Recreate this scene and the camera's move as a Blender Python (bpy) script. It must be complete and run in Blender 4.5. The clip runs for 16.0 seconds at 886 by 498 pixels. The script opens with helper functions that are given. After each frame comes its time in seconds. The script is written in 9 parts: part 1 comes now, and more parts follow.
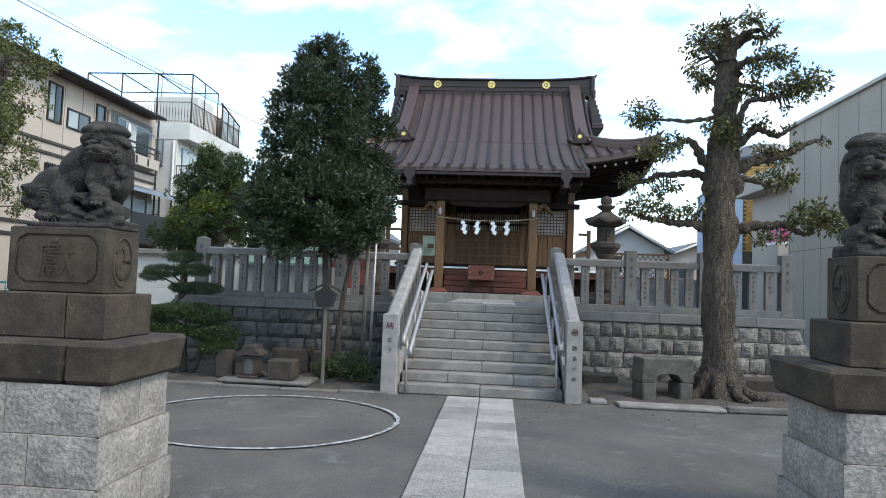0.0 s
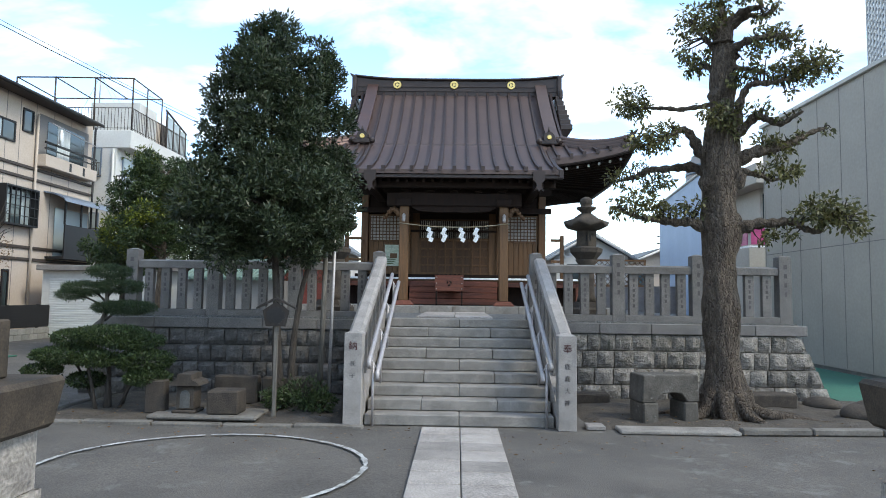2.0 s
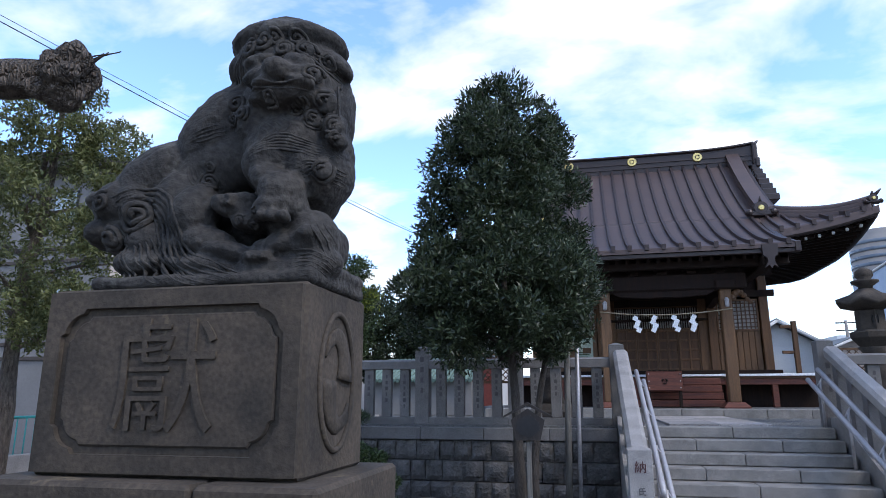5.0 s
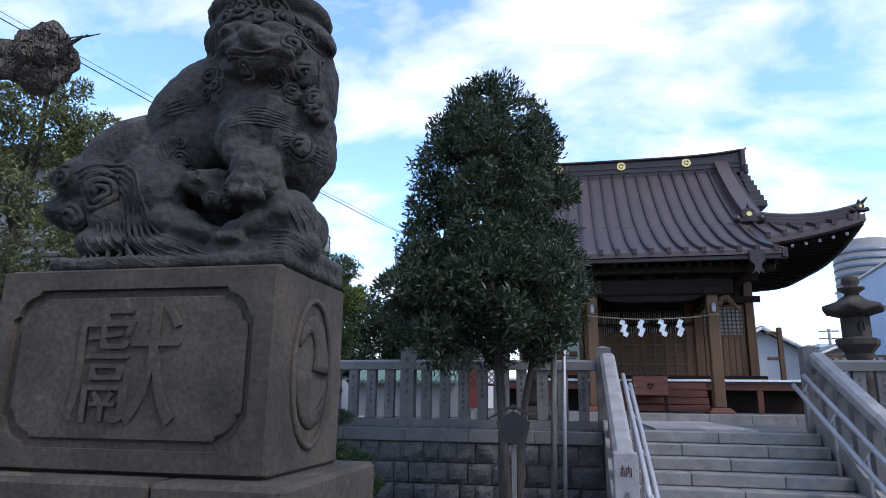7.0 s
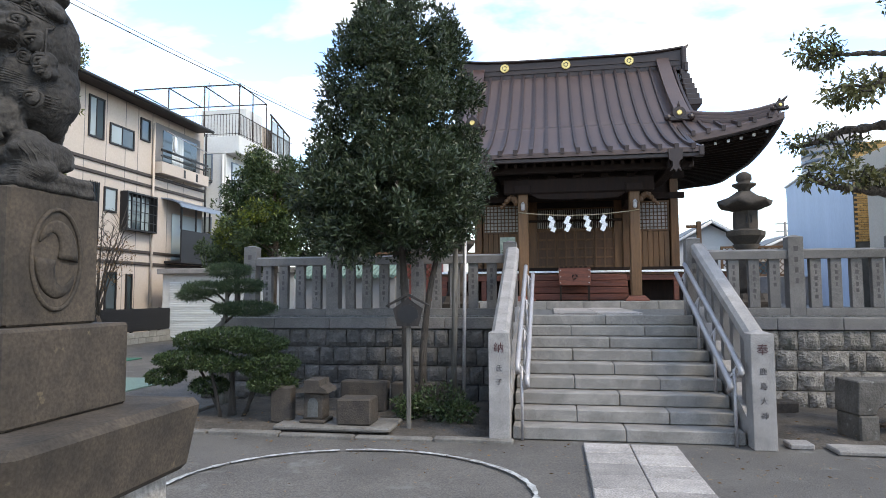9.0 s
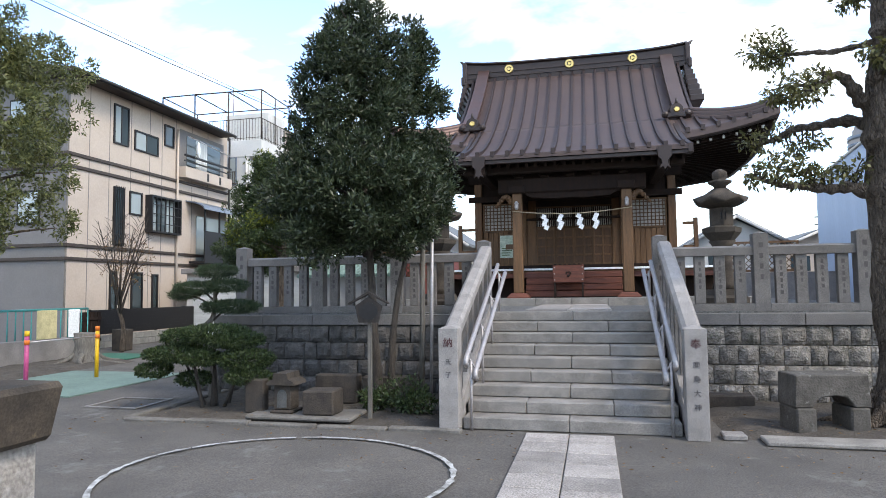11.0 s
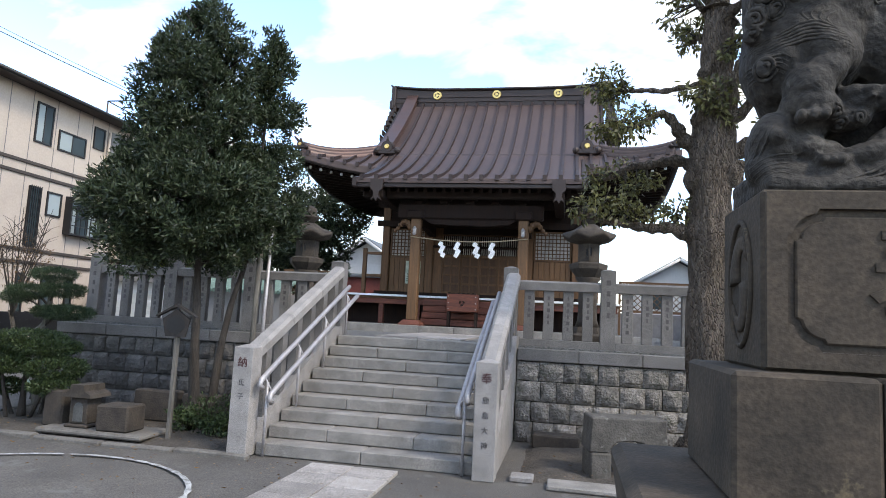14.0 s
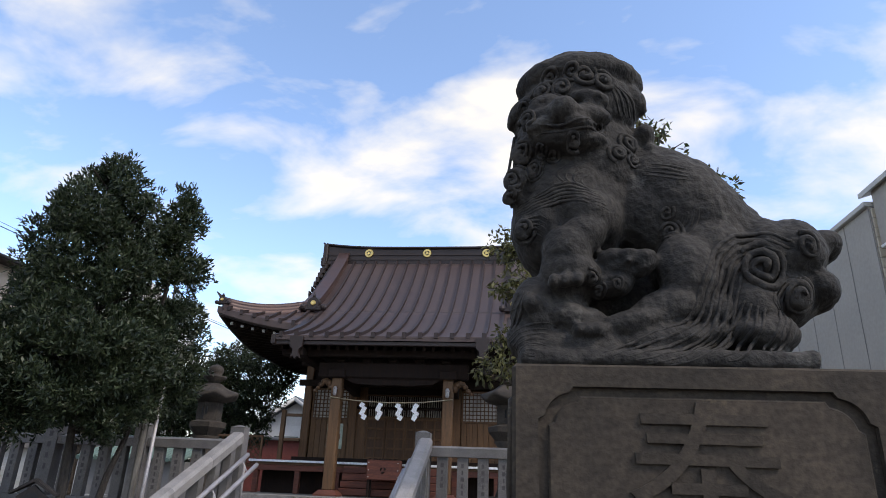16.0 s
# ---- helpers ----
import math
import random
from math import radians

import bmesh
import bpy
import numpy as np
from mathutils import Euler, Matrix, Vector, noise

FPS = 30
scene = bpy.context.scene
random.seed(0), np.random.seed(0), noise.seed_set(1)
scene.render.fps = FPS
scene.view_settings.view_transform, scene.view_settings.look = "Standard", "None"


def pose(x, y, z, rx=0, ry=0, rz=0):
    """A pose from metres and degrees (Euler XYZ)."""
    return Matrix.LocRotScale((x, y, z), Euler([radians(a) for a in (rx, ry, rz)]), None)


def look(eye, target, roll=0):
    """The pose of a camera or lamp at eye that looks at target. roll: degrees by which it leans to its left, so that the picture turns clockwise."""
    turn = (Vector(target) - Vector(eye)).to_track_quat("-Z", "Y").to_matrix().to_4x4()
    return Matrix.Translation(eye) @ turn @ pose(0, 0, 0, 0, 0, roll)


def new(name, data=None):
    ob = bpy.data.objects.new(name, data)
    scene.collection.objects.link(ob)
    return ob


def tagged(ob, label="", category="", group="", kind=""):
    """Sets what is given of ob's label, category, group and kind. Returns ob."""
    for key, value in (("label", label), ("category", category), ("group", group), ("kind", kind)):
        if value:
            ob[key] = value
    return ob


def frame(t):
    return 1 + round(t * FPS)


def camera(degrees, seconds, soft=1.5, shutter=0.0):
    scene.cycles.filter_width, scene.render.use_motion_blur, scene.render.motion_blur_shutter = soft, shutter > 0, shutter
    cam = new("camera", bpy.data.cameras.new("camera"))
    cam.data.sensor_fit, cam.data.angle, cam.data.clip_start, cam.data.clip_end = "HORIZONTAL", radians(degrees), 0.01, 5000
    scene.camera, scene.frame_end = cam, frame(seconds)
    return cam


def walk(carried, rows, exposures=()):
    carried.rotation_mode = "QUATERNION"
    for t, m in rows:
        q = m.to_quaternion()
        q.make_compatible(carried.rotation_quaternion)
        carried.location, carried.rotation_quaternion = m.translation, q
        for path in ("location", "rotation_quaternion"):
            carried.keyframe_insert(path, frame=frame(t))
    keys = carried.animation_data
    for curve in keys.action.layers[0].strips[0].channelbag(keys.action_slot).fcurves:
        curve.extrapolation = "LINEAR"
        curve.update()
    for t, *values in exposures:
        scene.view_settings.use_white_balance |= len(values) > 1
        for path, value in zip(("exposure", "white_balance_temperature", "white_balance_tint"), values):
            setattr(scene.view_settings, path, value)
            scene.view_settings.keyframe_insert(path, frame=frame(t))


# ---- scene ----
cam = camera(69.3, 16.0, soft=0.9)
PATH = [
    (0, (0.224, -9.514, 1.683), (0.049, -7.524, 1.789), 2.1),
    (0.5, (0.212, -9.177, 1.682), (-0.016, -7.192, 1.783), 0.8),
    (1, (0.218, -8.845, 1.682), (-0.05, -6.866, 1.788), 0.2),
    (1.5, (0.113, -8.546, 1.676), (-0.087, -6.559, 1.781), 1.1),
    (2, (-0.044, -8.207, 1.672), (-0.09, -6.213, 1.819), 0.8),
    (2.5, (-0.254, -7.865, 1.67), (-0.247, -5.87, 1.816), -1.9),
    (3, (-0.53, -7.592, 1.708), (-0.33, -5.612, 1.901), -1.0),
    (3.5, (-0.846, -7.28, 1.676), (-0.573, -5.32, 1.968), -4.3),
    (4, (-1.228, -7.056, 1.705), (-1.148, -5.087, 2.048), -1.6),
    (4.5, (-1.562, -6.826, 1.721), (-1.905, -4.894, 2.108), 0.2),
    (4.7, (-1.706, -6.798, 1.717), (-2.11, -4.883, 2.129), -0.0),
    (6.8, (-1.912, -6.625, 1.689), (-2.385, -4.754, 2.214), -0.1),
    (7, (-1.798, -6.664, 1.69), (-2.192, -4.756, 2.143), 0.7),
    (7.5, (-1.525, -6.759, 1.624), (-1.712, -4.784, 1.882), -3.2),
    (8, (-1.184, -6.793, 1.61), (-1.429, -4.817, 1.791), -3.6),
    (8.2, (-1.107, -6.92, 1.622), (-1.343, -4.939, 1.764), -2.2),
    (10.3, (-0.003, -7.225, 1.62), (-0.44, -5.279, 1.778), 0.7),
    (10.5, (0.119, -7.26, 1.612), (-0.28, -5.308, 1.783), 0.3),
    (11, (0.307, -7.345, 1.623), (-0.146, -5.401, 1.755), -0.7),
    (11.5, (0.627, -7.34, 1.6), (0.123, -5.408, 1.712), 0.2),
    (12, (0.896, -7.406, 1.593), (0.445, -5.461, 1.708), 3.0),
    (12.5, (1.264, -7.334, 1.622), (0.734, -5.412, 1.777), 1.0),
    (13, (1.589, -7.112, 1.6), (0.989, -5.212, 1.774), 4.8),
    (13.5, (1.899, -6.898, 1.605), (1.458, -4.957, 1.801), 5.8),
    (14, (2.165, -6.651, 1.608), (1.775, -4.701, 1.826), 2.9),
    (14.5, (2.395, -6.443, 1.66), (2.212, -4.478, 1.983), 2.3),
    (15, (2.636, -6.411, 1.712), (2.475, -4.506, 2.299), 0.0),
    (15.5, (2.679, -6.408, 1.709), (2.456, -4.527, 2.351), 1.8),
    (16, (2.639, -6.364, 1.711), (2.407, -4.503, 2.407), 2.3),
]

# ---- world and light ----
EXPOSURES = [(0.0, 0.36, 7100, 0), (3.6, 0.38, 6800, 2), (4.5, 0.06, 6250, 9), (7.0, 0.0, 6050, 10), (8.0, 0.34, 7000, 4), (10.3, 0.58, 7250, 6), (13.8, 0.54, 7200, 6), (15.0, 0.28, 7550, 7), (16.0, -0.22, 7250, 10)]
walk(cam, [(t, look(eye, target, roll)) for t, eye, target, roll in PATH], EXPOSURES)

SUN_EL, SUN_AZ = 46.0, 118.0  # degrees; azimuth from +y towards +x
world = bpy.data.worlds.new("sky")
scene.world = world
world.use_nodes = True
wn, wl = world.node_tree.nodes, world.node_tree.links
wn.clear()
w_out = wn.new("ShaderNodeOutputWorld")
w_bg = wn.new("ShaderNodeBackground")
w_sky = wn.new("ShaderNodeTexSky")
w_sky.sky_type = "NISHITA"
w_sky.sun_disc = False
w_sky.sun_elevation = radians(SUN_EL)
w_sky.sun_rotation = radians(SUN_AZ)
w_sky.dust_density = 0.6
w_sky.ozone_density = 2.0
w_co = wn.new("ShaderNodeTexCoord")
w_sep = wn.new("ShaderNodeSeparateXYZ")
wl.new(w_co.outputs["Generated"], w_sep.inputs[0])
w_add = wn.new("ShaderNodeMath")
w_add.operation = "ADD"
w_add.inputs[1].default_value = 0.28
wl.new(w_sep.outputs["Z"], w_add.inputs[0])
w_div = wn.new("ShaderNodeVectorMath")
w_div.operation = "DIVIDE"
wl.new(w_co.outputs["Generated"], w_div.inputs[0])
w_com = wn.new("ShaderNodeCombineXYZ")
for n in range(3):
    wl.new(w_add.outputs[0], w_com.inputs[n])
wl.new(w_com.outputs[0], w_div.inputs[1])
w_map = wn.new("ShaderNodeMapping")
w_map.inputs["Scale"].default_value = (1.0, 1.5, 0.3)
w_map.inputs["Rotation"].default_value = (0, 0, 0.35)
w_map.inputs["Location"].default_value = (0.4, 2.3, 0.0)
wl.new(w_div.outputs[0], w_map.inputs[0])
w_noise = wn.new("ShaderNodeTexNoise")
w_noise.inputs["Scale"].default_value = 2.6
w_noise.inputs["Detail"].default_value = 6.0
w_noise.inputs["Roughness"].default_value = 0.52
w_noise.inputs["Distortion"].default_value = 0.25
wl.new(w_map.outputs[0], w_noise.inputs["Vector"])
w_ramp = wn.new("ShaderNodeValToRGB")
w_ramp.color_ramp.elements[0].position = 0.465
w_ramp.color_ramp.elements[1].position = 0.67
wl.new(w_noise.outputs[0], w_ramp.inputs[0])
w_low = wn.new("ShaderNodeMapRange")  # haze towards the horizon
w_low.inputs["From Min"].default_value = 0.02
w_low.inputs["From Max"].default_value = 0.24
w_low.inputs["To Min"].default_value = 0.8
w_low.inputs["To Max"].default_value = 0.0
wl.new(w_sep.outputs["Z"], w_low.inputs["Value"])
w_max = wn.new("ShaderNodeMath")
w_max.operation = "MAXIMUM"
wl.new(w_ramp.outputs[0], w_max.inputs[0])
wl.new(w_low.outputs[0], w_max.inputs[1])
w_mix = wn.new("ShaderNodeMix")
w_mix.data_type = "RGBA"
wl.new(w_max.outputs[0], w_mix.inputs["Factor"])
w_tint = wn.new("ShaderNodeMix")
w_tint.data_type = "RGBA"
w_tint.blend_type = "MULTIPLY"
w_tint.inputs["Factor"].default_value = 1.0
w_tint.inputs["B"].default_value = (2.85, 3.0, 3.3, 1)
wl.new(w_sky.outputs[0], w_tint.inputs["A"])
wl.new(w_tint.outputs["Result"], w_mix.inputs["A"])
w_mix.inputs["B"].default_value = (10.2, 10.15, 10.1, 1)
wl.new(w_mix.outputs["Result"], w_bg.inputs["Color"])
w_bg.inputs["Strength"].default_value = 0.125
wl.new(w_bg.outputs[0], w_out.inputs[0])

sun = new("sun", bpy.data.lights.new("sun", "SUN"))
sun.data.energy = 1.9
sun.data.angle = radians(14)
sun.data.color = (1.0, 0.94, 0.86)
_az, _el = radians(SUN_AZ), radians(SUN_EL)
sun.matrix_world = look((60 * math.sin(_az) * math.cos(_el), 60 * math.cos(_az) * math.cos(_el), 60 * math.sin(_el)), (0, 0, 0))


# ---- materials ----
def material(name, base, other=None, rough=0.8, metal=0.0, scale=3.0, fine=40.0, bump=0.25, depth=0.01, speckle=0.0, grain=None, jitter=0.0, wet=0.0, patch=None, cells=0.0):
    """Two scales of variation between two colours, fine relief, optional speckle, streaks along one axis, and change from piece to piece."""
    m = bpy.data.materials.new(name)
    m.use_nodes = True
    nodes, links = m.node_tree.nodes, m.node_tree.links
    b = nodes["Principled BSDF"]
    other = other or tuple(c * 0.7 for c in base)
    co = nodes.new("ShaderNodeTexCoord")
    source = co.outputs["Object"]
    info = nodes.new("ShaderNodeObjectInfo")
    shift = nodes.new("ShaderNodeVectorMath")
    shift.operation = "ADD"
    grow = nodes.new("ShaderNodeMath")
    grow.operation = "MULTIPLY"
    grow.inputs[1].default_value = 37.0
    links.new(info.outputs["Random"], grow.inputs[0])
    links.new(source, shift.inputs[0])
    links.new(grow.outputs[0], shift.inputs[1])
    where = shift.outputs[0]
    if grain:
        mp = nodes.new("ShaderNodeMapping")
        mp.inputs["Scale"].default_value = grain
        links.new(where, mp.inputs[0])
        where = mp.outputs[0]
    n1 = nodes.new("ShaderNodeTexNoise")
    n1.inputs["Scale"].default_value = scale
    n1.inputs["Detail"].default_value = 5
    n1.inputs["Roughness"].default_value = 0.6
    links.new(where, n1.inputs["Vector"])
    n2 = nodes.new("ShaderNodeTexNoise")
    n2.inputs["Scale"].default_value = fine
    n2.inputs["Detail"].default_value = 3
    links.new(where, n2.inputs["Vector"])
    r1 = nodes.new("ShaderNodeValToRGB")
    r1.color_ramp.elements[0].position, r1.color_ramp.elements[1].position = 0.32, 0.68
    r1.color_ramp.elements[0].color = (*other, 1)
    r1.color_ramp.elements[1].color = (*base, 1)
    links.new(n1.outputs[0], r1.inputs[0])
    mul = nodes.new("ShaderNodeMapRange")
    mul.inputs["From Min"].default_value, mul.inputs["From Max"].default_value = 0.3, 0.7
    mul.inputs["To Min"].default_value, mul.inputs["To Max"].default_value = 0.82 - speckle, 1.15 + speckle
    links.new(n2.outputs[0], mul.inputs["Value"])
    mx = nodes.new("ShaderNodeVectorMath")
    mx.operation = "SCALE"
    links.new(r1.outputs[0], mx.inputs[0])
    links.new(mul.outputs[0], mx.inputs["Scale"])
    colour = mx.outputs[0]
    if patch:
        # separate stains or lichen with a shape of their own
        n3 = nodes.new("ShaderNodeTexNoise")
        n3.inputs["Scale"].default_value = patch[1]
        n3.inputs["Detail"].default_value = 6
        n3.inputs["Roughness"].default_value = 0.7
        links.new(shift.outputs[0], n3.inputs["Vector"])
        r3 = nodes.new("ShaderNodeValToRGB")
        r3.color_ramp.elements[0].position, r3.color_ramp.elements[1].position = patch[2], patch[2] + 0.1
        links.new(n3.outputs[0], r3.inputs[0])
        m3 = nodes.new("ShaderNodeMix")
        m3.data_type = "RGBA"
        links.new(r3.outputs[0], m3.inputs["Factor"])
        links.new(colour, m3.inputs["A"])
        m3.inputs["B"].default_value = (*patch[0], 1)
        colour = m3.outputs["Result"]
    if jitter:
        jr = nodes.new("ShaderNodeMapRange")
        jr.inputs["To Min"].default_value, jr.inputs["To Max"].default_value = 1 - jitter, 1 + jitter
        links.new(info.outputs["Random"], jr.inputs["Value"])
        mj = nodes.new("ShaderNodeVectorMath")
        mj.operation = "SCALE"
        links.new(colour, mj.inputs[0])
        links.new(jr.outputs[0], mj.inputs["Scale"])
        colour = mj.outputs[0]
    links.new(colour, b.inputs["Base Color"])
    rr = nodes.new("ShaderNodeMapRange")
    rr.inputs["To Min"].default_value, rr.inputs["To Max"].default_value = max(0.05, rough - 0.12 - wet), min(1, rough + 0.1)
    links.new(n1.outputs[0], rr.inputs["Value"])
    links.new(rr.outputs[0], b.inputs["Roughness"])
    b.inputs["Metallic"].default_value = metal
    b.inputs["Specular IOR Level"].default_value = 0.35
    bp = nodes.new("ShaderNodeBump")
    bp.inputs["Strength"].default_value = bump
    bp.inputs["Distance"].default_value = depth
    sm = nodes.new("ShaderNodeMath")
    sm.operation = "ADD"
    links.new(n1.outputs[0], sm.inputs[0])
    links.new(n2.outputs[0], sm.inputs[1])
    height = sm.outputs[0]
    if cells:
        vo = nodes.new("ShaderNodeTexVoronoi")
        vo.feature = "DISTANCE_TO_EDGE"
        vo.inputs["Scale"].default_value = cells
        links.new(where, vo.inputs["Vector"])
        vr = nodes.new("ShaderNodeMapRange")
        vr.inputs["From Max"].default_value = 0.18
        vr.inputs["To Max"].default_value = 1.6
        links.new(vo.outputs[0], vr.inputs["Value"])
        s2 = nodes.new("ShaderNodeMath")
        s2.operation = "ADD"
        links.new(height, s2.inputs[0])
        links.new(vr.outputs[0], s2.inputs[1])
        height = s2.outputs[0]
    links.new(height, bp.inputs["Height"])
    links.new(bp.outputs[0], b.inputs["Normal"])
    return m


def leaf_material(name, dark, light, rough=0.45):
    m = bpy.data.materials.new(name)
    m.use_nodes = True
    nodes, links = m.node_tree.nodes, m.node_tree.links
    b = nodes["Principled BSDF"]
    g = nodes.new("ShaderNodeNewGeometry")
    r = nodes.new("ShaderNodeValToRGB")
    r.color_ramp.elements[0].color, r.color_ramp.elements[1].color = (*dark, 1), (*light, 1)
    r.color_ramp.elements[0].position = 0.15
    links.new(g.outputs["Random Per Island"], r.inputs[0])
    links.new(r.outputs[0], b.inputs["Base Color"])
    b.inputs["Roughness"].default_value = rough
    b.inputs["Specular IOR Level"].default_value = 0.4
    tr = nodes.new("ShaderNodeBsdfTranslucent")
    links.new(r.outputs[0], tr.inputs[0])
    mix = nodes.new("ShaderNodeMixShader")
    mix.inputs[0].default_value = 0.3
    links.new(b.outputs[0], mix.inputs[1])
    links.new(tr.outputs[0], mix.inputs[2])
    links.new(mix.outputs[0], nodes["Material Output"].inputs[0])
    return m


def glass_material(name, tint):
    m = bpy.data.materials.new(name)
    m.use_nodes = True
    b = m.node_tree.nodes["Principled BSDF"]
    b.inputs["Base Color"].default_value = (*tint, 1)
    b.inputs["Roughness"].default_value = 0.06
    b.inputs["Specular IOR Level"].default_value = 0.9
    return m


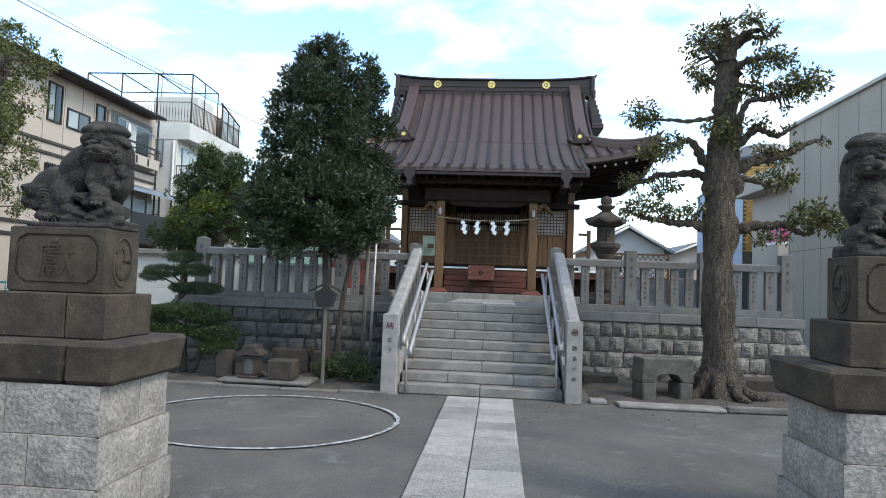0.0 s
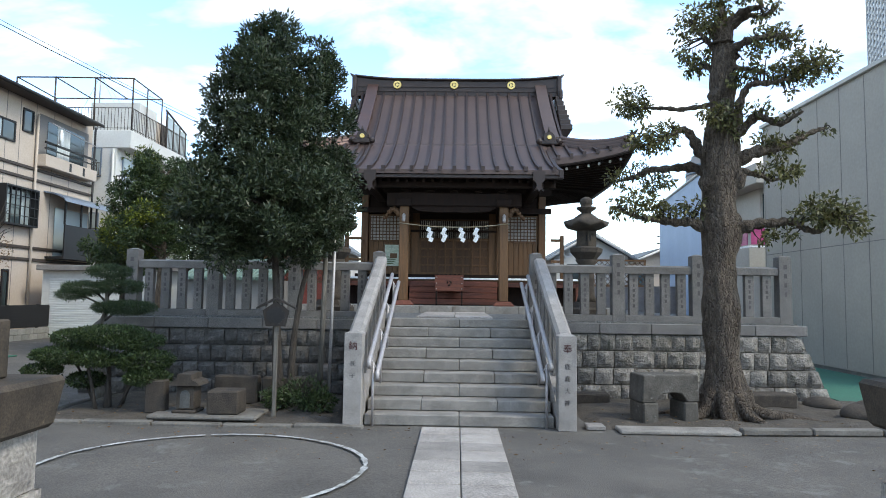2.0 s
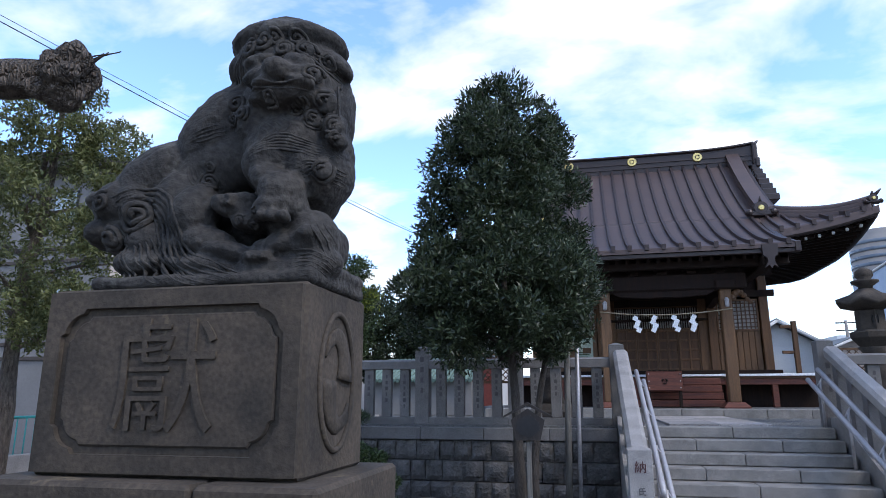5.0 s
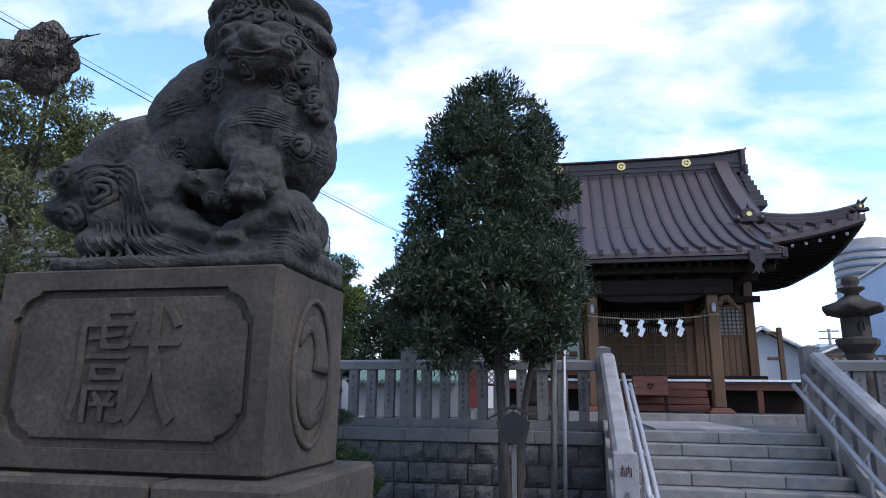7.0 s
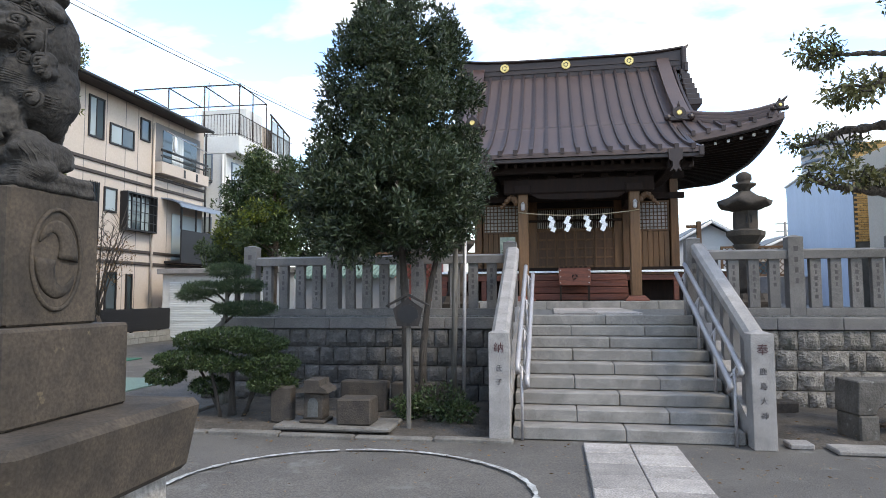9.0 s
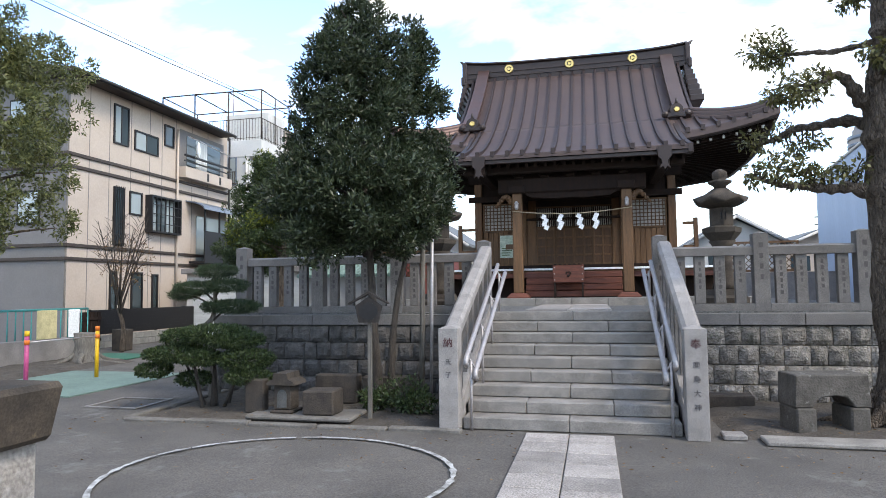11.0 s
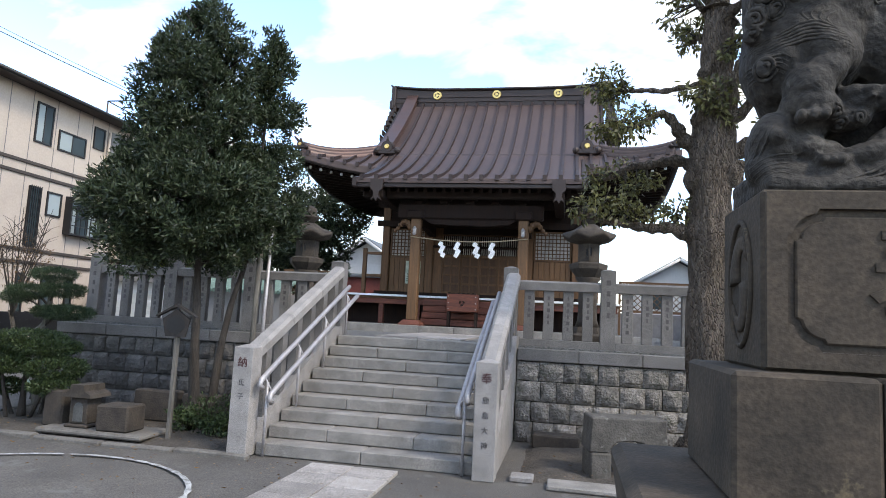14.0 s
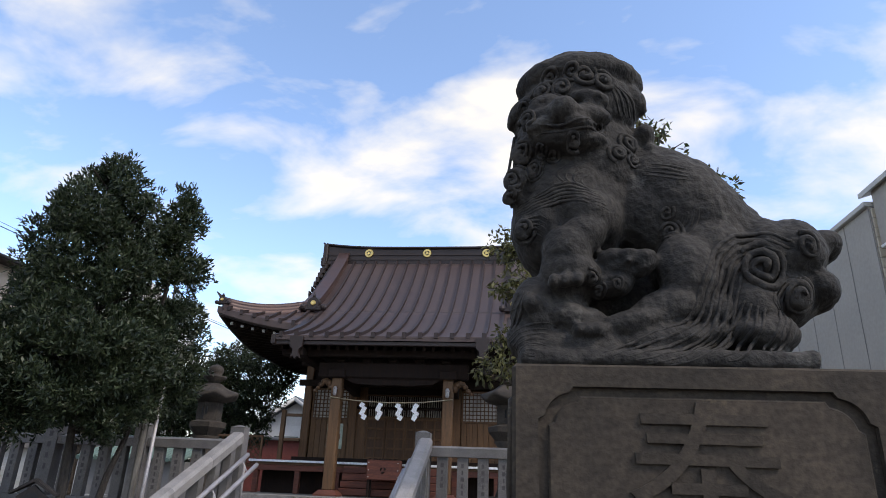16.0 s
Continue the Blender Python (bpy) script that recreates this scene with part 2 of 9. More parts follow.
M = {
    "ground": material("packed_earth", (0.122, 0.109, 0.097), (0.077, 0.069, 0.062), 0.9, scale=1.3, fine=70, bump=0.6, depth=0.015, speckle=0.2, patch=((0.150, 0.142, 0.132), 2.2, 0.58)),
    "soil": material("garden_soil", (0.098, 0.082, 0.067), (0.052, 0.044, 0.037), 0.95, scale=4, fine=35, bump=0.9, depth=0.03),
    "granite": material("grey_granite", (0.3103, 0.283, 0.2646), (0.214, 0.196, 0.1842), 0.8, scale=5, fine=140, bump=0.15, depth=0.004, speckle=0.22, jitter=0.07),
    "granite_dark": material("weathered_granite", (0.176, 0.161, 0.152), (0.118, 0.109, 0.104), 0.8, scale=3.5, fine=130, bump=0.15, depth=0.004, speckle=0.2, jitter=0.08),
    "step": material("step_granite", (0.278, 0.254, 0.229), (0.160, 0.146, 0.132), 0.85, scale=4, fine=130, bump=0.2, depth=0.004, speckle=0.2, jitter=0.05),
    "pave": material("paving_granite", (0.3317, 0.298, 0.2724), (0.2301, 0.206, 0.1891), 0.85, scale=3.5, fine=70, bump=0.3, depth=0.005, speckle=0.3, jitter=0.2),
    "rubble": material("rock_faced_stone", (0.29, 0.258, 0.226), (0.12, 0.107, 0.094), 0.9, scale=9, fine=34, bump=1.0, depth=0.035, jitter=0.25, patch=((0.10, 0.098, 0.075), 3.5, 0.56)),
    "rubble_dark": material("dark_rock_faced_stone", (0.1231, 0.112, 0.1058), (0.0556, 0.052, 0.049), 0.9, scale=6, fine=30, bump=0.8, depth=0.03, jitter=0.22),
    "mortar": material("mortar", (0.10, 0.10, 0.095), None, 0.95, scale=5, fine=60),
    "komainu": material("dark_sandstone", (0.050, 0.043, 0.037), (0.016, 0.014, 0.0125), 0.85, scale=6, fine=60, bump=1.0, depth=0.007, speckle=0.25, patch=((0.088, 0.080, 0.071), 6.5, 0.6)),
    "andesite": material("brown_andesite", (0.076, 0.057, 0.041), (0.028, 0.022, 0.0165), 0.88, scale=4.5, fine=80, bump=0.4, depth=0.005, patch=((0.16, 0.122, 0.072), 5.0, 0.63), speckle=0.1),
    "rough_granite": material("split_granite", (0.321, 0.285, 0.2499), (0.2033, 0.18, 0.1617), 0.9, scale=7, fine=38, bump=0.6, depth=0.02, speckle=0.15, jitter=0.08),
    "old_stone": material("old_stone", (0.0728, 0.058, 0.0461), (0.0342, 0.028, 0.0235), 0.92, scale=6, fine=50, bump=0.6, depth=0.012),
    "roof": material("brown_sheet_metal", (0.096, 0.066, 0.058), (0.070, 0.047, 0.042), 0.5, metal=0.25, scale=1.6, fine=25, bump=0.06, depth=0.004, jitter=0.05, speckle=-0.11),
    # darker than the roof sheet: the seams' shadow is put into the colour
    "seam": material("seam_metal_with_shadow", (0.048, 0.032, 0.029), (0.034, 0.023, 0.021), 0.5, metal=0.25, scale=1.6, fine=25, bump=0.04, speckle=-0.11),
    "copper": material("reddish_sheet_metal", (0.105, 0.058, 0.048), (0.07, 0.045, 0.04), 0.4, metal=0.3, scale=2, fine=25, bump=0.05, speckle=-0.11),
    "roof_trim": material("dark_brown_metal", (0.048, 0.033, 0.03), (0.032, 0.023, 0.021), 0.45, metal=0.2, scale=2, fine=30, bump=0.05, speckle=-0.11),
    # dark timber, taken near black to hold the shade under the eaves
    "wood_dark": material("aged_timber_and_eave_shade", (0.022, 0.011, 0.007), (0.010, 0.005, 0.0035), 0.95, scale=3, fine=22, bump=0.3, grain=(6, 6, 0.7), jitter=0.12),
    "wood": material("stained_timber", (0.135, 0.068, 0.03), (0.08, 0.04, 0.018), 0.62, scale=3, fine=24, bump=0.25, grain=(7, 7, 0.6), jitter=0.12),
    "wood_light": material("light_brown_timber", (0.15, 0.078, 0.036), (0.095, 0.05, 0.023), 0.62, scale=3, fine=24, bump=0.25, grain=(7, 7, 0.6), jitter=0.1),
    "wood_door": material("door_timber", (0.098, 0.047, 0.022), (0.06, 0.029, 0.014), 0.62, scale=3, fine=24, bump=0.2, grain=(7, 7, 0.6), jitter=0.08),
    "wood_red": material("reddish_timber", (0.16, 0.052, 0.032), (0.075, 0.028, 0.02), 0.65, scale=3, fine=24, bump=0.3, grain=(0.7, 6, 6), jitter=0.15),
    "wood_grey": material("silvered_timber", (0.17, 0.155, 0.135), (0.085, 0.075, 0.065), 0.9, scale=4, fine=24, bump=0.4, grain=(8, 8, 0.6)),
    "paper": material("lattice_paper", (0.60, 0.58, 0.55), (0.40, 0.385, 0.37), 0.6, scale=3, fine=30, bump=0.02),
    "white": material("white_paper", (0.82, 0.82, 0.82), (0.75, 0.75, 0.75), 0.7, scale=5, fine=30, bump=0.03),
    "gold": material("gilt_metal", (0.75, 0.56, 0.22), (0.6, 0.42, 0.14), 0.32, metal=0.8, scale=12, fine=60, bump=0.1),
    "steel": material("brushed_steel", (0.42, 0.39, 0.385), (0.34, 0.315, 0.31), 0.5, metal=0.4, scale=6, fine=60, bump=0.03),
    "bark": material("grey_brown_bark", (0.2408, 0.188, 0.147), (0.0803, 0.06, 0.0461), 0.95, scale=7, fine=30, bump=1.0, depth=0.06, grain=(3.6, 3.6, 0.9), cells=11.0),
    "bark_dark": material("dark_bark", (0.066, 0.054, 0.045), (0.032, 0.026, 0.022), 0.95, scale=6, fine=30, bump=0.9, depth=0.02, grain=(3, 3, 0.8)),
    "chalk": material("chalk_line", (0.52, 0.515, 0.50), (0.13, 0.125, 0.115), 0.95, scale=11, fine=60, bump=0.1),
    "plaster": material("cream_siding", (0.50, 0.415, 0.345), (0.44, 0.36, 0.298), 0.75, scale=0.7, fine=18, bump=0.05, depth=0.004, speckle=-0.11),
    # grey for panel joints, and for walls whose shade is put into the colour
    "plaster_grey": material("siding_joints_and_shade", (0.20, 0.19, 0.185), (0.17, 0.16, 0.155), 0.8, scale=0.8, fine=18, bump=0.05, speckle=-0.11),
    "band": material("brown_trim", (0.06, 0.045, 0.038), None, 0.6, scale=2, fine=20, bump=0.05),
    "black": material("black_metal", (0.016, 0.015, 0.016), None, 0.5, scale=3, fine=30, bump=0.05),
    "white_wall": material("white_render", (0.60, 0.58, 0.55), (0.52, 0.50, 0.47), 0.8, scale=0.6, fine=14, bump=0.06, speckle=-0.11),
    "shutter": material("white_shutter", (0.62, 0.62, 0.61), (0.55, 0.55, 0.54), 0.5, scale=2, fine=20, bump=0.03, speckle=-0.11),
    "panel": material("grey_beige_panel", (0.41, 0.37, 0.325), (0.36, 0.325, 0.285), 0.75, scale=0.8, fine=15, bump=0.06, speckle=-0.11),
    "siding": material("cream_clapboard", (0.44, 0.385, 0.30), (0.38, 0.33, 0.255), 0.75, scale=1, fine=18, bump=0.06, jitter=0.04, speckle=-0.11),
    "blue_wall": material("pale_blue_render", (0.36, 0.43, 0.55), (0.31, 0.38, 0.50), 0.7, scale=0.4, fine=10, bump=0.05, grain=(2, 2, 0.4), speckle=-0.11),
    "yellow_brick": material("yellow_brick", (0.42, 0.27, 0.105), (0.33, 0.20, 0.075), 0.85, scale=3, fine=30, bump=0.2, jitter=0.15),
    "teal": material("teal_paint", (0.05, 0.30, 0.28), None, 0.5, scale=3, fine=30, bump=0.04),
    "green_mat": material("green_mat", (0.045, 0.145, 0.10), (0.035, 0.115, 0.082), 0.85, scale=2, fine=40, bump=0.2),
    "green_court": material("worn_green_court", (0.16, 0.225, 0.19), (0.12, 0.17, 0.145), 0.9, scale=1.5, fine=40, bump=0.2),
    "pink": material("pink_paint", (0.46, 0.075, 0.20), None, 0.45, scale=3, fine=30, bump=0.04),
    "teal_tile": material("teal_tile", (0.13, 0.27, 0.31), (0.10, 0.21, 0.25), 0.35, scale=3, fine=30, bump=0.04, jitter=0.1),
    "mauve": material("mauve_paint", (0.34, 0.15, 0.21), None, 0.5, scale=2, fine=30, bump=0.04),
    "blue_trim": material("grey_blue_paint", (0.19, 0.245, 0.29), None, 0.5, scale=2, fine=30, bump=0.04),
    "yellow": material("yellow_paint", (0.72, 0.42, 0.02), None, 0.45, scale=3, fine=30, bump=0.04),
    "orange": material("orange_paint", (0.70, 0.17, 0.02), None, 0.45, scale=3, fine=30, bump=0.04),
    "cream": material("cream_cloth", (0.62, 0.54, 0.30), None, 0.8, scale=6, fine=40, bump=0.2),
    "block": material("concrete_block", (0.27, 0.26, 0.24), (0.17, 0.165, 0.15), 0.92, scale=2, fine=35, bump=0.3, jitter=0.08),
    "concrete": material("concrete", (0.2568, 0.235, 0.2205), (0.1712, 0.157, 0.147), 0.9, scale=2.5, fine=40, bump=0.25, jitter=0.06),
    "kerb_worn": material("earth_stained_concrete", (0.17, 0.155, 0.138), (0.10, 0.09, 0.08), 0.92, scale=3, fine=40, bump=0.3, jitter=0.08),
    "trough_stone": material("lichened_stone", (0.110, 0.098, 0.085), (0.056, 0.049, 0.042), 0.92, scale=6, fine=45, bump=0.7, depth=0.012, patch=((0.2, 0.19, 0.17), 7.0, 0.6)),
    "gravel": material("gravel", (0.22, 0.215, 0.205), (0.08, 0.08, 0.08), 0.95, scale=40, fine=90, bump=1.0, depth=0.03),
    "tile_roof": material("slate_tile_roof", (0.12, 0.125, 0.135), (0.08, 0.085, 0.09), 0.6, scale=2, fine=18, bump=0.2, jitter=0.1),
    "red_roof": material("red_roof", (0.20, 0.05, 0.04), (0.14, 0.04, 0.03), 0.7, scale=2, fine=18, bump=0.2),
    "tower": material("tower_wall", (0.58, 0.59, 0.61), (0.52, 0.53, 0.55), 0.7, scale=0.1, fine=1.0, bump=0.02, speckle=-0.11),
    "tower_dark": material("tower_glazing", (0.15, 0.18, 0.22), (0.12, 0.145, 0.185), 0.3, scale=0.1, fine=1.0, bump=0.02, speckle=-0.11),
    "tower_tile": material("far_tower_tile", (0.27, 0.25, 0.24), (0.24, 0.222, 0.215), 0.8, scale=0.1, fine=1.0, bump=0.02, speckle=-0.11),
    "ink": material("dark_red_ink", (0.07, 0.022, 0.022), None, 0.8, scale=9, fine=60, bump=0.02),
    "ink_black": material("black_ink", (0.03, 0.03, 0.032), None, 0.8, scale=9, fine=60, bump=0.02),
    "board_dark": material("blackened_board", (0.04, 0.033, 0.03), (0.017, 0.015, 0.014), 0.9, scale=4, fine=24, bump=0.4, grain=(8, 8, 0.6)),
    "carving": material("faint_carving", (0.095, 0.085, 0.085), None, 0.85, scale=9, fine=60, bump=0.02),
    "rope": material("straw_rope", (0.40, 0.33, 0.22), None, 0.9, scale=30, fine=90, bump=0.4),
    "poster": material("printed_poster", (0.52, 0.55, 0.45), (0.28, 0.36, 0.28), 0.5, scale=9, fine=30, bump=0.0),
    "glass": glass_material("window_glass", (0.035, 0.05, 0.055)),
    "glass_light": glass_material("curtained_glass", (0.32, 0.36, 0.36)),
    "curtain": material("white_curtain", (0.62, 0.64, 0.62), (0.40, 0.42, 0.42), 0.8, scale=2, fine=14, bump=0.2, grain=(8, 8, 0.4)),
    "leaf_dark": leaf_material("evergreen_leaf", (0.014, 0.024, 0.011), (0.066, 0.084, 0.040), 0.42),
    "leaf_olive": leaf_material("olive_leaf", (0.058, 0.070, 0.022), (0.195, 0.195, 0.072)),
    "leaf_yellow": leaf_material("yellow_green_leaf", (0.05, 0.07, 0.012), (0.23, 0.25, 0.03)),
    "leaf_tuft": leaf_material("tuft_leaf", (0.050, 0.052, 0.019), (0.180, 0.168, 0.062)),
    "leaf_mid": leaf_material("azalea_leaf", (0.020, 0.036, 0.013), (0.080, 0.110, 0.038)),
    "leaf_pine": leaf_material("needle_leaf", (0.022, 0.04, 0.018), (0.085, 0.115, 0.05)),
    "leaf_dry": leaf_material("dry_leaf", (0.10, 0.055, 0.02), (0.20, 0.11, 0.04)),
}


# ---- building helpers ----
def box(bm, lo, hi, bevel=0.0, m=None):
    lo, hi = Vector(lo), Vector(hi)
    made = bmesh.ops.create_cube(bm, size=1.0, matrix=Matrix.Translation((lo + hi) / 2) @ Matrix.Diagonal((*(hi - lo), 1)))["verts"]
    if bevel:
        edges = list({e for v in made for e in v.link_edges})
        made = bmesh.ops.bevel(bm, geom=edges, offset=bevel, segments=1, affect="EDGES", profile=0.7)["verts"]
    if m is not None:
        bmesh.ops.transform(bm, matrix=m, verts=list({v for v in made}))
    return bm


def boxes(*items, bevel=0.0):
    bm = bmesh.new()
    for lo, hi in items:
        box(bm, lo, hi, bevel)
    return bm


def tube(bm, points, radii, seg=8, wob=0.0, cap=True):
    """A tapered tube along points."""
    rings, n = [], len(points)
    pts = [Vector(p) for p in points]
    side = None
    for i, p in enumerate(pts):
        d = (pts[min(i + 1, n - 1)] - pts[max(i - 1, 0)]).normalized()
        if side is None:
            side = d.orthogonal().normalized()
        side = (side - d * side.dot(d)).normalized()
        up = d.cross(side)
        ring = []
        for k in range(seg):
            a = 2 * math.pi * k / seg
            r = radii[i] * (1 + (wob * noise.noise(Vector((p.x * 3 + k * 1.7, p.y * 3, p.z * 2.2))) if wob else 0))
            ring.append(bm.verts.new(p + r * (math.cos(a) * side + math.sin(a) * up)))
        rings.append(ring)
    for a, b in zip(rings, rings[1:]):
        for k in range(seg):
            bm.faces.new((a[k], a[(k + 1) % seg], b[(k + 1) % seg], b[k])).smooth = True
    if cap:
        bm.faces.new(rings[0][::-1])
        bm.faces.new(rings[-1])
    return bm


def curve_points(points, steps=5):
    """Catmull-Rom through points."""
    pts = [Vector(p) for p in points]
    pts = [2 * pts[0] - pts[1], *pts, 2 * pts[-1] - pts[-2]]
    out = []
    for i in range(1, len(pts) - 2):
        p0, p1, p2, p3 = pts[i - 1 : i + 3]
        for s in range(steps):
            t = s / steps
            out.append(0.5 * (2 * p1 + (p2 - p0) * t + (2 * p0 - 5 * p1 + 4 * p2 - p3) * t * t + (3 * p1 - p0 - 3 * p2 + p3) * t**3))
    return out + [pts[-2]]


def lathe(bm, profile, seg=24, centre=(0, 0, 0), turn=0.0, square=False):
    """A turned form from (radius, height) pairs; seg 4 or 6 gives sided forms."""
    c = Vector(centre)
    rings = [[bm.verts.new(c + Vector((r * math.cos(turn + 2 * math.pi * k / seg), r * math.sin(turn + 2 * math.pi * k / seg), z))) for k in range(seg)] for r, z in profile]
    for a, b in zip(rings, rings[1:]):
        for k in range(seg):
            bm.faces.new((a[k], a[(k + 1) % seg], b[(k + 1) % seg], b[k])).smooth = seg > 10
    bm.faces.new(rings[0][::-1])
    bm.faces.new(rings[-1])
    return bm


def prism(bm, outline, lo, hi, axis="y"):
    """A flat outline of (u, v) pushed from lo to hi along an axis: u, v are x, z for y; y, z for x; x, y for z."""
    def at(u, v, w):
        return {"y": (u, w, v), "x": (w, u, v), "z": (u, v, w)}[axis]
    a = [bm.verts.new(at(u, v, lo)) for u, v in outline]
    b = [bm.verts.new(at(u, v, hi)) for u, v in outline]
    n = len(outline)
    bm.faces.new(a)
    bm.faces.new(b[::-1])
    for k in range(n):
        bm.faces.new((a[k], b[k], b[(k + 1) % n], a[(k + 1) % n]))
    bmesh.ops.recalc_face_normals(bm, faces=bm.faces[:])
    return bm


ORIGIN = {}


def thing(name, place=(0, 0, 0), label="", category="", group="", kind=""):
    ob = new(name)
    ob.location = place
    ob.empty_display_size = 0.2
    ORIGIN[ob] = Vector(place)
    return tagged(ob, label, category, group, kind)


def link_mesh(name, bm, mat):
    me = bpy.data.meshes.new(name)
    if isinstance(bm, bmesh.types.BMesh):
        bm.to_mesh(me)
        bm.free()
    else:
        me.from_pydata(*bm)
    for one in mat if isinstance(mat, (list, tuple)) else (mat,):
        me.materials.append(one)
    return me


def part(name, bm, mat, parent, label=""):
    """One mesh under a thing or a part; bm is in world places unless its thing stands at the origin."""
    me = link_mesh(name, bm, mat)
    base = ORIGIN.get(parent, Vector())
    me.transform(Matrix.Translation(-base))
    ob = new(name, me)
    ob.parent = parent
    ORIGIN[ob] = base
    return tagged(ob, label)


def solid(name, bm, mat, label="", category="", kind="", group="", place=None):
    """One mesh that is a thing by itself."""
    me = link_mesh(name, bm, mat)
    if place is not None:
        me.transform(Matrix.Translation(-Vector(place)))
    ob = new(name, me)
    if place is not None:
        ob.location = place
    return tagged(ob, label, category, group, kind)


def piece(name, mesh, place, parent, rot=None):
    """An object of its own on shared mesh data."""
    ob = new(name, mesh)
    ob.location = Vector(place) - ORIGIN.get(parent, Vector())
    if rot is not None:
        ob.rotation_euler = rot
    ob.parent = parent
    return ob


def letters(name, text, size, m, mat, parent, extrude=0.004, bold=0.0):
    cu = bpy.data.curves.new(name, "FONT")
    cu.body, cu.size, cu.extrude = text, size, extrude
    cu.align_x, cu.align_y = "CENTER", "CENTER"
    cu.offset = bold * size
    cu.materials.append(mat)
    ob = new(name, cu)
    ob.matrix_world = Matrix.Translation(-ORIGIN.get(parent, Vector())) @ m
    ob.parent = parent
    return ob


def sprigs(rng, pos, out, per, length, width, spread=0.8, droop=0.0):
    """Leaves round each of the points pos, which point along out. Vertices and faces."""
    n = len(pos)
    d = np.repeat(out, per, 0) + spread * rng.normal(size=(n * per, 3))
    d[:, 2] -= droop
    d /= np.linalg.norm(d, axis=1, keepdims=True) + 1e-9
    s = np.cross(d, rng.normal(size=d.shape))
    s /= np.linalg.norm(s, axis=1, keepdims=True) + 1e-9
    up = np.cross(s, d)
    ln = length * rng.uniform(0.65, 1.2, (n * per, 1))
    wd = width * rng.uniform(0.7, 1.15, (n * per, 1))
    base = np.repeat(pos, per, 0) + rng.normal(size=d.shape) * length * 0.25
    a = base
    b = base + d * ln * 0.5 + s * wd / 2 + up * wd * 0.15
    c = base + d * ln
    e = base + d * ln * 0.5 - s * wd / 2 + up * wd * 0.15
    verts = np.stack([a, b, c, e], 1).reshape(-1, 3)
    faces = np.arange(4 * n * per).reshape(-1, 4)
    return verts, faces


def leaf_part(name, data, mat, parent, label="", kind=""):
    verts, faces = data
    me = bpy.data.meshes.new(name)
    verts = verts - np.array(ORIGIN.get(parent, Vector()))
    me.vertices.add(len(verts))
    me.vertices.foreach_set("co", verts.astype(np.float32).ravel())
    me.loops.add(faces.size)
    me.loops.foreach_set("vertex_index", faces.astype(np.int32).ravel())
    me.polygons.add(len(faces))
    me.polygons.foreach_set("loop_start", np.arange(0, faces.size, 4, dtype=np.int32))
    me.update(calc_edges=True)
    me.materials.append(mat)
    ob = new(name, me)
    ob.parent = parent
    ORIGIN[ob] = ORIGIN.get(parent, Vector())
    return tagged(ob, label, "", "", kind)


def blob_points(rng, blobs, count, inner=0.62):
    """Points near the skin of ellipsoids (centre, radii), leaving out what lies deep in another; with outward ways."""
    c = np.array([b[0] for b in blobs], float)
    r = np.array([b[1] for b in blobs], float)
    area = (r[:, 0] * r[:, 1] + r[:, 0] * r[:, 2] + r[:, 1] * r[:, 2])
    pick = rng.choice(len(blobs), count, p=area / area.sum())
    d = rng.normal(size=(count, 3))
    d /= np.linalg.norm(d, axis=1, keepdims=True)
    rad = inner + (1.03 - inner) * rng.uniform(0, 1, (count, 1)) ** 0.6
    p = c[pick] + d * r[pick] * rad
    q = ((p[:, None] - c[None]) / r[None]) ** 2
    keep = (np.sqrt(q.sum(-1)) > inner - 0.05).all(1)
    out = d / r[pick]
    out /= np.linalg.norm(out, axis=1, keepdims=True)
    return p[keep], out[keep]


# ---- ground and platform ----
CX = -0.15  # the shrine's middle line
TOP = 1.30  # the raised court
RISE, TREAD, FOOT = TOP / 9, 0.30, 0.20

rng = np.random.default_rng(4)


def ground_sheet():
    bm = bmesh.new()
    xs = [-600, -200, -80, -40, -22] + [-16 + 0.5 * i for i in range(57)] + [20, 40, 80, 200, 600]
    ys = [-600, -200, -60, -24] + [-14 + 0.5 * i for i in range(45)] + [14, 22, 40, 80, 200, 700]
    grid = []
    for y in ys:
        grid.append([bm.verts.new((x, y, 0.012 * noise.noise(Vector((x * 0.4, y * 0.4, 3))) + (0.006 * noise.noise(Vector((x * 1.7, y * 1.7, 8)))) - 0.006)) for x in xs])
    for a, b in zip(grid, grid[1:]):
        for k in range(len(xs) - 1):
            bm.faces.new((a[k], a[k + 1], b[k + 1], b[k])).smooth = True
    return bm


solid("ground", ground_sheet(), M["ground"], "dark grey packed-earth shrine forecourt", "ground", "structure")

# planting beds of soil on both sides of the stairs, with kerbs
def soil_bed(name, outline, label):
    bm = bmesh.new()
    (x0, y0), (x1, y1) = outline
    nx, ny = int((x1 - x0) / 0.15), int((y1 - y0) / 0.15)
    g = [[bm.verts.new((x0 + (x1 - x0) * i / nx, y0 + (y1 - y0) * j / ny,
                        -0.03 + min(1, i / 2, (nx - i) / 2, j / 2, (ny - j) / 2) * (0.085 + 0.04 * noise.noise(Vector((i * 0.35, j * 0.35, x0))) + 0.02 * noise.noise(Vector((i * 1.1, j * 1.1, x0))))))
          for i in range(nx + 1)] for j in range(ny + 1)]
    for a, b in zip(g, g[1:]):
        for k in range(nx):
            bm.faces.new((a[k], a[k + 1], b[k + 1], b[k])).smooth = True
    return solid(name, bm, M["soil"], label, "soil", "structure")


soil_bed("soil_bed_1", ((-5.7, 0.05), (-1.45, 2.6)), "bare brown soil bed below the retaining wall")
soil_bed("soil_bed_2", ((1.6, 0.12), (8.4, 2.9)), "bare brown soil bed round the old tree")

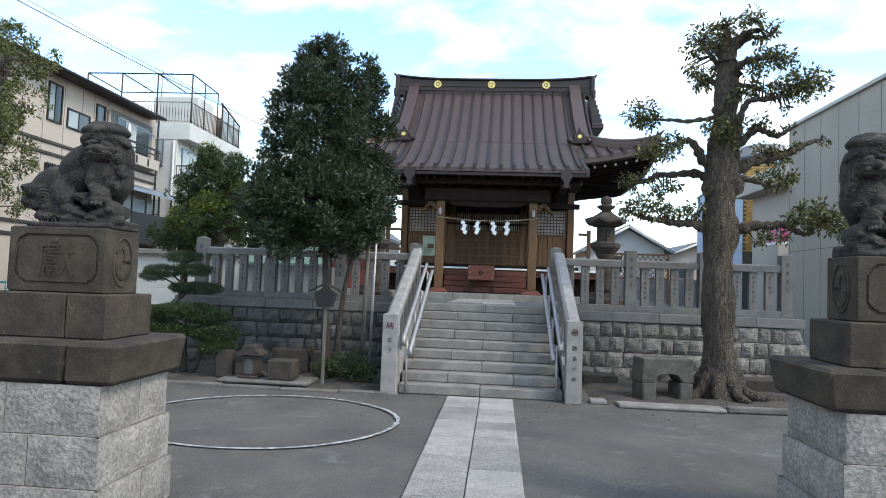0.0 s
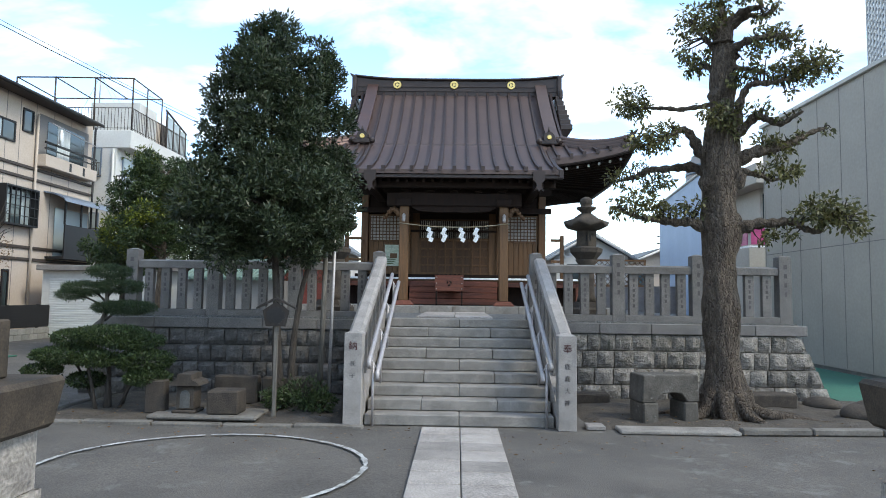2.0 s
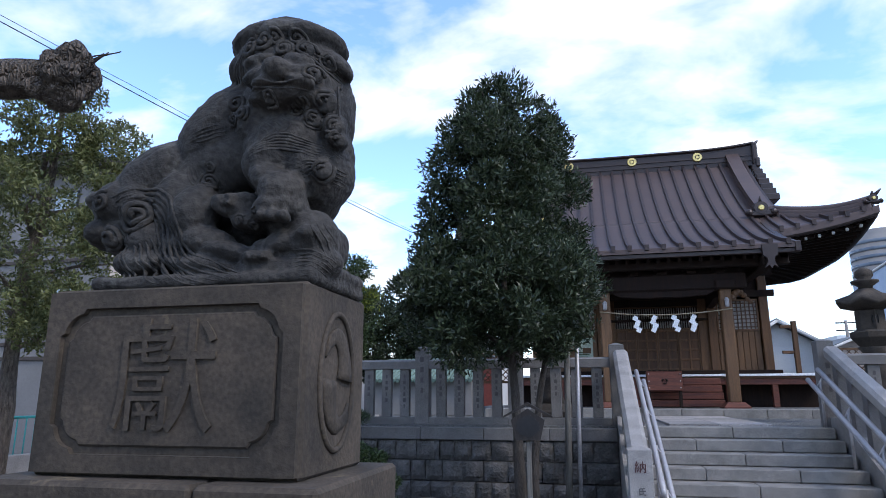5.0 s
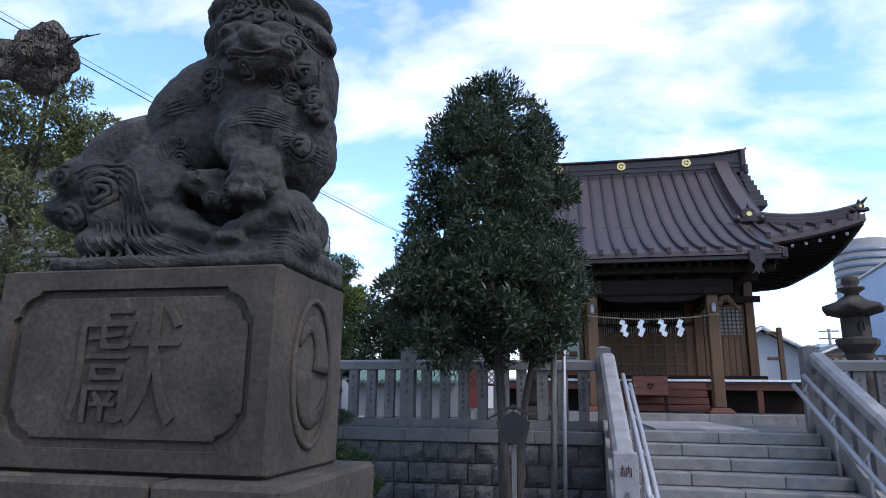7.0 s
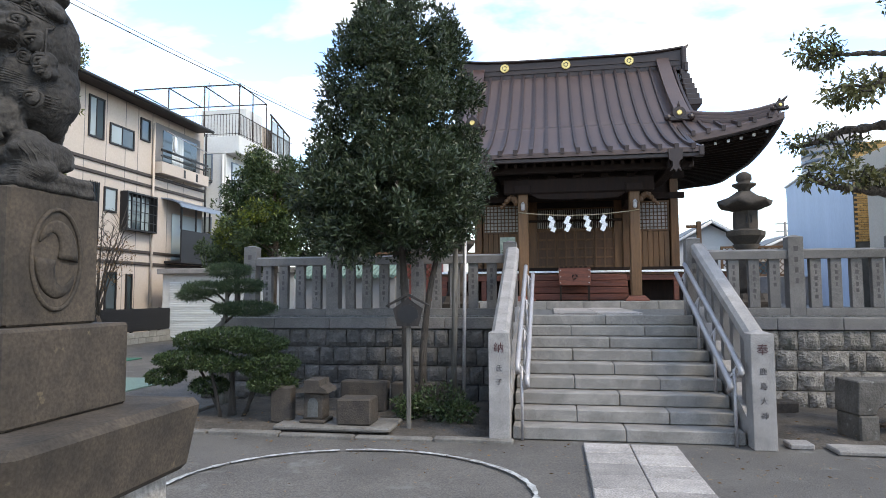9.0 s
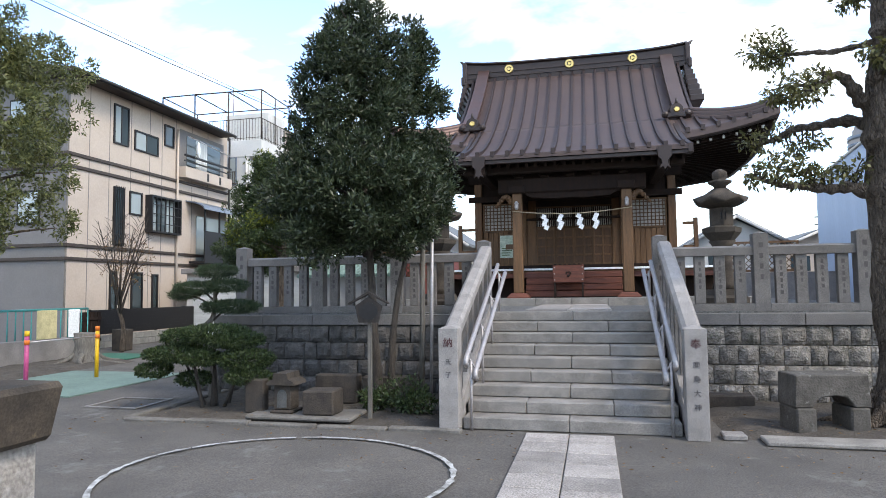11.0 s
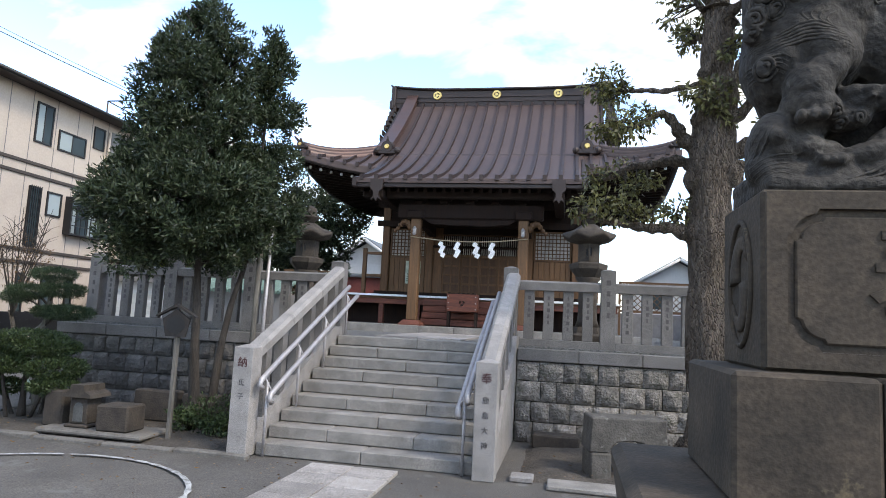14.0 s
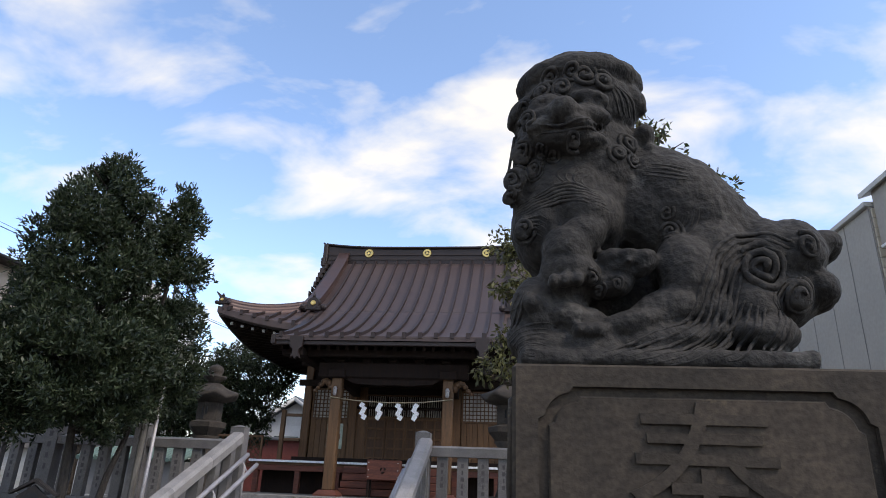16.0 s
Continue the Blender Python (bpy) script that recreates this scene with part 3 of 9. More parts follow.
kerb_l = thing("kerb_1", (0, 0, 0), "low worn concrete kerb edging the soil bed", "kerb", kind="structure")
kerb_worn = link_mesh("kerb_stone", boxes(((-0.44, -0.06, 0), (0.44, 0.06, 0.085)), bevel=0.016), M["kerb_worn"])
for k in range(5):
    piece("kerb_stone", kerb_worn, (-5.25 + 0.9 * k, 0.0 + 0.012 * math.sin(k * 2.1), -0.048 + 0.008 * math.sin(k * 1.7)), kerb_l, (0, 0, 0.01 * math.sin(k * 3)))
for k in range(3):
    piece("kerb_stone", kerb_worn, (-5.72, 0.46 + 0.9 * k, -0.048), kerb_l, (0, 0, radians(90)))
kerb_r = thing("kerb_2", (0, 0, 0), "grey concrete kerb edging the bed below the tree", "kerb", kind="structure")
for k in range(6):
    piece("kerb_stone", kerb_worn, (3.95 + 0.9 * k, 0.03 + 0.05 * k, 0.0), kerb_r, (0, 0, 0.05))
solid("doorstep_slab", boxes(((2.0, -0.1, 0.0), (3.48, 0.22, 0.05)), bevel=0.012), M["step"], "flat pale stone slab before the stone trough", "slab", "structure")
solid("small_slab", boxes(((1.62, 0.1, 0.0), (1.86, 0.32, 0.06)), bevel=0.012), M["concrete"], "small loose concrete slab on the soil", "slab")

# the raised court behind the wall
solid("court", boxes(((-6.0, 2.75, 0.0), (5.66, 22.0, TOP - 0.012))), M["gravel"], "gravel top of the raised shrine court", "ground", "structure")

# chalk ring
bm = bmesh.new()
ringv = []
for k in range(160):
    a = 2 * math.pi * k / 160
    w = 0.025 * (1 + 1.1 * noise.noise(Vector((k * 0.5, 0, 0))))
    rx, ry = 1.57 + 0.02 * math.sin(a * 3), 1.43
    ringv.append([bm.verts.new((-2.49 + (rx + s * w) * math.cos(a), -1.98 + (ry + s * w) * math.sin(a), 0.014)) for s in (-1, 1)])
for k in range(160):
    if noise.noise(Vector((k * 0.37, 5, 0))) > -0.6:
        a, b = ringv[k], ringv[(k + 1) % 160]
        bm.faces.new((a[0], a[1], b[1], b[0]))
solid("chalk_circle", bm, M["chalk"], "worn white chalk circle on the earth", "chalk line")

# ---- path of granite slabs ----
path = thing("path", (0, 0, 0), "straight path of pale granite slabs", "path", kind="structure")
slab = link_mesh("paving_slab", boxes(((-0.236, -0.197, -0.06), (0.236, 0.197, 0.018)), bevel=0.007), M["pave"])
for k in range(48):
    for s in (0, 1):
        piece("paving_slab", slab, (-0.232 + 0.482 * s, -0.2 - 0.407 * k - 0.02 * s, 0.012 + 0.003 * math.sin(k * 5 + s)), path)
court_path = thing("court_path", (0, 0, 0), "pale stone path from the stair head to the shrine", "path", kind="structure")
wide = link_mesh("paving_slab", boxes(((-0.33, -0.44, -0.05), (0.33, 0.44, 0.02)), bevel=0.006), M["pave"])
for k in range(4):
    for s in (0, 1):
        piece("paving_slab", wide, (-0.42 + 0.67 * s, 3.4 + 0.89 * k, TOP), court_path)

# ---- stairs ----
stair = thing("stairs", (0, FOOT, 0), "flight of nine grey granite steps", "stairs", kind="structure")
cut = [link_mesh("step_block", boxes(((0, 0, 0), (w - 0.006, 0.36, RISE - 0.006)), bevel=0.01), M["step"]) for w in (1.23, 0.72, 1.02, 0.72)]
for k in range(9):
    y = FOOT + TREAD * k
    if k % 2 == 0:
        for x in (-1.23, 0.0):
            piece("step_block", cut[0], (x, y, RISE * k), stair)
    else:
        x = -1.23
        for n in (1, 2, 3):
            piece("step_block", cut[n], (x, y, RISE * k), stair)
            x += (0, 0.72, 1.02, 0.72)[n]
part("step_core", boxes(*[((-1.228, FOOT + 0.3 + TREAD * k, 0), (1.228, 2.95, RISE * (k + 1) - 0.02)) for k in range(8)]), M["mortar"], stair)

# ---- stair posts, sloping stone rails and handrails ----
def newel(x, text, tail, group):
    t = thing("stair_post", (x, 0.115, 0), "square grey granite stair post with carved characters", "stone post", group)
    bm = boxes(((x - 0.115, 0, 0), (x + 0.115, 0.23, 1.19)), bevel=0.006)
    prism_top = bmesh.ops.create_cone(bm, cap_ends=True, segments=4, radius1=0.16, radius2=0.02, depth=0.035,
                                      matrix=Matrix.Translation((x, 0.115, 1.206)) @ Matrix.Rotation(radians(45), 4, "Z"))
    part("shaft", bm, M["granite"], t)
    face = Matrix.Rotation(radians(90), 4, "X")
    letters("carved_character", text, 0.12, Matrix.Translation((x, -0.001, 1.02)) @ face, M["ink"], t)
    for n, ch in enumerate(tail):
        letters("carved_character", ch, 0.078, Matrix.Translation((x, -0.001, 0.80 - 0.15 * n)) @ face, M["carving"], t)
    return t


newel(-1.36, "納", "氏子", "stair posts")
newel(1.36, "奉", "鹿島大神", "stair posts")

for side in (-1, 1):
    x = 1.36 * side
    t = thing("stone_balustrade", (x, 0.3, 0), "sloping granite rail on short square stone posts beside the steps", "balustrade", "balustrades")
    dy, dz = 2.62, 1.15
    slope = math.atan2(dz, dy)
    bm = bmesh.new()
    # rail with bevelled top edges
    prof = [(-0.10, -0.07), (0.10, -0.07), (0.10, 0.03), (0.06, 0.07), (-0.06, 0.07), (-0.10, 0.03)]
    rail_z = lambda y: 1.13 + (y - 0.2) * dz / dy
    joints = [0.2, 1.07, 1.94, 2.80]
    for a, b in zip(joints, joints[1:]):
        bm = bmesh.new()
        ra = [bm.verts.new((x + u, a + 0.004, rail_z(a) + v)) for u, v in prof]
        rb = [bm.verts.new((x + u, b - 0.004, rail_z(b) + v)) for u, v in prof]
        bm.faces.new(ra)
        bm.faces.new(rb[::-1])
        for k in range(6):
            bm.faces.new((ra[k], rb[k], rb[(k + 1) % 6], ra[(k + 1) % 6]))
        bmesh.ops.recalc_face_normals(bm, faces=bm.faces[:])
        part("rail", bm, M["granite"], t)
    # stringer following the steps
    bm = bmesh.new()
    prism(bm, [(0.23, 0.0), (2.85, 0.0), (2.85, 1.42), (2.55, 1.42), (0.23, 0.26)], x - 0.10, x + 0.10, "x")
    part("stringer", bm, M["granite"], t)
    for k in range(6):
        y = 0.52 + 0.42 * k
        bm = bmesh.new()
        zb = max(0.2, 0.20 + (y - 0.23) * 0.5)
        prism(bm, [(y - 0.07, zb), (y + 0.07, zb), (y + 0.07, rail_z(y + 0.07) - 0.07), (y - 0.07, rail_z(y - 0.07) - 0.07)], x - 0.055, x + 0.055, "x")
        part("baluster", bm, M["granite_dark"], t)

for side in (-1, 1):
    t = thing("handrail", (1.12 * side, 0.3, 0), "double steel tube handrail on slim posts beside the steps", "handrail", "handrails")
    hz = lambda y: 0.80 + (y - 0.1) * 1.15 / 2.62
    for name, x, off, y0, y1 in (("upper_tube", 1.16, 0.06, 0.05, 2.78), ("lower_tube", 1.06, -0.12, 0.1, 2.9)):
        pts = [(x * side, y0 + 0.06, hz(y0) + off - 0.09), (x * side, y0 - 0.01, hz(y0) + off - 0.05), (x * side, y0 + 0.03, hz(y0) + off)]
        pts += [(x * side, y0 + (y1 - y0) * k / 6, hz(y0 + (y1 - y0) * k / 6) + off) for k in range(1, 7)]
        bm = tube(bmesh.new(), pts, [0.031] * len(pts), 12)
        part(name, bm, M["steel"], t)
    for y in (0.16, 0.98, 1.8, 2.62):
        k = max(0, int((y - FOOT) / TREAD) + 1) if y > FOOT else 0
        bm = tube(bmesh.new(), [(1.12 * side, y, RISE * k), (1.12 * side, y, hz(y) - 0.02)], [0.018, 0.018], 8)
        tube(bm, [(1.17 * side, y, hz(y) + 0.05), (1.12 * side, y, hz(y) - 0.03), (1.06 * side, y, hz(y) - 0.13)], [0.012] * 3, 6)
        part("post", bm, M["steel"], t)

# ---- stone fences on the wall ----
def fence_post(x, y, t, tall=2.44):
    bm = boxes(((x - 0.105, y - 0.10, 1.262), (x + 0.105, y + 0.10, tall - 0.02)), bevel=0.005)
    bmesh.ops.create_cone(bm, cap_ends=True, segments=4, radius1=0.146, radius2=0.03, depth=0.03,
                          matrix=Matrix.Translation((x, y, tall - 0.006)) @ Matrix.Rotation(radians(45), 4, "Z"))
    p = part("post", bm, M["granite_dark"], t)
    for n in range(4):
        part("carved_mark", boxes(((x - 0.03 + 0.004 * n, y - 0.1015, 2.21 - 0.155 * n), (x + 0.03 - 0.003 * n, y - 0.0995, 2.285 - 0.155 * n))), M["carving"], p)


def fence(xs, y, label, slats=4):
    t = thing("stone_fence", ((xs[0] + xs[-1]) / 2, y, 1.262), label, "stone fence", "stone fences")
    for x in xs:
        fence_post(x, y, t)
    for a, b in zip(xs, xs[1:]):
        lo, hi = min(a, b) + 0.107, max(a, b) - 0.107
        bm = bmesh.new()
        prism(bm, [(y - 0.08, 2.105), (y + 0.08, 2.105), (y + 0.08, 2.22), (y, 2.25), (y - 0.08, 2.22)], lo, hi, "x")
        part("rail", bm, M["granite_dark"], t)
        part("base_beam", boxes(((lo, y - 0.10, 1.263), (hi, y + 0.10, 1.39)), bevel=0.006), M["granite_dark"], t)
        for k in range(slats):
            x = a + (b - a) * (k + 1) / (slats + 1)
            s = part("slat", boxes(((x - 0.075, y - 0.05, 1.391), (x + 0.075, y + 0.05, 2.104)), bevel=0.006), M["granite_dark"], t)
            for n in range(4 + (k * 7 + int(abs(a) * 3)) % 3):
                wide = 0.017 + 0.006 * math.sin(n * 2.3 + k * 1.7 + a)
                part("carved_mark", boxes(((x - wide, y - 0.0515, 1.965 - 0.088 * n), (x + wide, y - 0.0495, 2.02 - 0.088 * n))), M["carving"], s)


fence([-5.74, -4.30, -2.88, -1.41], 2.98, "weathered grey granite fence of carved posts behind the evergreen")
fence([1.31, 2.72, 4.08, 5.55], 2.96, "weathered grey granite fence of carved posts behind the old tree")

# ---- retaining walls of rock-faced blocks ----
def rock_block(w, h, d, seed):
    """A rock-faced block: front towards -y, bulging."""
    bm = bmesh.new()
    nx, nz = 5, 4
    g = []
    for j in range(nz + 1):
        row = []
        for i in range(nx + 1):
            u, v = i / nx, j / nz
            edge = min(u, 1 - u) * 2, min(v, 1 - v) * 2
            bul = 0.042 * min(1, edge[0] * 1.6) ** 0.6 * min(1, edge[1] * 1.6) ** 0.6
            bul *= 0.7 + 0.8 * (noise.noise(Vector((u * 2.2 + seed * 3.1, v * 2.2, seed))) + 0.5)
            row.append(bm.verts.new((u * w, -bul, v * h)))
        g.append(row)
    for a, b in zip(g, g[1:]):
        for k in range(nx):
            bm.faces.new((a[k], a[k + 1], b[k + 1], b[k]))
    back = [bm.verts.new(p) for p in ((0, d, 0), (w, d, 0), (w, d, h), (0, d, h))]
    rims = ([g[0][i] for i in range(nx + 1)], [g[j][nx] for j in range(nz + 1)], [g[nz][i] for i in range(nx, -1, -1)], [g[j][0] for j in range(nz, -1, -1)])
    for n, rim in enumerate(rims):
        bm.faces.new(rim[::-1] + [back[n], back[(n + 1) % 4]])
    bmesh.ops.recalc_face_normals(bm, faces=bm.faces[:])
    return bm


COURSES = [(0.0, 0.27), (0.275, 0.265), (0.545, 0.27), (0.82, 0.265)]
BATTER = 0.17


def masonry(name, x0, x1, mat, label, end_slope):
    t = thing(name, ((x0 + x1) / 2, 2.7, 0), label, "retaining wall", kind="structure")
    base = 2.42
    meshes = {}
    for c, (z, h) in enumerate(COURSES):
        y = base + BATTER * z
        a, b = x0, x1
        if end_slope > 0:
            b = x1 + 0.42 * (1 - z / 1.09)
        elif end_slope < 0:
            a = x0 - 0.42 * (1 - (z + h / 2) / 1.09)
        x = a
        k = 0
        while x < b - 0.05:
            w = (0.25, 0.31, 0.22, 0.28, 0.34)[(k * 3 + c * 2) % 5]
            last = b - x - w < 0.18
            if last:
                w = b - x
            key = (round(w, 3), c, (k * 5 + c) % 3, last)
            if key not in meshes:
                block = rock_block(w - 0.007 - 0.006 * (k % 3 == 0), h - 0.008, 0.2, len(meshes) + 1)
                if last and end_slope > 0:  # cut along the raking end
                    for v in block.verts:
                        v.co.x -= 0.385 * v.co.z * v.co.x / w
                meshes[key] = link_mesh("stone_block", block, mat)
            ob = piece("stone_block", meshes[key], (x + 0.006, y + 0.01 * math.sin(k * 7 + c), z), t)
            x += w
            k += 1
    bm = bmesh.new()
    s0 = x0 - (0.36 if end_slope < 0 else 0)
    s1 = x1 + (0.36 if end_slope > 0 else 0)
    prism(bm, [(s0, 0), (s1, 0), (x1 - 0.03, 1.085), (x0 + 0.03, 1.085)], base + 0.19, 3.4, "y")
    part("mortar_core", bm, M["mortar"], t)
    return t


# left wall's stone is darker than the right wall's
masonry("wall_1", -5.95, -1.47, M["rubble_dark"], "dark retaining wall of rock-faced stone blocks", -1)
masonry("wall_2", 1.47, 5.62, M["rubble"], "grey retaining wall of rock-faced stone blocks", 1)
for n, (a, b) in enumerate(((-6.05, -1.47), (1.47, 5.72))):
    t = thing(f"coping_{n + 1}", ((a + b) / 2, 2.9, 1.09), "smooth grey granite coping along the retaining wall", "coping", kind="structure")
    k = 5
    for i in range(k):
        lo, hi = a + (b - a) * i / k, a + (b - a) * (i + 1) / k
        part("coping_stone", boxes(((lo + 0.003, 2.52, 1.092), (hi - 0.003, 3.3, 1.26)), bevel=0.008), M["granite_dark"], t)
# ends and back of the court
solid("wall_3", boxes(((-6.02, 3.41, 0), (-5.9, 22, 1.27))), M["concrete"], "plain concrete side wall of the court", "wall", "structure")
solid("wall_4", boxes(((5.6, 3.41, 0), (5.72, 22, 1.27))), M["concrete"], "plain concrete side wall of the court", "wall", "structure")


# ---- the shrine ----
RIDGE_Y, EAVE_F, EAVE_X, KOHAI_Y, KOHAI_X = 12.85, 8.70, 4.80, 7.10, 2.58


def fall(d):
    """Height of the roof skin at distance d in front of the ridge."""
    return 8.35 - 1.048 * d + 0.0703 * d * d


def lift(x, d):
    p = min(1, max(0, (abs(x) - 1.6) / 3.2)) * min(1, max(0, (d - 1.4) / 2.5))
    return 0.52 * p * p


def roof_z(x, y):
    d = max(0.0, abs(y - RIDGE_Y) - 0.2)
    ax = abs(x)
    e = 3.95 - (EAVE_X - ax) * 1.0
    if ax > 3.28 and e > d:  # the side slopes, upturned towards their corners only
        p = min(1, max(0, (d - 0.75) / 3.2)) * min(1, max(0, (e - 1.4) / 2.5))
        return fall(e) + 0.52 * p * p
    return fall(d) + lift(x, d)


shrine = thing("shrine_hall", (CX, 11.5, TOP), "small timber shrine hall with a sweeping brown metal roof, doors shut", "shrine")


def skin(xs, ys, zf, thick, keep=lambda x, y: True):
    bm = bmesh.new()
    top = [[bm.verts.new((CX + x, y, zf(x, y))) for x in xs] for y in ys]
    low = [[bm.verts.new((CX + x, y, zf(x, y) - thick)) for x in xs] for y in ys]
    for j in range(len(ys) - 1):
        for i in range(len(xs) - 1):
            if not keep((xs[i] + xs[i + 1]) / 2, (ys[j] + ys[j + 1]) / 2):
                continue
            bm.faces.new((top[j][i], top[j][i + 1], top[j + 1][i + 1], top[j + 1][i])).smooth = True
            bm.faces.new((low[j][i], low[j + 1][i], low[j + 1][i + 1], low[j][i + 1]))
    loose = [e for e in bm.edges if len(e.link_faces) == 1]
    pair = {}
    for ra, rb in zip(top, low):
        for a, b in zip(ra, rb):
            pair[a] = b
    for e in loose:
        a, b = e.verts
        if a in pair and b in pair:
            bm.faces.new((a, b, pair[b], pair[a]))
    bmesh.ops.delete(bm, geom=[v for v in bm.verts if not v.link_faces], context="VERTS")
    bmesh.ops.recalc_face_normals(bm, faces=bm.faces[:])
    return bm


xs = [-EAVE_X + 2 * EAVE_X * i / 64 for i in range(65)]
ys = [EAVE_F + (2 * (RIDGE_Y - EAVE_F)) * j / 56 for j in range(57)]
roof = part("roof", skin(xs, ys, roof_z, 0.16, lambda x, y: not (abs(x) < 2.5 and y < 9.6)), M["roof"], shrine, "sweeping brown sheet-metal hip-and-gable roof")
kx = [-KOHAI_X + 2 * KOHAI_X * i / 24 for i in range(25)]
ky = [KOHAI_Y + (9.9 - KOHAI_Y) * j / 18 for j in range(19)]
part("porch_roof", skin(kx, ky, lambda x, y: fall(RIDGE_Y - 0.2 - y) + 0.03, 0.10), M["roof"], shrine, "forward slope of the roof over the porch")
# eave boards below the edges
part("porch_fascia", boxes(((CX - KOHAI_X - 0.06, KOHAI_Y + 0.04, fall(5.55) - 0.165), (CX + KOHAI_X + 0.06, KOHAI_Y + 0.14, fall(5.55) - 0.075)), bevel=0.01), M["roof_trim"], shrine)
for s in (-1, 1):
    bm = bmesh.new()
    pts = [(y, fall(RIDGE_Y - 0.2 - y) + 0.05) for y in [KOHAI_Y - 0.02 + 0.2 * k for k in range(13)]]
    prism(bm, pts + [(y, z - 0.19) for y, z in pts[::-1]], CX + s * KOHAI_X - 0.05, CX + s * KOHAI_X + 0.05, "x")
    part("porch_verge", bm, M["roof_trim"], shrine)

# standing seams down the front, their shadow lines painted as a darker metal
for k in range(-13, 14):
    x = 0.345 * k
    y0 = RIDGE_Y - 0.2
    if abs(x) > 3.28:
        y0 = RIDGE_Y - 0.2 - (3.95 - (EAVE_X - abs(x)))
    y1 = KOHAI_Y if abs(x) < KOHAI_X - 0.05 else EAVE_F
    zf = (lambda y: fall(RIDGE_Y - 0.2 - y) + 0.03) if y1 == KOHAI_Y else (lambda y: roof_z(x, y))
    pts = []
    n = 14
    for i in range(n + 1):
        y = y0 + (y1 - y0) * i / n
        pts.append((y, (roof_z(x, y) if y > 9.7 else zf(y)) + 0.075))
    bm = bmesh.new()
    prism(bm, pts + [(y, z - 0.09) for y, z in pts[::-1]], CX + x - 0.034, CX + x + 0.034, "x")
    box(bm, (CX + x - 0.044, y1 - 0.03, pts[-1][1] - 0.11), (CX + x + 0.044, y1 + 0.03, pts[-1][1] + 0.012))
    part("seam", bm, M["seam"], roof)

# ridge
ridge = part("ridge", bmesh.new(), M["roof_trim"], shrine, "tall dark brown boxed ridge with gilt crests")
bm = bmesh.new()
n = 24
secs = []
for i in range(n + 1):
    u = -1 + 2 * i / n
    x = CX + 3.38 * u
    up = 0.13 * abs(u) ** 4
    secs.append([bm.verts.new((x, RIDGE_Y + a, z + up * (z > 8.5))) for a, z in ((-0.2, 8.3), (-0.2, 8.80), (-0.27, 8.84), (-0.27, 8.88), (0, 8.95), (0.27, 8.88), (0.27, 8.84), (0.2, 8.80), (0.2, 8.3))])
for a, b in zip(secs, secs[1:]):
    for k in range(8):
        bm.faces.new((a[k], a[k + 1], b[k + 1], b[k]))
bm.faces.new(secs[0][::-1])
bm.faces.new(secs[-1])
bmesh.ops.recalc_face_normals(bm, faces=bm.faces[:])
bm.to_mesh(ridge.data)
bm.free()
ridge.data.transform(Matrix.Translation(-ORIGIN[shrine]))
for z in (8.45, 8.6):
    part("ridge_batten", boxes(((CX - 3.3, RIDGE_Y - 0.225, z), (CX + 3.3, RIDGE_Y - 0.2, z + 0.03))), M["roof_trim"], ridge)
for k in (-1, 0, 1):
    bm = bmesh.new()
    m = Matrix.Translation((CX - 0.08 + 1.89 * k, RIDGE_Y - 0.225, 8.67)) @ Matrix.Rotation(radians(90), 4, "X")
    bmesh.ops.create_cone(bm, cap_ends=True, segments=28, radius1=0.145, radius2=0.13, depth=0.04, matrix=m)
    crest = part("crest", bm, M["gold"], ridge, "round gilt crest with three commas")
    for j in range(3):
        a = 2 * math.pi * j / 3 + 0.3
        pts = [Vector((CX - 0.08 + 1.89 * k + 0.062 * math.cos(a + t * 1.9) * (1 - 0.1 * t), RIDGE_Y - 0.25, 8.67 + 0.062 * math.sin(a + t * 1.9))) for t in [i / 5 for i in range(6)]]
        part("comma", tube(bmesh.new(), pts, [0.016, 0.015, 0.013, 0.010, 0.007, 0.003], 6), M["roof_trim"], crest)
for s in (-1, 1):
    bm = boxes(((CX + s * 3.40 - 0.07, RIDGE_Y - 0.3, 8.25), (CX + s * 3.40 + 0.07, RIDGE_Y + 0.3, 8.98)), bevel=0.03)
    box(bm, (CX + s * 3.44 - 0.06, RIDGE_Y - 0.36, 8.2), (CX + s * 3.44 + 0.06, RIDGE_Y + 0.36, 8.5), 0.03)
    part("ridge_end", bm, M["roof_trim"], ridge)
    tip = [(CX + s * 3.3, RIDGE_Y, 8.99), (CX + s * 3.5, RIDGE_Y, 9.05), (CX + s * 3.58, RIDGE_Y, 9.13)]
    part("ridge_tip", tube(bmesh.new(), tip, [0.07, 0.05, 0.02], 8), M["roof_trim"], ridge)

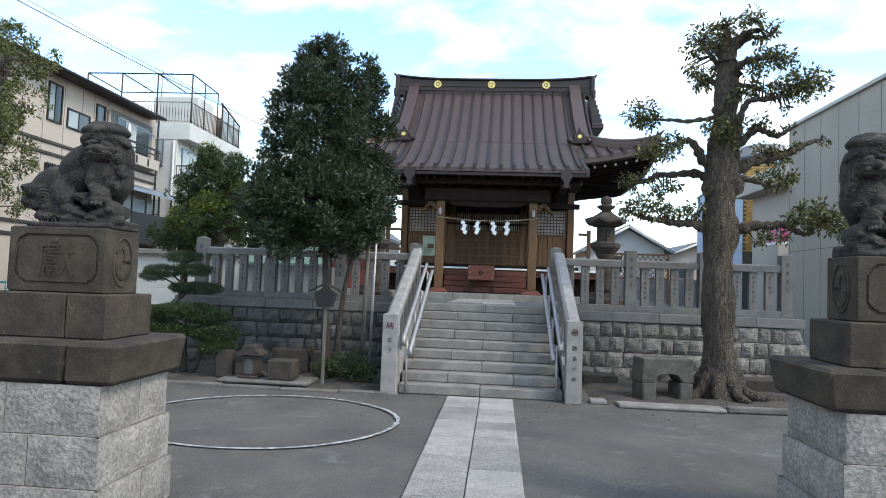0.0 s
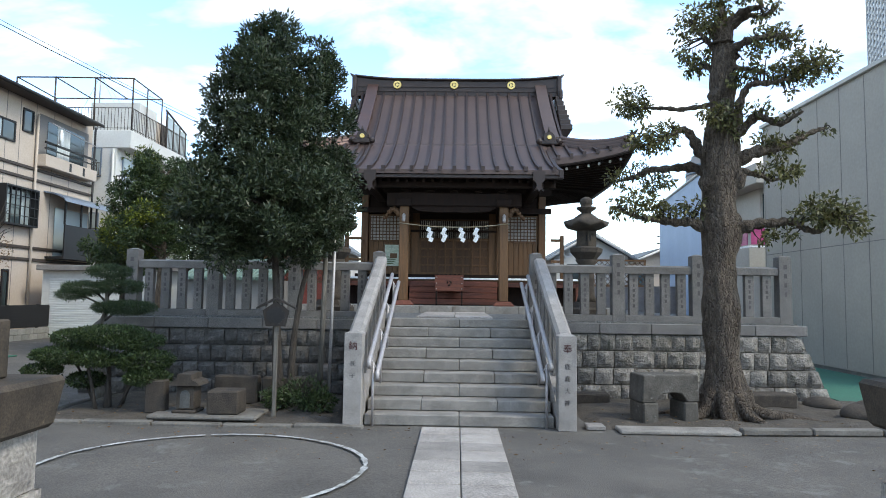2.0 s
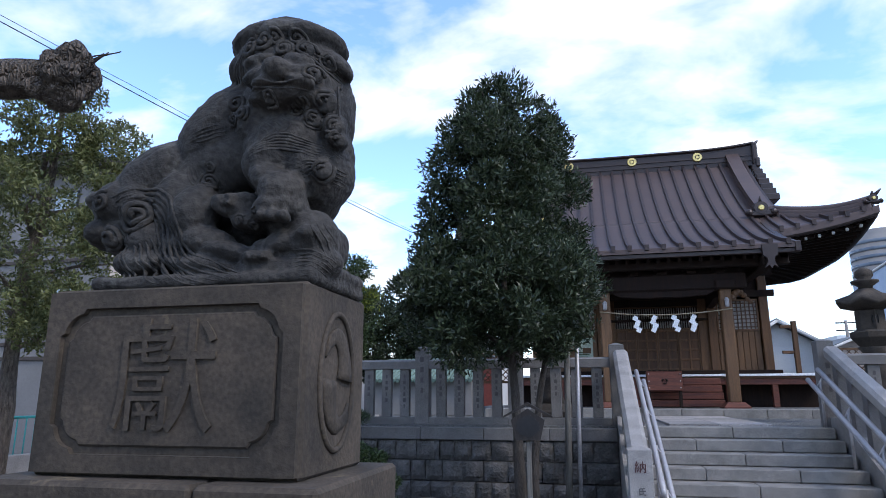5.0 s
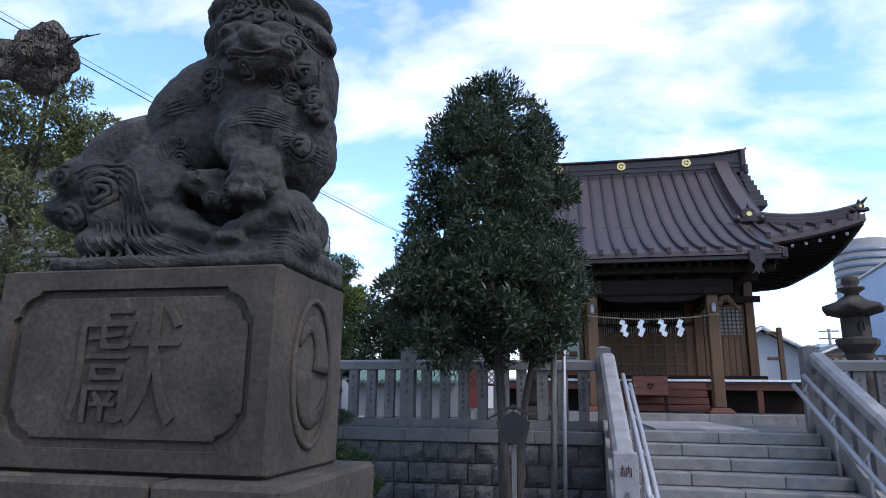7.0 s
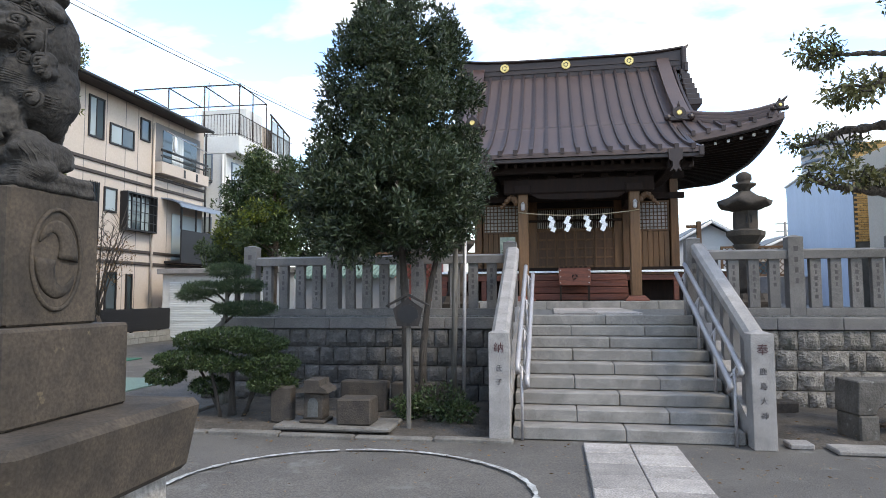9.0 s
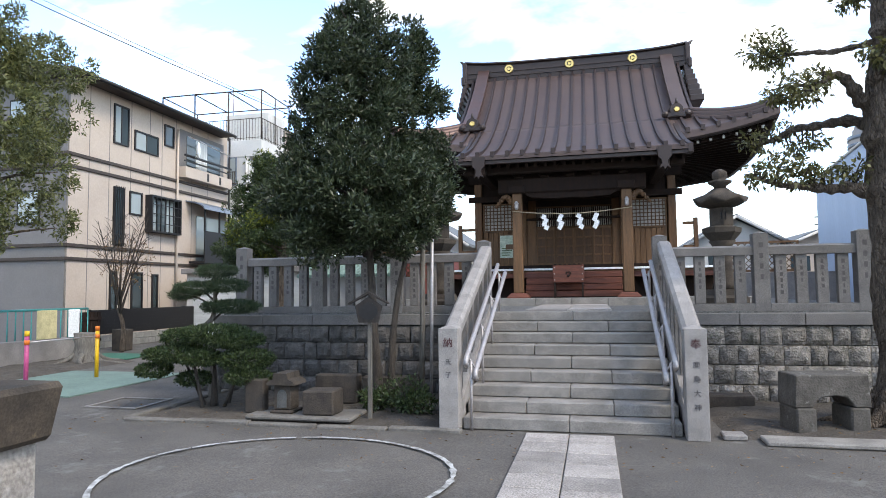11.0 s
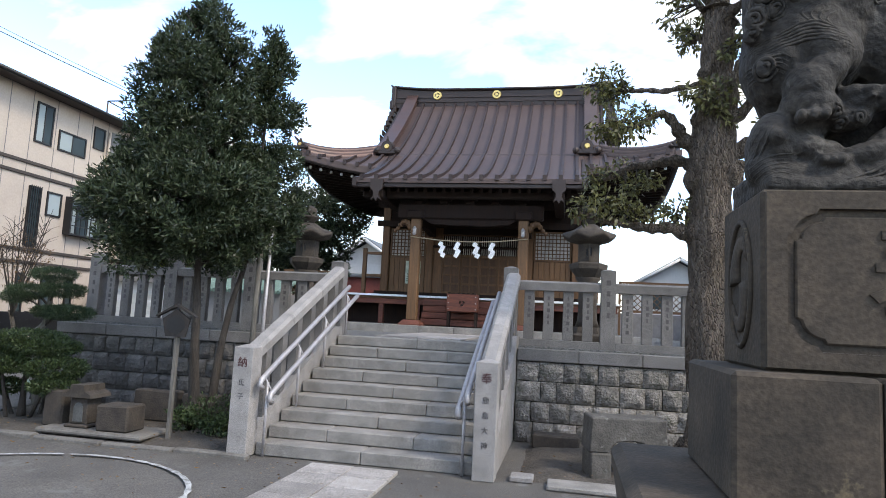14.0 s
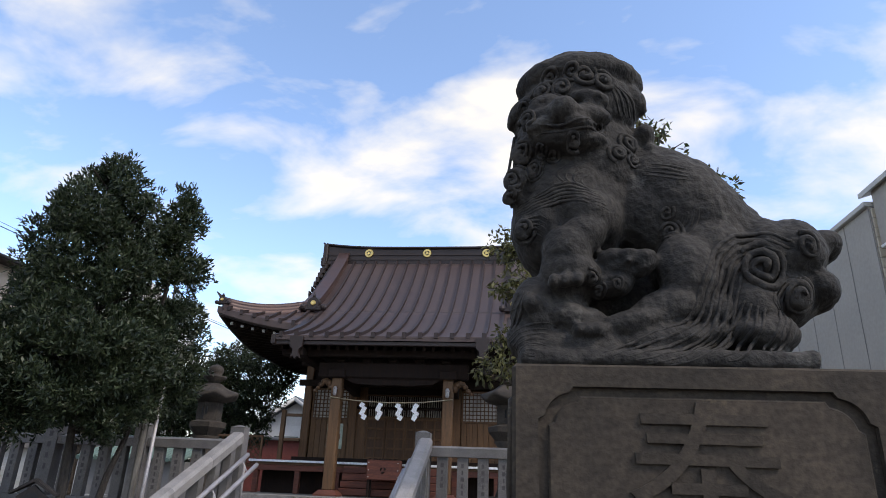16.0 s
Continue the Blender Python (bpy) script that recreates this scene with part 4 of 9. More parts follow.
# descending ridges, corner ridges and their end ornaments
for s in (-1, 1):
    bm = bmesh.new()
    pts = []
    for i in range(13):
        y = RIDGE_Y - 0.2 - (RIDGE_Y - 0.2 - 9.85) * i / 12
        pts.append((y, fall(RIDGE_Y - 0.2 - y)))
    prism(bm, [(y, z + 0.30 - 0.06 * i / 12) for i, (y, z) in enumerate(pts)] + [(y, z - 0.03) for y, z in pts[::-1]], CX + s * 2.78 - 0.14, CX + s * 2.78 + 0.14, "x")
    prism(bm, [(y, z + 0.34 - 0.06 * i / 12) for i, (y, z) in enumerate(pts)] + [(y, z + 0.301 - 0.06 * i / 12) for i, (y, z) in list(enumerate(pts))[::-1]], CX + s * 2.78 - 0.18, CX + s * 2.78 + 0.18, "x")
    part("descending_ridge", bm, M["copper"] if s < 0 else M["roof"], shrine, "raised ridge running down the front slope")
    # corner ridge
    bm = bmesh.new()
    path3 = []
    for i in range(11):
        u = i / 10
        x, y = 2.95 + (4.72 - 2.95) * u, 9.98 + (8.80 - 9.98) * u
        path3.append(Vector((CX + s * x, y, roof_z(x, y) + 0.03 + 0.03 * u * u)))
    for r_, off in ((0.16, -0.08), (0.13, 0.02), (0.09, 0.12)):
        tube(bm, [p + Vector((0, 0, off)) for p in path3], [r_] * 11, 6)
    part("corner_ridge", bm, M["copper"] if s < 0 else M["roof"], shrine, "curved corner ridge rising to the eave tip")
    for x, y, z, r_ in ((2.66, 9.78, 6.20, 0.23), (4.70, 8.72, 5.98, 0.13)):
        bm = bmesh.new()
        box(bm, (CX + s * x - r_ * 1.2, y - 0.05, z - r_ * 0.9), (CX + s * x + r_ * 1.2, y + 0.08, z - r_ * 0.25), 0.03)
        m = Matrix.Translation((CX + s * x, y + 0.01, z)) @ Matrix.Rotation(radians(90), 4, "X")
        bmesh.ops.create_cone(bm, cap_ends=True, segments=16, radius1=r_ * 0.85, radius2=r_ * 0.7, depth=0.14, matrix=m)
        for q in (-1, 1):
            bmesh.ops.create_uvsphere(bm, u_segments=10, v_segments=6, radius=r_ * 0.42, matrix=Matrix.Translation((CX + s * x + q * r_ * 1.2, y, z - r_ * 0.45)))
        tube(bm, [(CX + s * x, y, z + r_ * 0.6), (CX + s * x, y - 0.03, z + r_ * 1.3)], [0.05, 0.02], 8)
        orn = part("ridge_ornament", bm, M["roof_trim"], shrine, "dark ridge-end ornament with a gilt boss")
        bm = bmesh.new()
        bmesh.ops.create_cone(bm, cap_ends=True, segments=16, radius1=r_ * 0.33, radius2=r_ * 0.25, depth=0.03, matrix=Matrix.Translation((CX + s * x, y - 0.075, z)) @ Matrix.Rotation(radians(90), 4, "X"))
        part("boss", bm, M["gold"], orn)
    # upturned eave tip
    part("eave_tip", tube(bmesh.new(), [(CX + s * 4.62, 8.85, 5.98), (CX + s * 4.76, 8.72, 6.07), (CX + s * 4.86, 8.64, 6.18)], [0.06, 0.045, 0.015], 8), M["roof_trim"], shrine)
    # stepped gable verge
    for k in range(7):
        z = 8.22 - 0.20 * k
        bm = boxes(((CX + s * 3.36 - 0.10, RIDGE_Y - 0.32 - 0.16 * k, z - 0.11), (CX + s * (3.38 + 0.028 * k) + 0.10, RIDGE_Y + 0.32 + 0.16 * k, z + 0.075)), bevel=0.02)
        part("gable_course", bm, M["roof_trim"], shrine)
    bm = bmesh.new()
    prism(bm, [(RIDGE_Y - 2.3, 6.2), (RIDGE_Y + 2.3, 6.2), (RIDGE_Y, 8.3)], CX + s * 3.05 - 0.05, CX + s * 3.05 + 0.05, "x")
    part("gable_wall", bm, M["wood_dark"], shrine)

# main eaves: boards and rafters; the rafters' near-black colour includes the eave shade
for (ax, ay), (bx, by), nseg in (((-4.74, 8.78), (-2.5, 8.78), 10), ((2.5, 8.78), (4.74, 8.78), 10), ((4.72, 8.78), (4.72, 16.9), 24), ((-4.72, 8.78), (-4.72, 16.9), 24)):
    run = [(ax + (bx - ax) * i / nseg, ay + (by - ay) * i / nseg) for i in range(nseg + 1)]
    bm = tube(bmesh.new(), [(CX + x, y, roof_z(x, y) - 0.19) for x, y in run], [0.075] * (nseg + 1), 4)
    part("eave_board", bm, M["roof_trim"], shrine)
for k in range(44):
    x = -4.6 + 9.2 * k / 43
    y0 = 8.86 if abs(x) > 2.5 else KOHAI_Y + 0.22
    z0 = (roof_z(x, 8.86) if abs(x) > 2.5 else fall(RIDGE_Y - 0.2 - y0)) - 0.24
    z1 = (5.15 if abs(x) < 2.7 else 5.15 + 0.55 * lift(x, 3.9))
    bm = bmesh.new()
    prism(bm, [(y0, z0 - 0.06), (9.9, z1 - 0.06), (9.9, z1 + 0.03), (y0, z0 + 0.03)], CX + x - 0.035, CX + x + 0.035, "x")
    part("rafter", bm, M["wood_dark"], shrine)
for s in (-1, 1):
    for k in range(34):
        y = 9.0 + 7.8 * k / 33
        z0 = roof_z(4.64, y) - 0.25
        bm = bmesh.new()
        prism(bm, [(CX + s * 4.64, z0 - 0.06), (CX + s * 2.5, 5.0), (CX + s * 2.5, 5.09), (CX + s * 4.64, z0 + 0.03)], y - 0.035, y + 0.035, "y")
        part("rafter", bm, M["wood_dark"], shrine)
    for k in range(7):
        x = CX + s * (2.72 + 0.29 * k)
        z = roof_z(2.72 + 0.29 * k, 8.9) - 0.36
        part("rafter_cap", boxes(((x - 0.03, 8.88, z - 0.035), (x + 0.03, 8.93, z + 0.035)), bevel=0.006), M["paper"], shrine)

# stylobate and stones
styl = thing("stylobate", (CX, 9.5, TOP), "low pale stone platform edge under the hall", "platform", kind="structure")
for i in range(10):
    lo, hi = -3.75 + 7.5 * i / 10, -3.75 + 7.5 * (i + 1) / 10
    part("edge_stone", boxes(((CX + lo + 0.003, 6.42, TOP - 0.02), (CX + hi - 0.003, 6.8, TOP + 0.15)), bevel=0.008), M["step"], styl)
part("fill", boxes(((CX - 3.7, 6.8, TOP - 0.02), (CX + 3.7, 16.5, TOP + 0.14))), M["gravel"], styl)

# porch pillars and beams
for s in (-1, 1):
    x = CX + 1.255 * s
    bm = lathe(bmesh.new(), [(0.36, 1.44), (0.36, 1.47), (0.26, 1.54), (0.24, 1.56)], 4, (x, 7.9, 0), radians(45))
    part("pillar_base", bm, M["wood_red"], shrine, "reddish pillar shoe")
    part("pillar", boxes(((x - 0.115, 7.785, 1.555), (x + 0.115, 8.015, 4.15)), bevel=0.02), M["wood_light"], shrine, "square light brown porch pillar")
    part("pillar_cap", boxes(((x - 0.2, 7.7, 3.92), (x + 0.2, 8.1, 4.12)), bevel=0.03), M["wood_dark"], shrine)
    # rainbow beam back to the hall
    bm = bmesh.new()
    prism(bm, [(7.9, 3.72), (8.6, 3.85), (9.75, 3.75), (9.75, 4.02), (8.6, 4.12), (7.9, 3.98)], x - 0.08, x + 0.08, "x")
    part("tie_beam", bm, M["wood_dark"], shrine)
    # carved nosing beyond the pillar
    bm = bmesh.new()
    for j in range(7):
        a = j / 6
        bmesh.ops.create_uvsphere(bm, u_segments=10, v_segments=7, radius=0.085 - 0.006 * j, matrix=Matrix.Translation((x + s * (0.14 + 0.06 * j), 7.88, 3.74 + 0.12 * math.sin(a * 4.2))))
    part("carved_nosing", bm, M["wood"], shrine, "carved beam end")
    # small lamp on the pillar
    bm = lathe(bmesh.new(), [(0.03, 3.53), (0.045, 3.56), (0.045, 3.66), (0.055, 3.67), (0.02, 3.73)], 10, (x, 7.72, 0))
    lamp = part("pillar_lamp", bm, M["steel"], shrine, "small wall lamp on the pillar")
    # fish-shaped gable pendants at the porch eave
    bm = bmesh.new()
    ox = CX + 2.04 * s
    prism(bm, [(ox - 0.15, 4.70), (ox + 0.15, 4.70), (ox + 0.14, 4.48), (ox + 0.07, 4.42), (ox + 0.06, 4.34), (ox + 0.12, 4.22), (ox + 0.045, 4.27), (ox, 4.20), (ox - 0.045, 4.27), (ox - 0.12, 4.22), (ox - 0.06, 4.34), (ox - 0.07, 4.42), (ox - 0.14, 4.48)], KOHAI_Y - 0.045, KOHAI_Y + 0.035, "y")
    part("eave_pendant", bm, M["roof_trim"], shrine, "fish-tail eave pendant of dark metal")
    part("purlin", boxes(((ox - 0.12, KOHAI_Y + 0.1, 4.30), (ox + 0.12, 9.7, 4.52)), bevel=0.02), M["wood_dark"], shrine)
# porch beams and brackets: the eave's shade is in their timber colour
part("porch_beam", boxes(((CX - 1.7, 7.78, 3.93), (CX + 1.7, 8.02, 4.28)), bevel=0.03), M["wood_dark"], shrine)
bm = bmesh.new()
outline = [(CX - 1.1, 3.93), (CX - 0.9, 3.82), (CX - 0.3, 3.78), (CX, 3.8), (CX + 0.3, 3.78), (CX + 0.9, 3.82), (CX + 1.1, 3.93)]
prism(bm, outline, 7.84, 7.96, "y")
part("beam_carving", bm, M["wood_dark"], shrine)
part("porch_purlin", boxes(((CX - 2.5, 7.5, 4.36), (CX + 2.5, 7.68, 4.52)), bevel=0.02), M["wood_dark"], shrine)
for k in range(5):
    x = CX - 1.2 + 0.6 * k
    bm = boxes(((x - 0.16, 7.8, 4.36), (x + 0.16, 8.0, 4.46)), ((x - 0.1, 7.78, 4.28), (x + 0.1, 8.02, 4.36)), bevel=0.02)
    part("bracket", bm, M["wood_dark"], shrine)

# hall body: columns, boards, lattices, doors
BX0, BX1, BY = CX - 2.62, CX + 2.56, 9.8
for lo, hi in (((BX0, BY + 0.16, 2.1), (BX0 + 0.12, 15.4, 5.2)), ((BX1 - 0.12, BY + 0.16, 2.1), (BX1, 15.4, 5.2)), ((BX0 + 0.12, 15.28, 2.1), (BX1 - 0.12, 15.4, 5.2))):
    part("hall_wall", boxes((lo, hi)), M["wood"], shrine)
part("inner_floor", boxes(((BX0 + 0.125, BY + 0.2, 2.1), (BX1 - 0.125, 15.27, 2.16))), M["wood_dark"], shrine)
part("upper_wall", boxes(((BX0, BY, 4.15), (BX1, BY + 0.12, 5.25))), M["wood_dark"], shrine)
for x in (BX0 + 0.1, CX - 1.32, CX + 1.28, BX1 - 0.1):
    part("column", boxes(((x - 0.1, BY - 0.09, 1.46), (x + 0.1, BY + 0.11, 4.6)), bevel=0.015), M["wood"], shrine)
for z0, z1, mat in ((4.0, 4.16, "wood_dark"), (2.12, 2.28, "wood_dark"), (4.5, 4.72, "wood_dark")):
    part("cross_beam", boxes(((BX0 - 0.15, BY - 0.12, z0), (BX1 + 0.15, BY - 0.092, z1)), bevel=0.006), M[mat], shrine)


def lattice(x0, x1, z0, z1, nx, nz, y, parent, back=True):
    fr = part("lattice_frame", boxes(((x0, y - 0.03, z0), (x0 + 0.04, y + 0.03, z1)), ((x1 - 0.04, y - 0.03, z0), (x1, y + 0.03, z1)), ((x0 + 0.04, y - 0.03, z0), (x1 - 0.04, y + 0.03, z0 + 0.04)), ((x0 + 0.04, y - 0.03, z1 - 0.04), (x1 - 0.04, y + 0.03, z1))), M["wood"], parent)
    for k in range(1, nx):
        x = x0 + (x1 - x0) * k / nx
        part("upright_bar", boxes(((x - 0.011, y - 0.02, z0 + 0.04), (x + 0.011, y + 0.01, z1 - 0.04))), M["wood"], fr)
    for k in range(1, nz):
        z = z0 + (z1 - z0) * k / nz
        part("cross_bar", boxes(((x0 + 0.04, y - 0.012, z - 0.011), (x1 - 0.04, y + 0.014, z + 0.011))), M["wood"], fr)
    part("paper_pane", boxes(((x0 + 0.02, y + 0.022, z0 + 0.02), (x1 - 0.02, y + 0.03, z1 - 0.02))), M["paper"], fr, "dim papered lattice pane")


for x0, x1 in ((BX0 + 0.22, CX - 1.44), (CX + 1.40, BX1 - 0.22)):
    lattice(x0, x1, 3.2, 3.96, 10, 8, BY, shrine)
    n = 7
    for k in range(n):
        a, b = x0 + (x1 - x0) * k / n, x0 + (x1 - x0) * (k + 1) / n
        part("board", boxes(((a + 0.004, BY - 0.012, 2.28), (b - 0.004, BY + 0.05, 3.195)), bevel=0.006), M["wood_light"], shrine)
# four door leaves with panels below a lattice
DX0, DX1 = CX - 0.98, CX + 0.98
part("door_jamb", boxes(((CX - 1.22, BY - 0.02, 2.28), (DX0, BY + 0.1, 4.0))), M["wood"], shrine)
part("door_jamb", boxes(((DX1, BY - 0.02, 2.28), (CX + 1.18, BY + 0.1, 4.0))), M["wood"], shrine)
part("door_head", boxes(((DX0, BY - 0.02, 3.84), (DX1, BY + 0.1, 4.0))), M["wood_dark"], shrine)
for k in range(4):
    a, b = DX0 + (DX1 - DX0) * k / 4, DX0 + (DX1 - DX0) * (k + 1) / 4
    y = BY + 0.02 + 0.03 * (k in (1, 2))
    leaf = part("door", boxes(((a + 0.003, y + 0.01, 2.285), (b - 0.003, y + 0.05, 3.22)), bevel=0.003), M["wood_door"], shrine, "panelled sliding door, shut")
    for i in range(5):
        z = 2.285 + 0.93 * i / 4
        part("door_rail", boxes(((a + 0.004, y - 0.012, z - 0.0), (b - 0.004, y + 0.012, z + 0.05)), bevel=0.004), M["wood"], leaf)
    for x in (a + 0.022, (a + b) / 2, b - 0.022):
        part("door_stile", boxes(((x - 0.02, y - 0.016, 2.286), (x + 0.02, y + 0.011, 3.26)), bevel=0.004), M["wood"], leaf)
    for z in (3.27, 3.8):
        part("grille_rail", boxes(((a + 0.003, y - 0.01, z), (b - 0.003, y + 0.02, z + 0.04))), M["wood"], leaf)
    for i in range(9):
        x = a + (b - a) * (i + 0.5) / 9
        part("bar", boxes(((x - 0.012, y - 0.005, 3.31), (x + 0.012, y + 0.015, 3.8))), M["wood_dark"], leaf)
    part("door_paper", boxes(((a + 0.01, y + 0.03, 3.29), (b - 0.01, y + 0.035, 3.82))), M["paper"], leaf)
part("door_bar", boxes(((CX - 1.25, BY - 0.08, 3.47), (CX + 1.22, BY - 0.03, 3.53)), bevel=0.006), M["wood_dark"], shrine)

# veranda
part("veranda_deck", boxes(((CX - 3.45, 8.84, 2.06), (CX + 3.45, BY - 0.10, 2.12)), bevel=0.004), M["wood"], shrine)
part("veranda_edge", boxes(((CX - 3.47, 8.78, 2.115), (CX + 3.47, 8.88, 2.165)), bevel=0.006), M["white"], shrine, "pale worn veranda edge")
part("veranda_beam", boxes(((CX - 3.44, 8.86, 1.93), (CX + 3.44, 8.96, 2.058)), bevel=0.008), M["wood_red"], shrine)
for k in range(4):
    z = 1.46 + 0.155 * k
    part("step_board", boxes(((CX - 1.14, 8.28 + 0.11 * k, z), (CX + 1.14, 8.46 + 0.11 * k, z + 0.145)), bevel=0.012), M["wood_red"], shrine, "reddish wooden step")
for x in (-3.3, -2.3, -1.35, 1.35, 2.3, 3.3):
    part("veranda_post", boxes(((CX + x - 0.06, 8.86, 1.44), (CX + x + 0.06, 8.98, 1.93)), bevel=0.008), M["wood_red"], shrine)
part("under_board", boxes(((CX - 3.3, 9.3, 1.44), (CX + 3.3, 9.34, 2.05))), M["wood_dark"], shrine)
for s in (-1, 1):
    part("end_rail", boxes(((CX + s * 2.95 - 0.05, 9.3, 2.12), (CX + s * 2.95 + 0.05, 9.4, 3.36)), bevel=0.006), M["wood"], shrine)
    for z in (2.62, 3.2):
        part("end_rail_bar", boxes(((min(CX + s * 2.95, CX + s * 2.60) + 0.051, 9.32, z), (max(CX + s * 2.95, CX + s * 2.60) + (-0.051 if s > 0 else 0.12), 9.38, z + 0.07)), bevel=0.006), M["wood"], shrine)

# crossed lattice skirts beside the hall
for s in (-1, 1):
    t = thing("lattice_screen", (CX + s * 4.3, 9.6, TOP), "low brown crossed-lath lattice screen beside the hall", "screen", "lattice screens")
    x0, x1, z0, z1 = sorted((CX + s * 3.5, CX + s * 5.3))[0], sorted((CX + s * 3.5, CX + s * 5.3))[1], TOP, 2.75
    part("screen_frame", boxes(((x0, 9.57, z0), (x0 + 0.05, 9.63, z1)), ((x1 - 0.05, 9.57, z0), (x1, 9.63, z1)), ((x0 + 0.05, 9.57, z1 - 0.05), (x1 - 0.05, 9.63, z1)), ((x0 + 0.05, 9.57, 2.0), (x1 - 0.05, 9.63, 2.06))), M["wood"], t)
    bm = bmesh.new()
    for q in (-1, 1):
        for k in range(-6, 20):
            xa = x0 + 0.15 * k
            za, zb = 2.06, z1 - 0.05
            xb = xa + q * (zb - za)
            lo, hi = x0 + 0.05, x1 - 0.05
            def clip(xv, zv, xo, zo):
                if xv < lo:
                    return lo, zv + (zo - zv) * (lo - xv) / (xo - xv)
                if xv > hi:
                    return hi, zv + (zo - zv) * (hi - xv) / (xo - xv)
                return xv, zv
            if (xa < lo and xb < lo) or (xa > hi and xb > hi):
                continue
            pa, pb = clip(xa, za, xb, zb), clip(xb, zb, xa, za)
            tube(bm, [(pa[0], 9.6 + 0.008 * q, pa[1]), (pb[0], 9.6 + 0.008 * q, pb[1])], [0.014, 0.014], 4)
    part("laths", bm, M["wood"], t)

# sacred rope with paper streamers
rope = thing("sacred_rope", (CX, 7.78, 3.4), "thin straw rope with four white folded-paper streamers", "rope")
bm = bmesh.new()
ends = (CX - 1.37, CX + 1.37)
line = [Vector((ends[0] + (ends[1] - ends[0]) * i / 20, 7.77, 3.40 + 0.10 * (2 * i / 20 - 1) ** 2)) for i in range(21)]
part("cord", tube(bm, line, [0.012] * 21, 6), M["rope"], rope)
for k in range(4):
    x = CX - 0.62 + 0.40 * k
    bm = bmesh.new()
    z = 3.395
    for i in range(4):
        dx = (0.0, -0.045, 0.0, -0.045)[i] if k % 2 else (0.0, 0.045, 0.0, 0.045)[i]
        mm = Matrix.Translation((x + dx + 0.02 * (i - 1.5) * 0.3, 7.765 - 0.006 * i, z - 0.06 - 0.085 * i)) @ Matrix.Rotation(radians(28 if k % 2 == 0 else 32), 4, "Y")
        box(bm, (-0.05, -0.002, -0.05), (0.05, 0.002, 0.055), 0, mm)
    part("streamer", bm, M["white"], rope, "white folded-paper streamer")

# offering box
ob_t = thing("offering_box", (CX - 0.1, 8.1, 1.45), "brown wooden offering box on legs with a carved crest", "offering box")
x0, x1 = CX - 0.46, CX + 0.26
part("body", boxes(((x0, 7.95, 1.80), (x1, 8.25, 2.21)), bevel=0.01), M["wood_red"], ob_t)
part("top_slats", boxes(*[((x0 + 0.03 + 0.11 * k, 7.93, 2.21), (x0 + 0.09 + 0.11 * k, 8.27, 2.235)) for k in range(6)]), M["wood_dark"], ob_t)
for x in (x0 + 0.02, x1 - 0.06):
    for y in (7.96, 8.2):
        part("leg", boxes(((x, y, 1.445), (x + 0.04, y + 0.04, 1.80))), M["wood_dark"], ob_t)
studs = bmesh.new()
for x in (x0 + 0.04, x1 - 0.04):
    for z in (1.86, 2.0, 2.15):
        bmesh.ops.create_uvsphere(studs, u_segments=8, v_segments=5, radius=0.014, matrix=Matrix.Translation((x, 7.945, z)))
part("studs", studs, M["steel"], ob_t)
bm = bmesh.new()
for j in range(3):
    a = 2 * math.pi * j / 3
    tube(bm, [Vector(((x0 + x1) / 2 + 0.05 * math.cos(a + t), 7.945, 2.0 + 0.05 * math.sin(a + t))) for t in (0, 0.5, 1.0, 1.5)], [0.024, 0.02, 0.014, 0.004], 6)
part("carved_crest", bm, M["wood_dark"], ob_t)
notice = thing("notice", (CX - 1.72, BY - 0.05, 2.5), "green and white printed notice fixed to the hall boards", "poster")
part("sheet", boxes(((CX - 1.95, BY - 0.03, 2.50), (CX - 1.55, BY - 0.02, 3.10))), M["poster"], notice)
part("printed_bars", boxes(*[((CX - 1.91, BY - 0.034, 2.56 + 0.06 * k), (CX - 1.7 + 0.03 * (k % 3), BY - 0.031, 2.585 + 0.06 * k)) for k in range(4)]), M["leaf_mid"], notice)
part("printed_picture", boxes(((CX - 1.8, BY - 0.0345, 2.72), (CX - 1.6, BY - 0.031, 2.86))), M["wood_light"], notice)


# ---- guardian lions on their pedestals ----
from mathutils.bvhtree import BVHTree

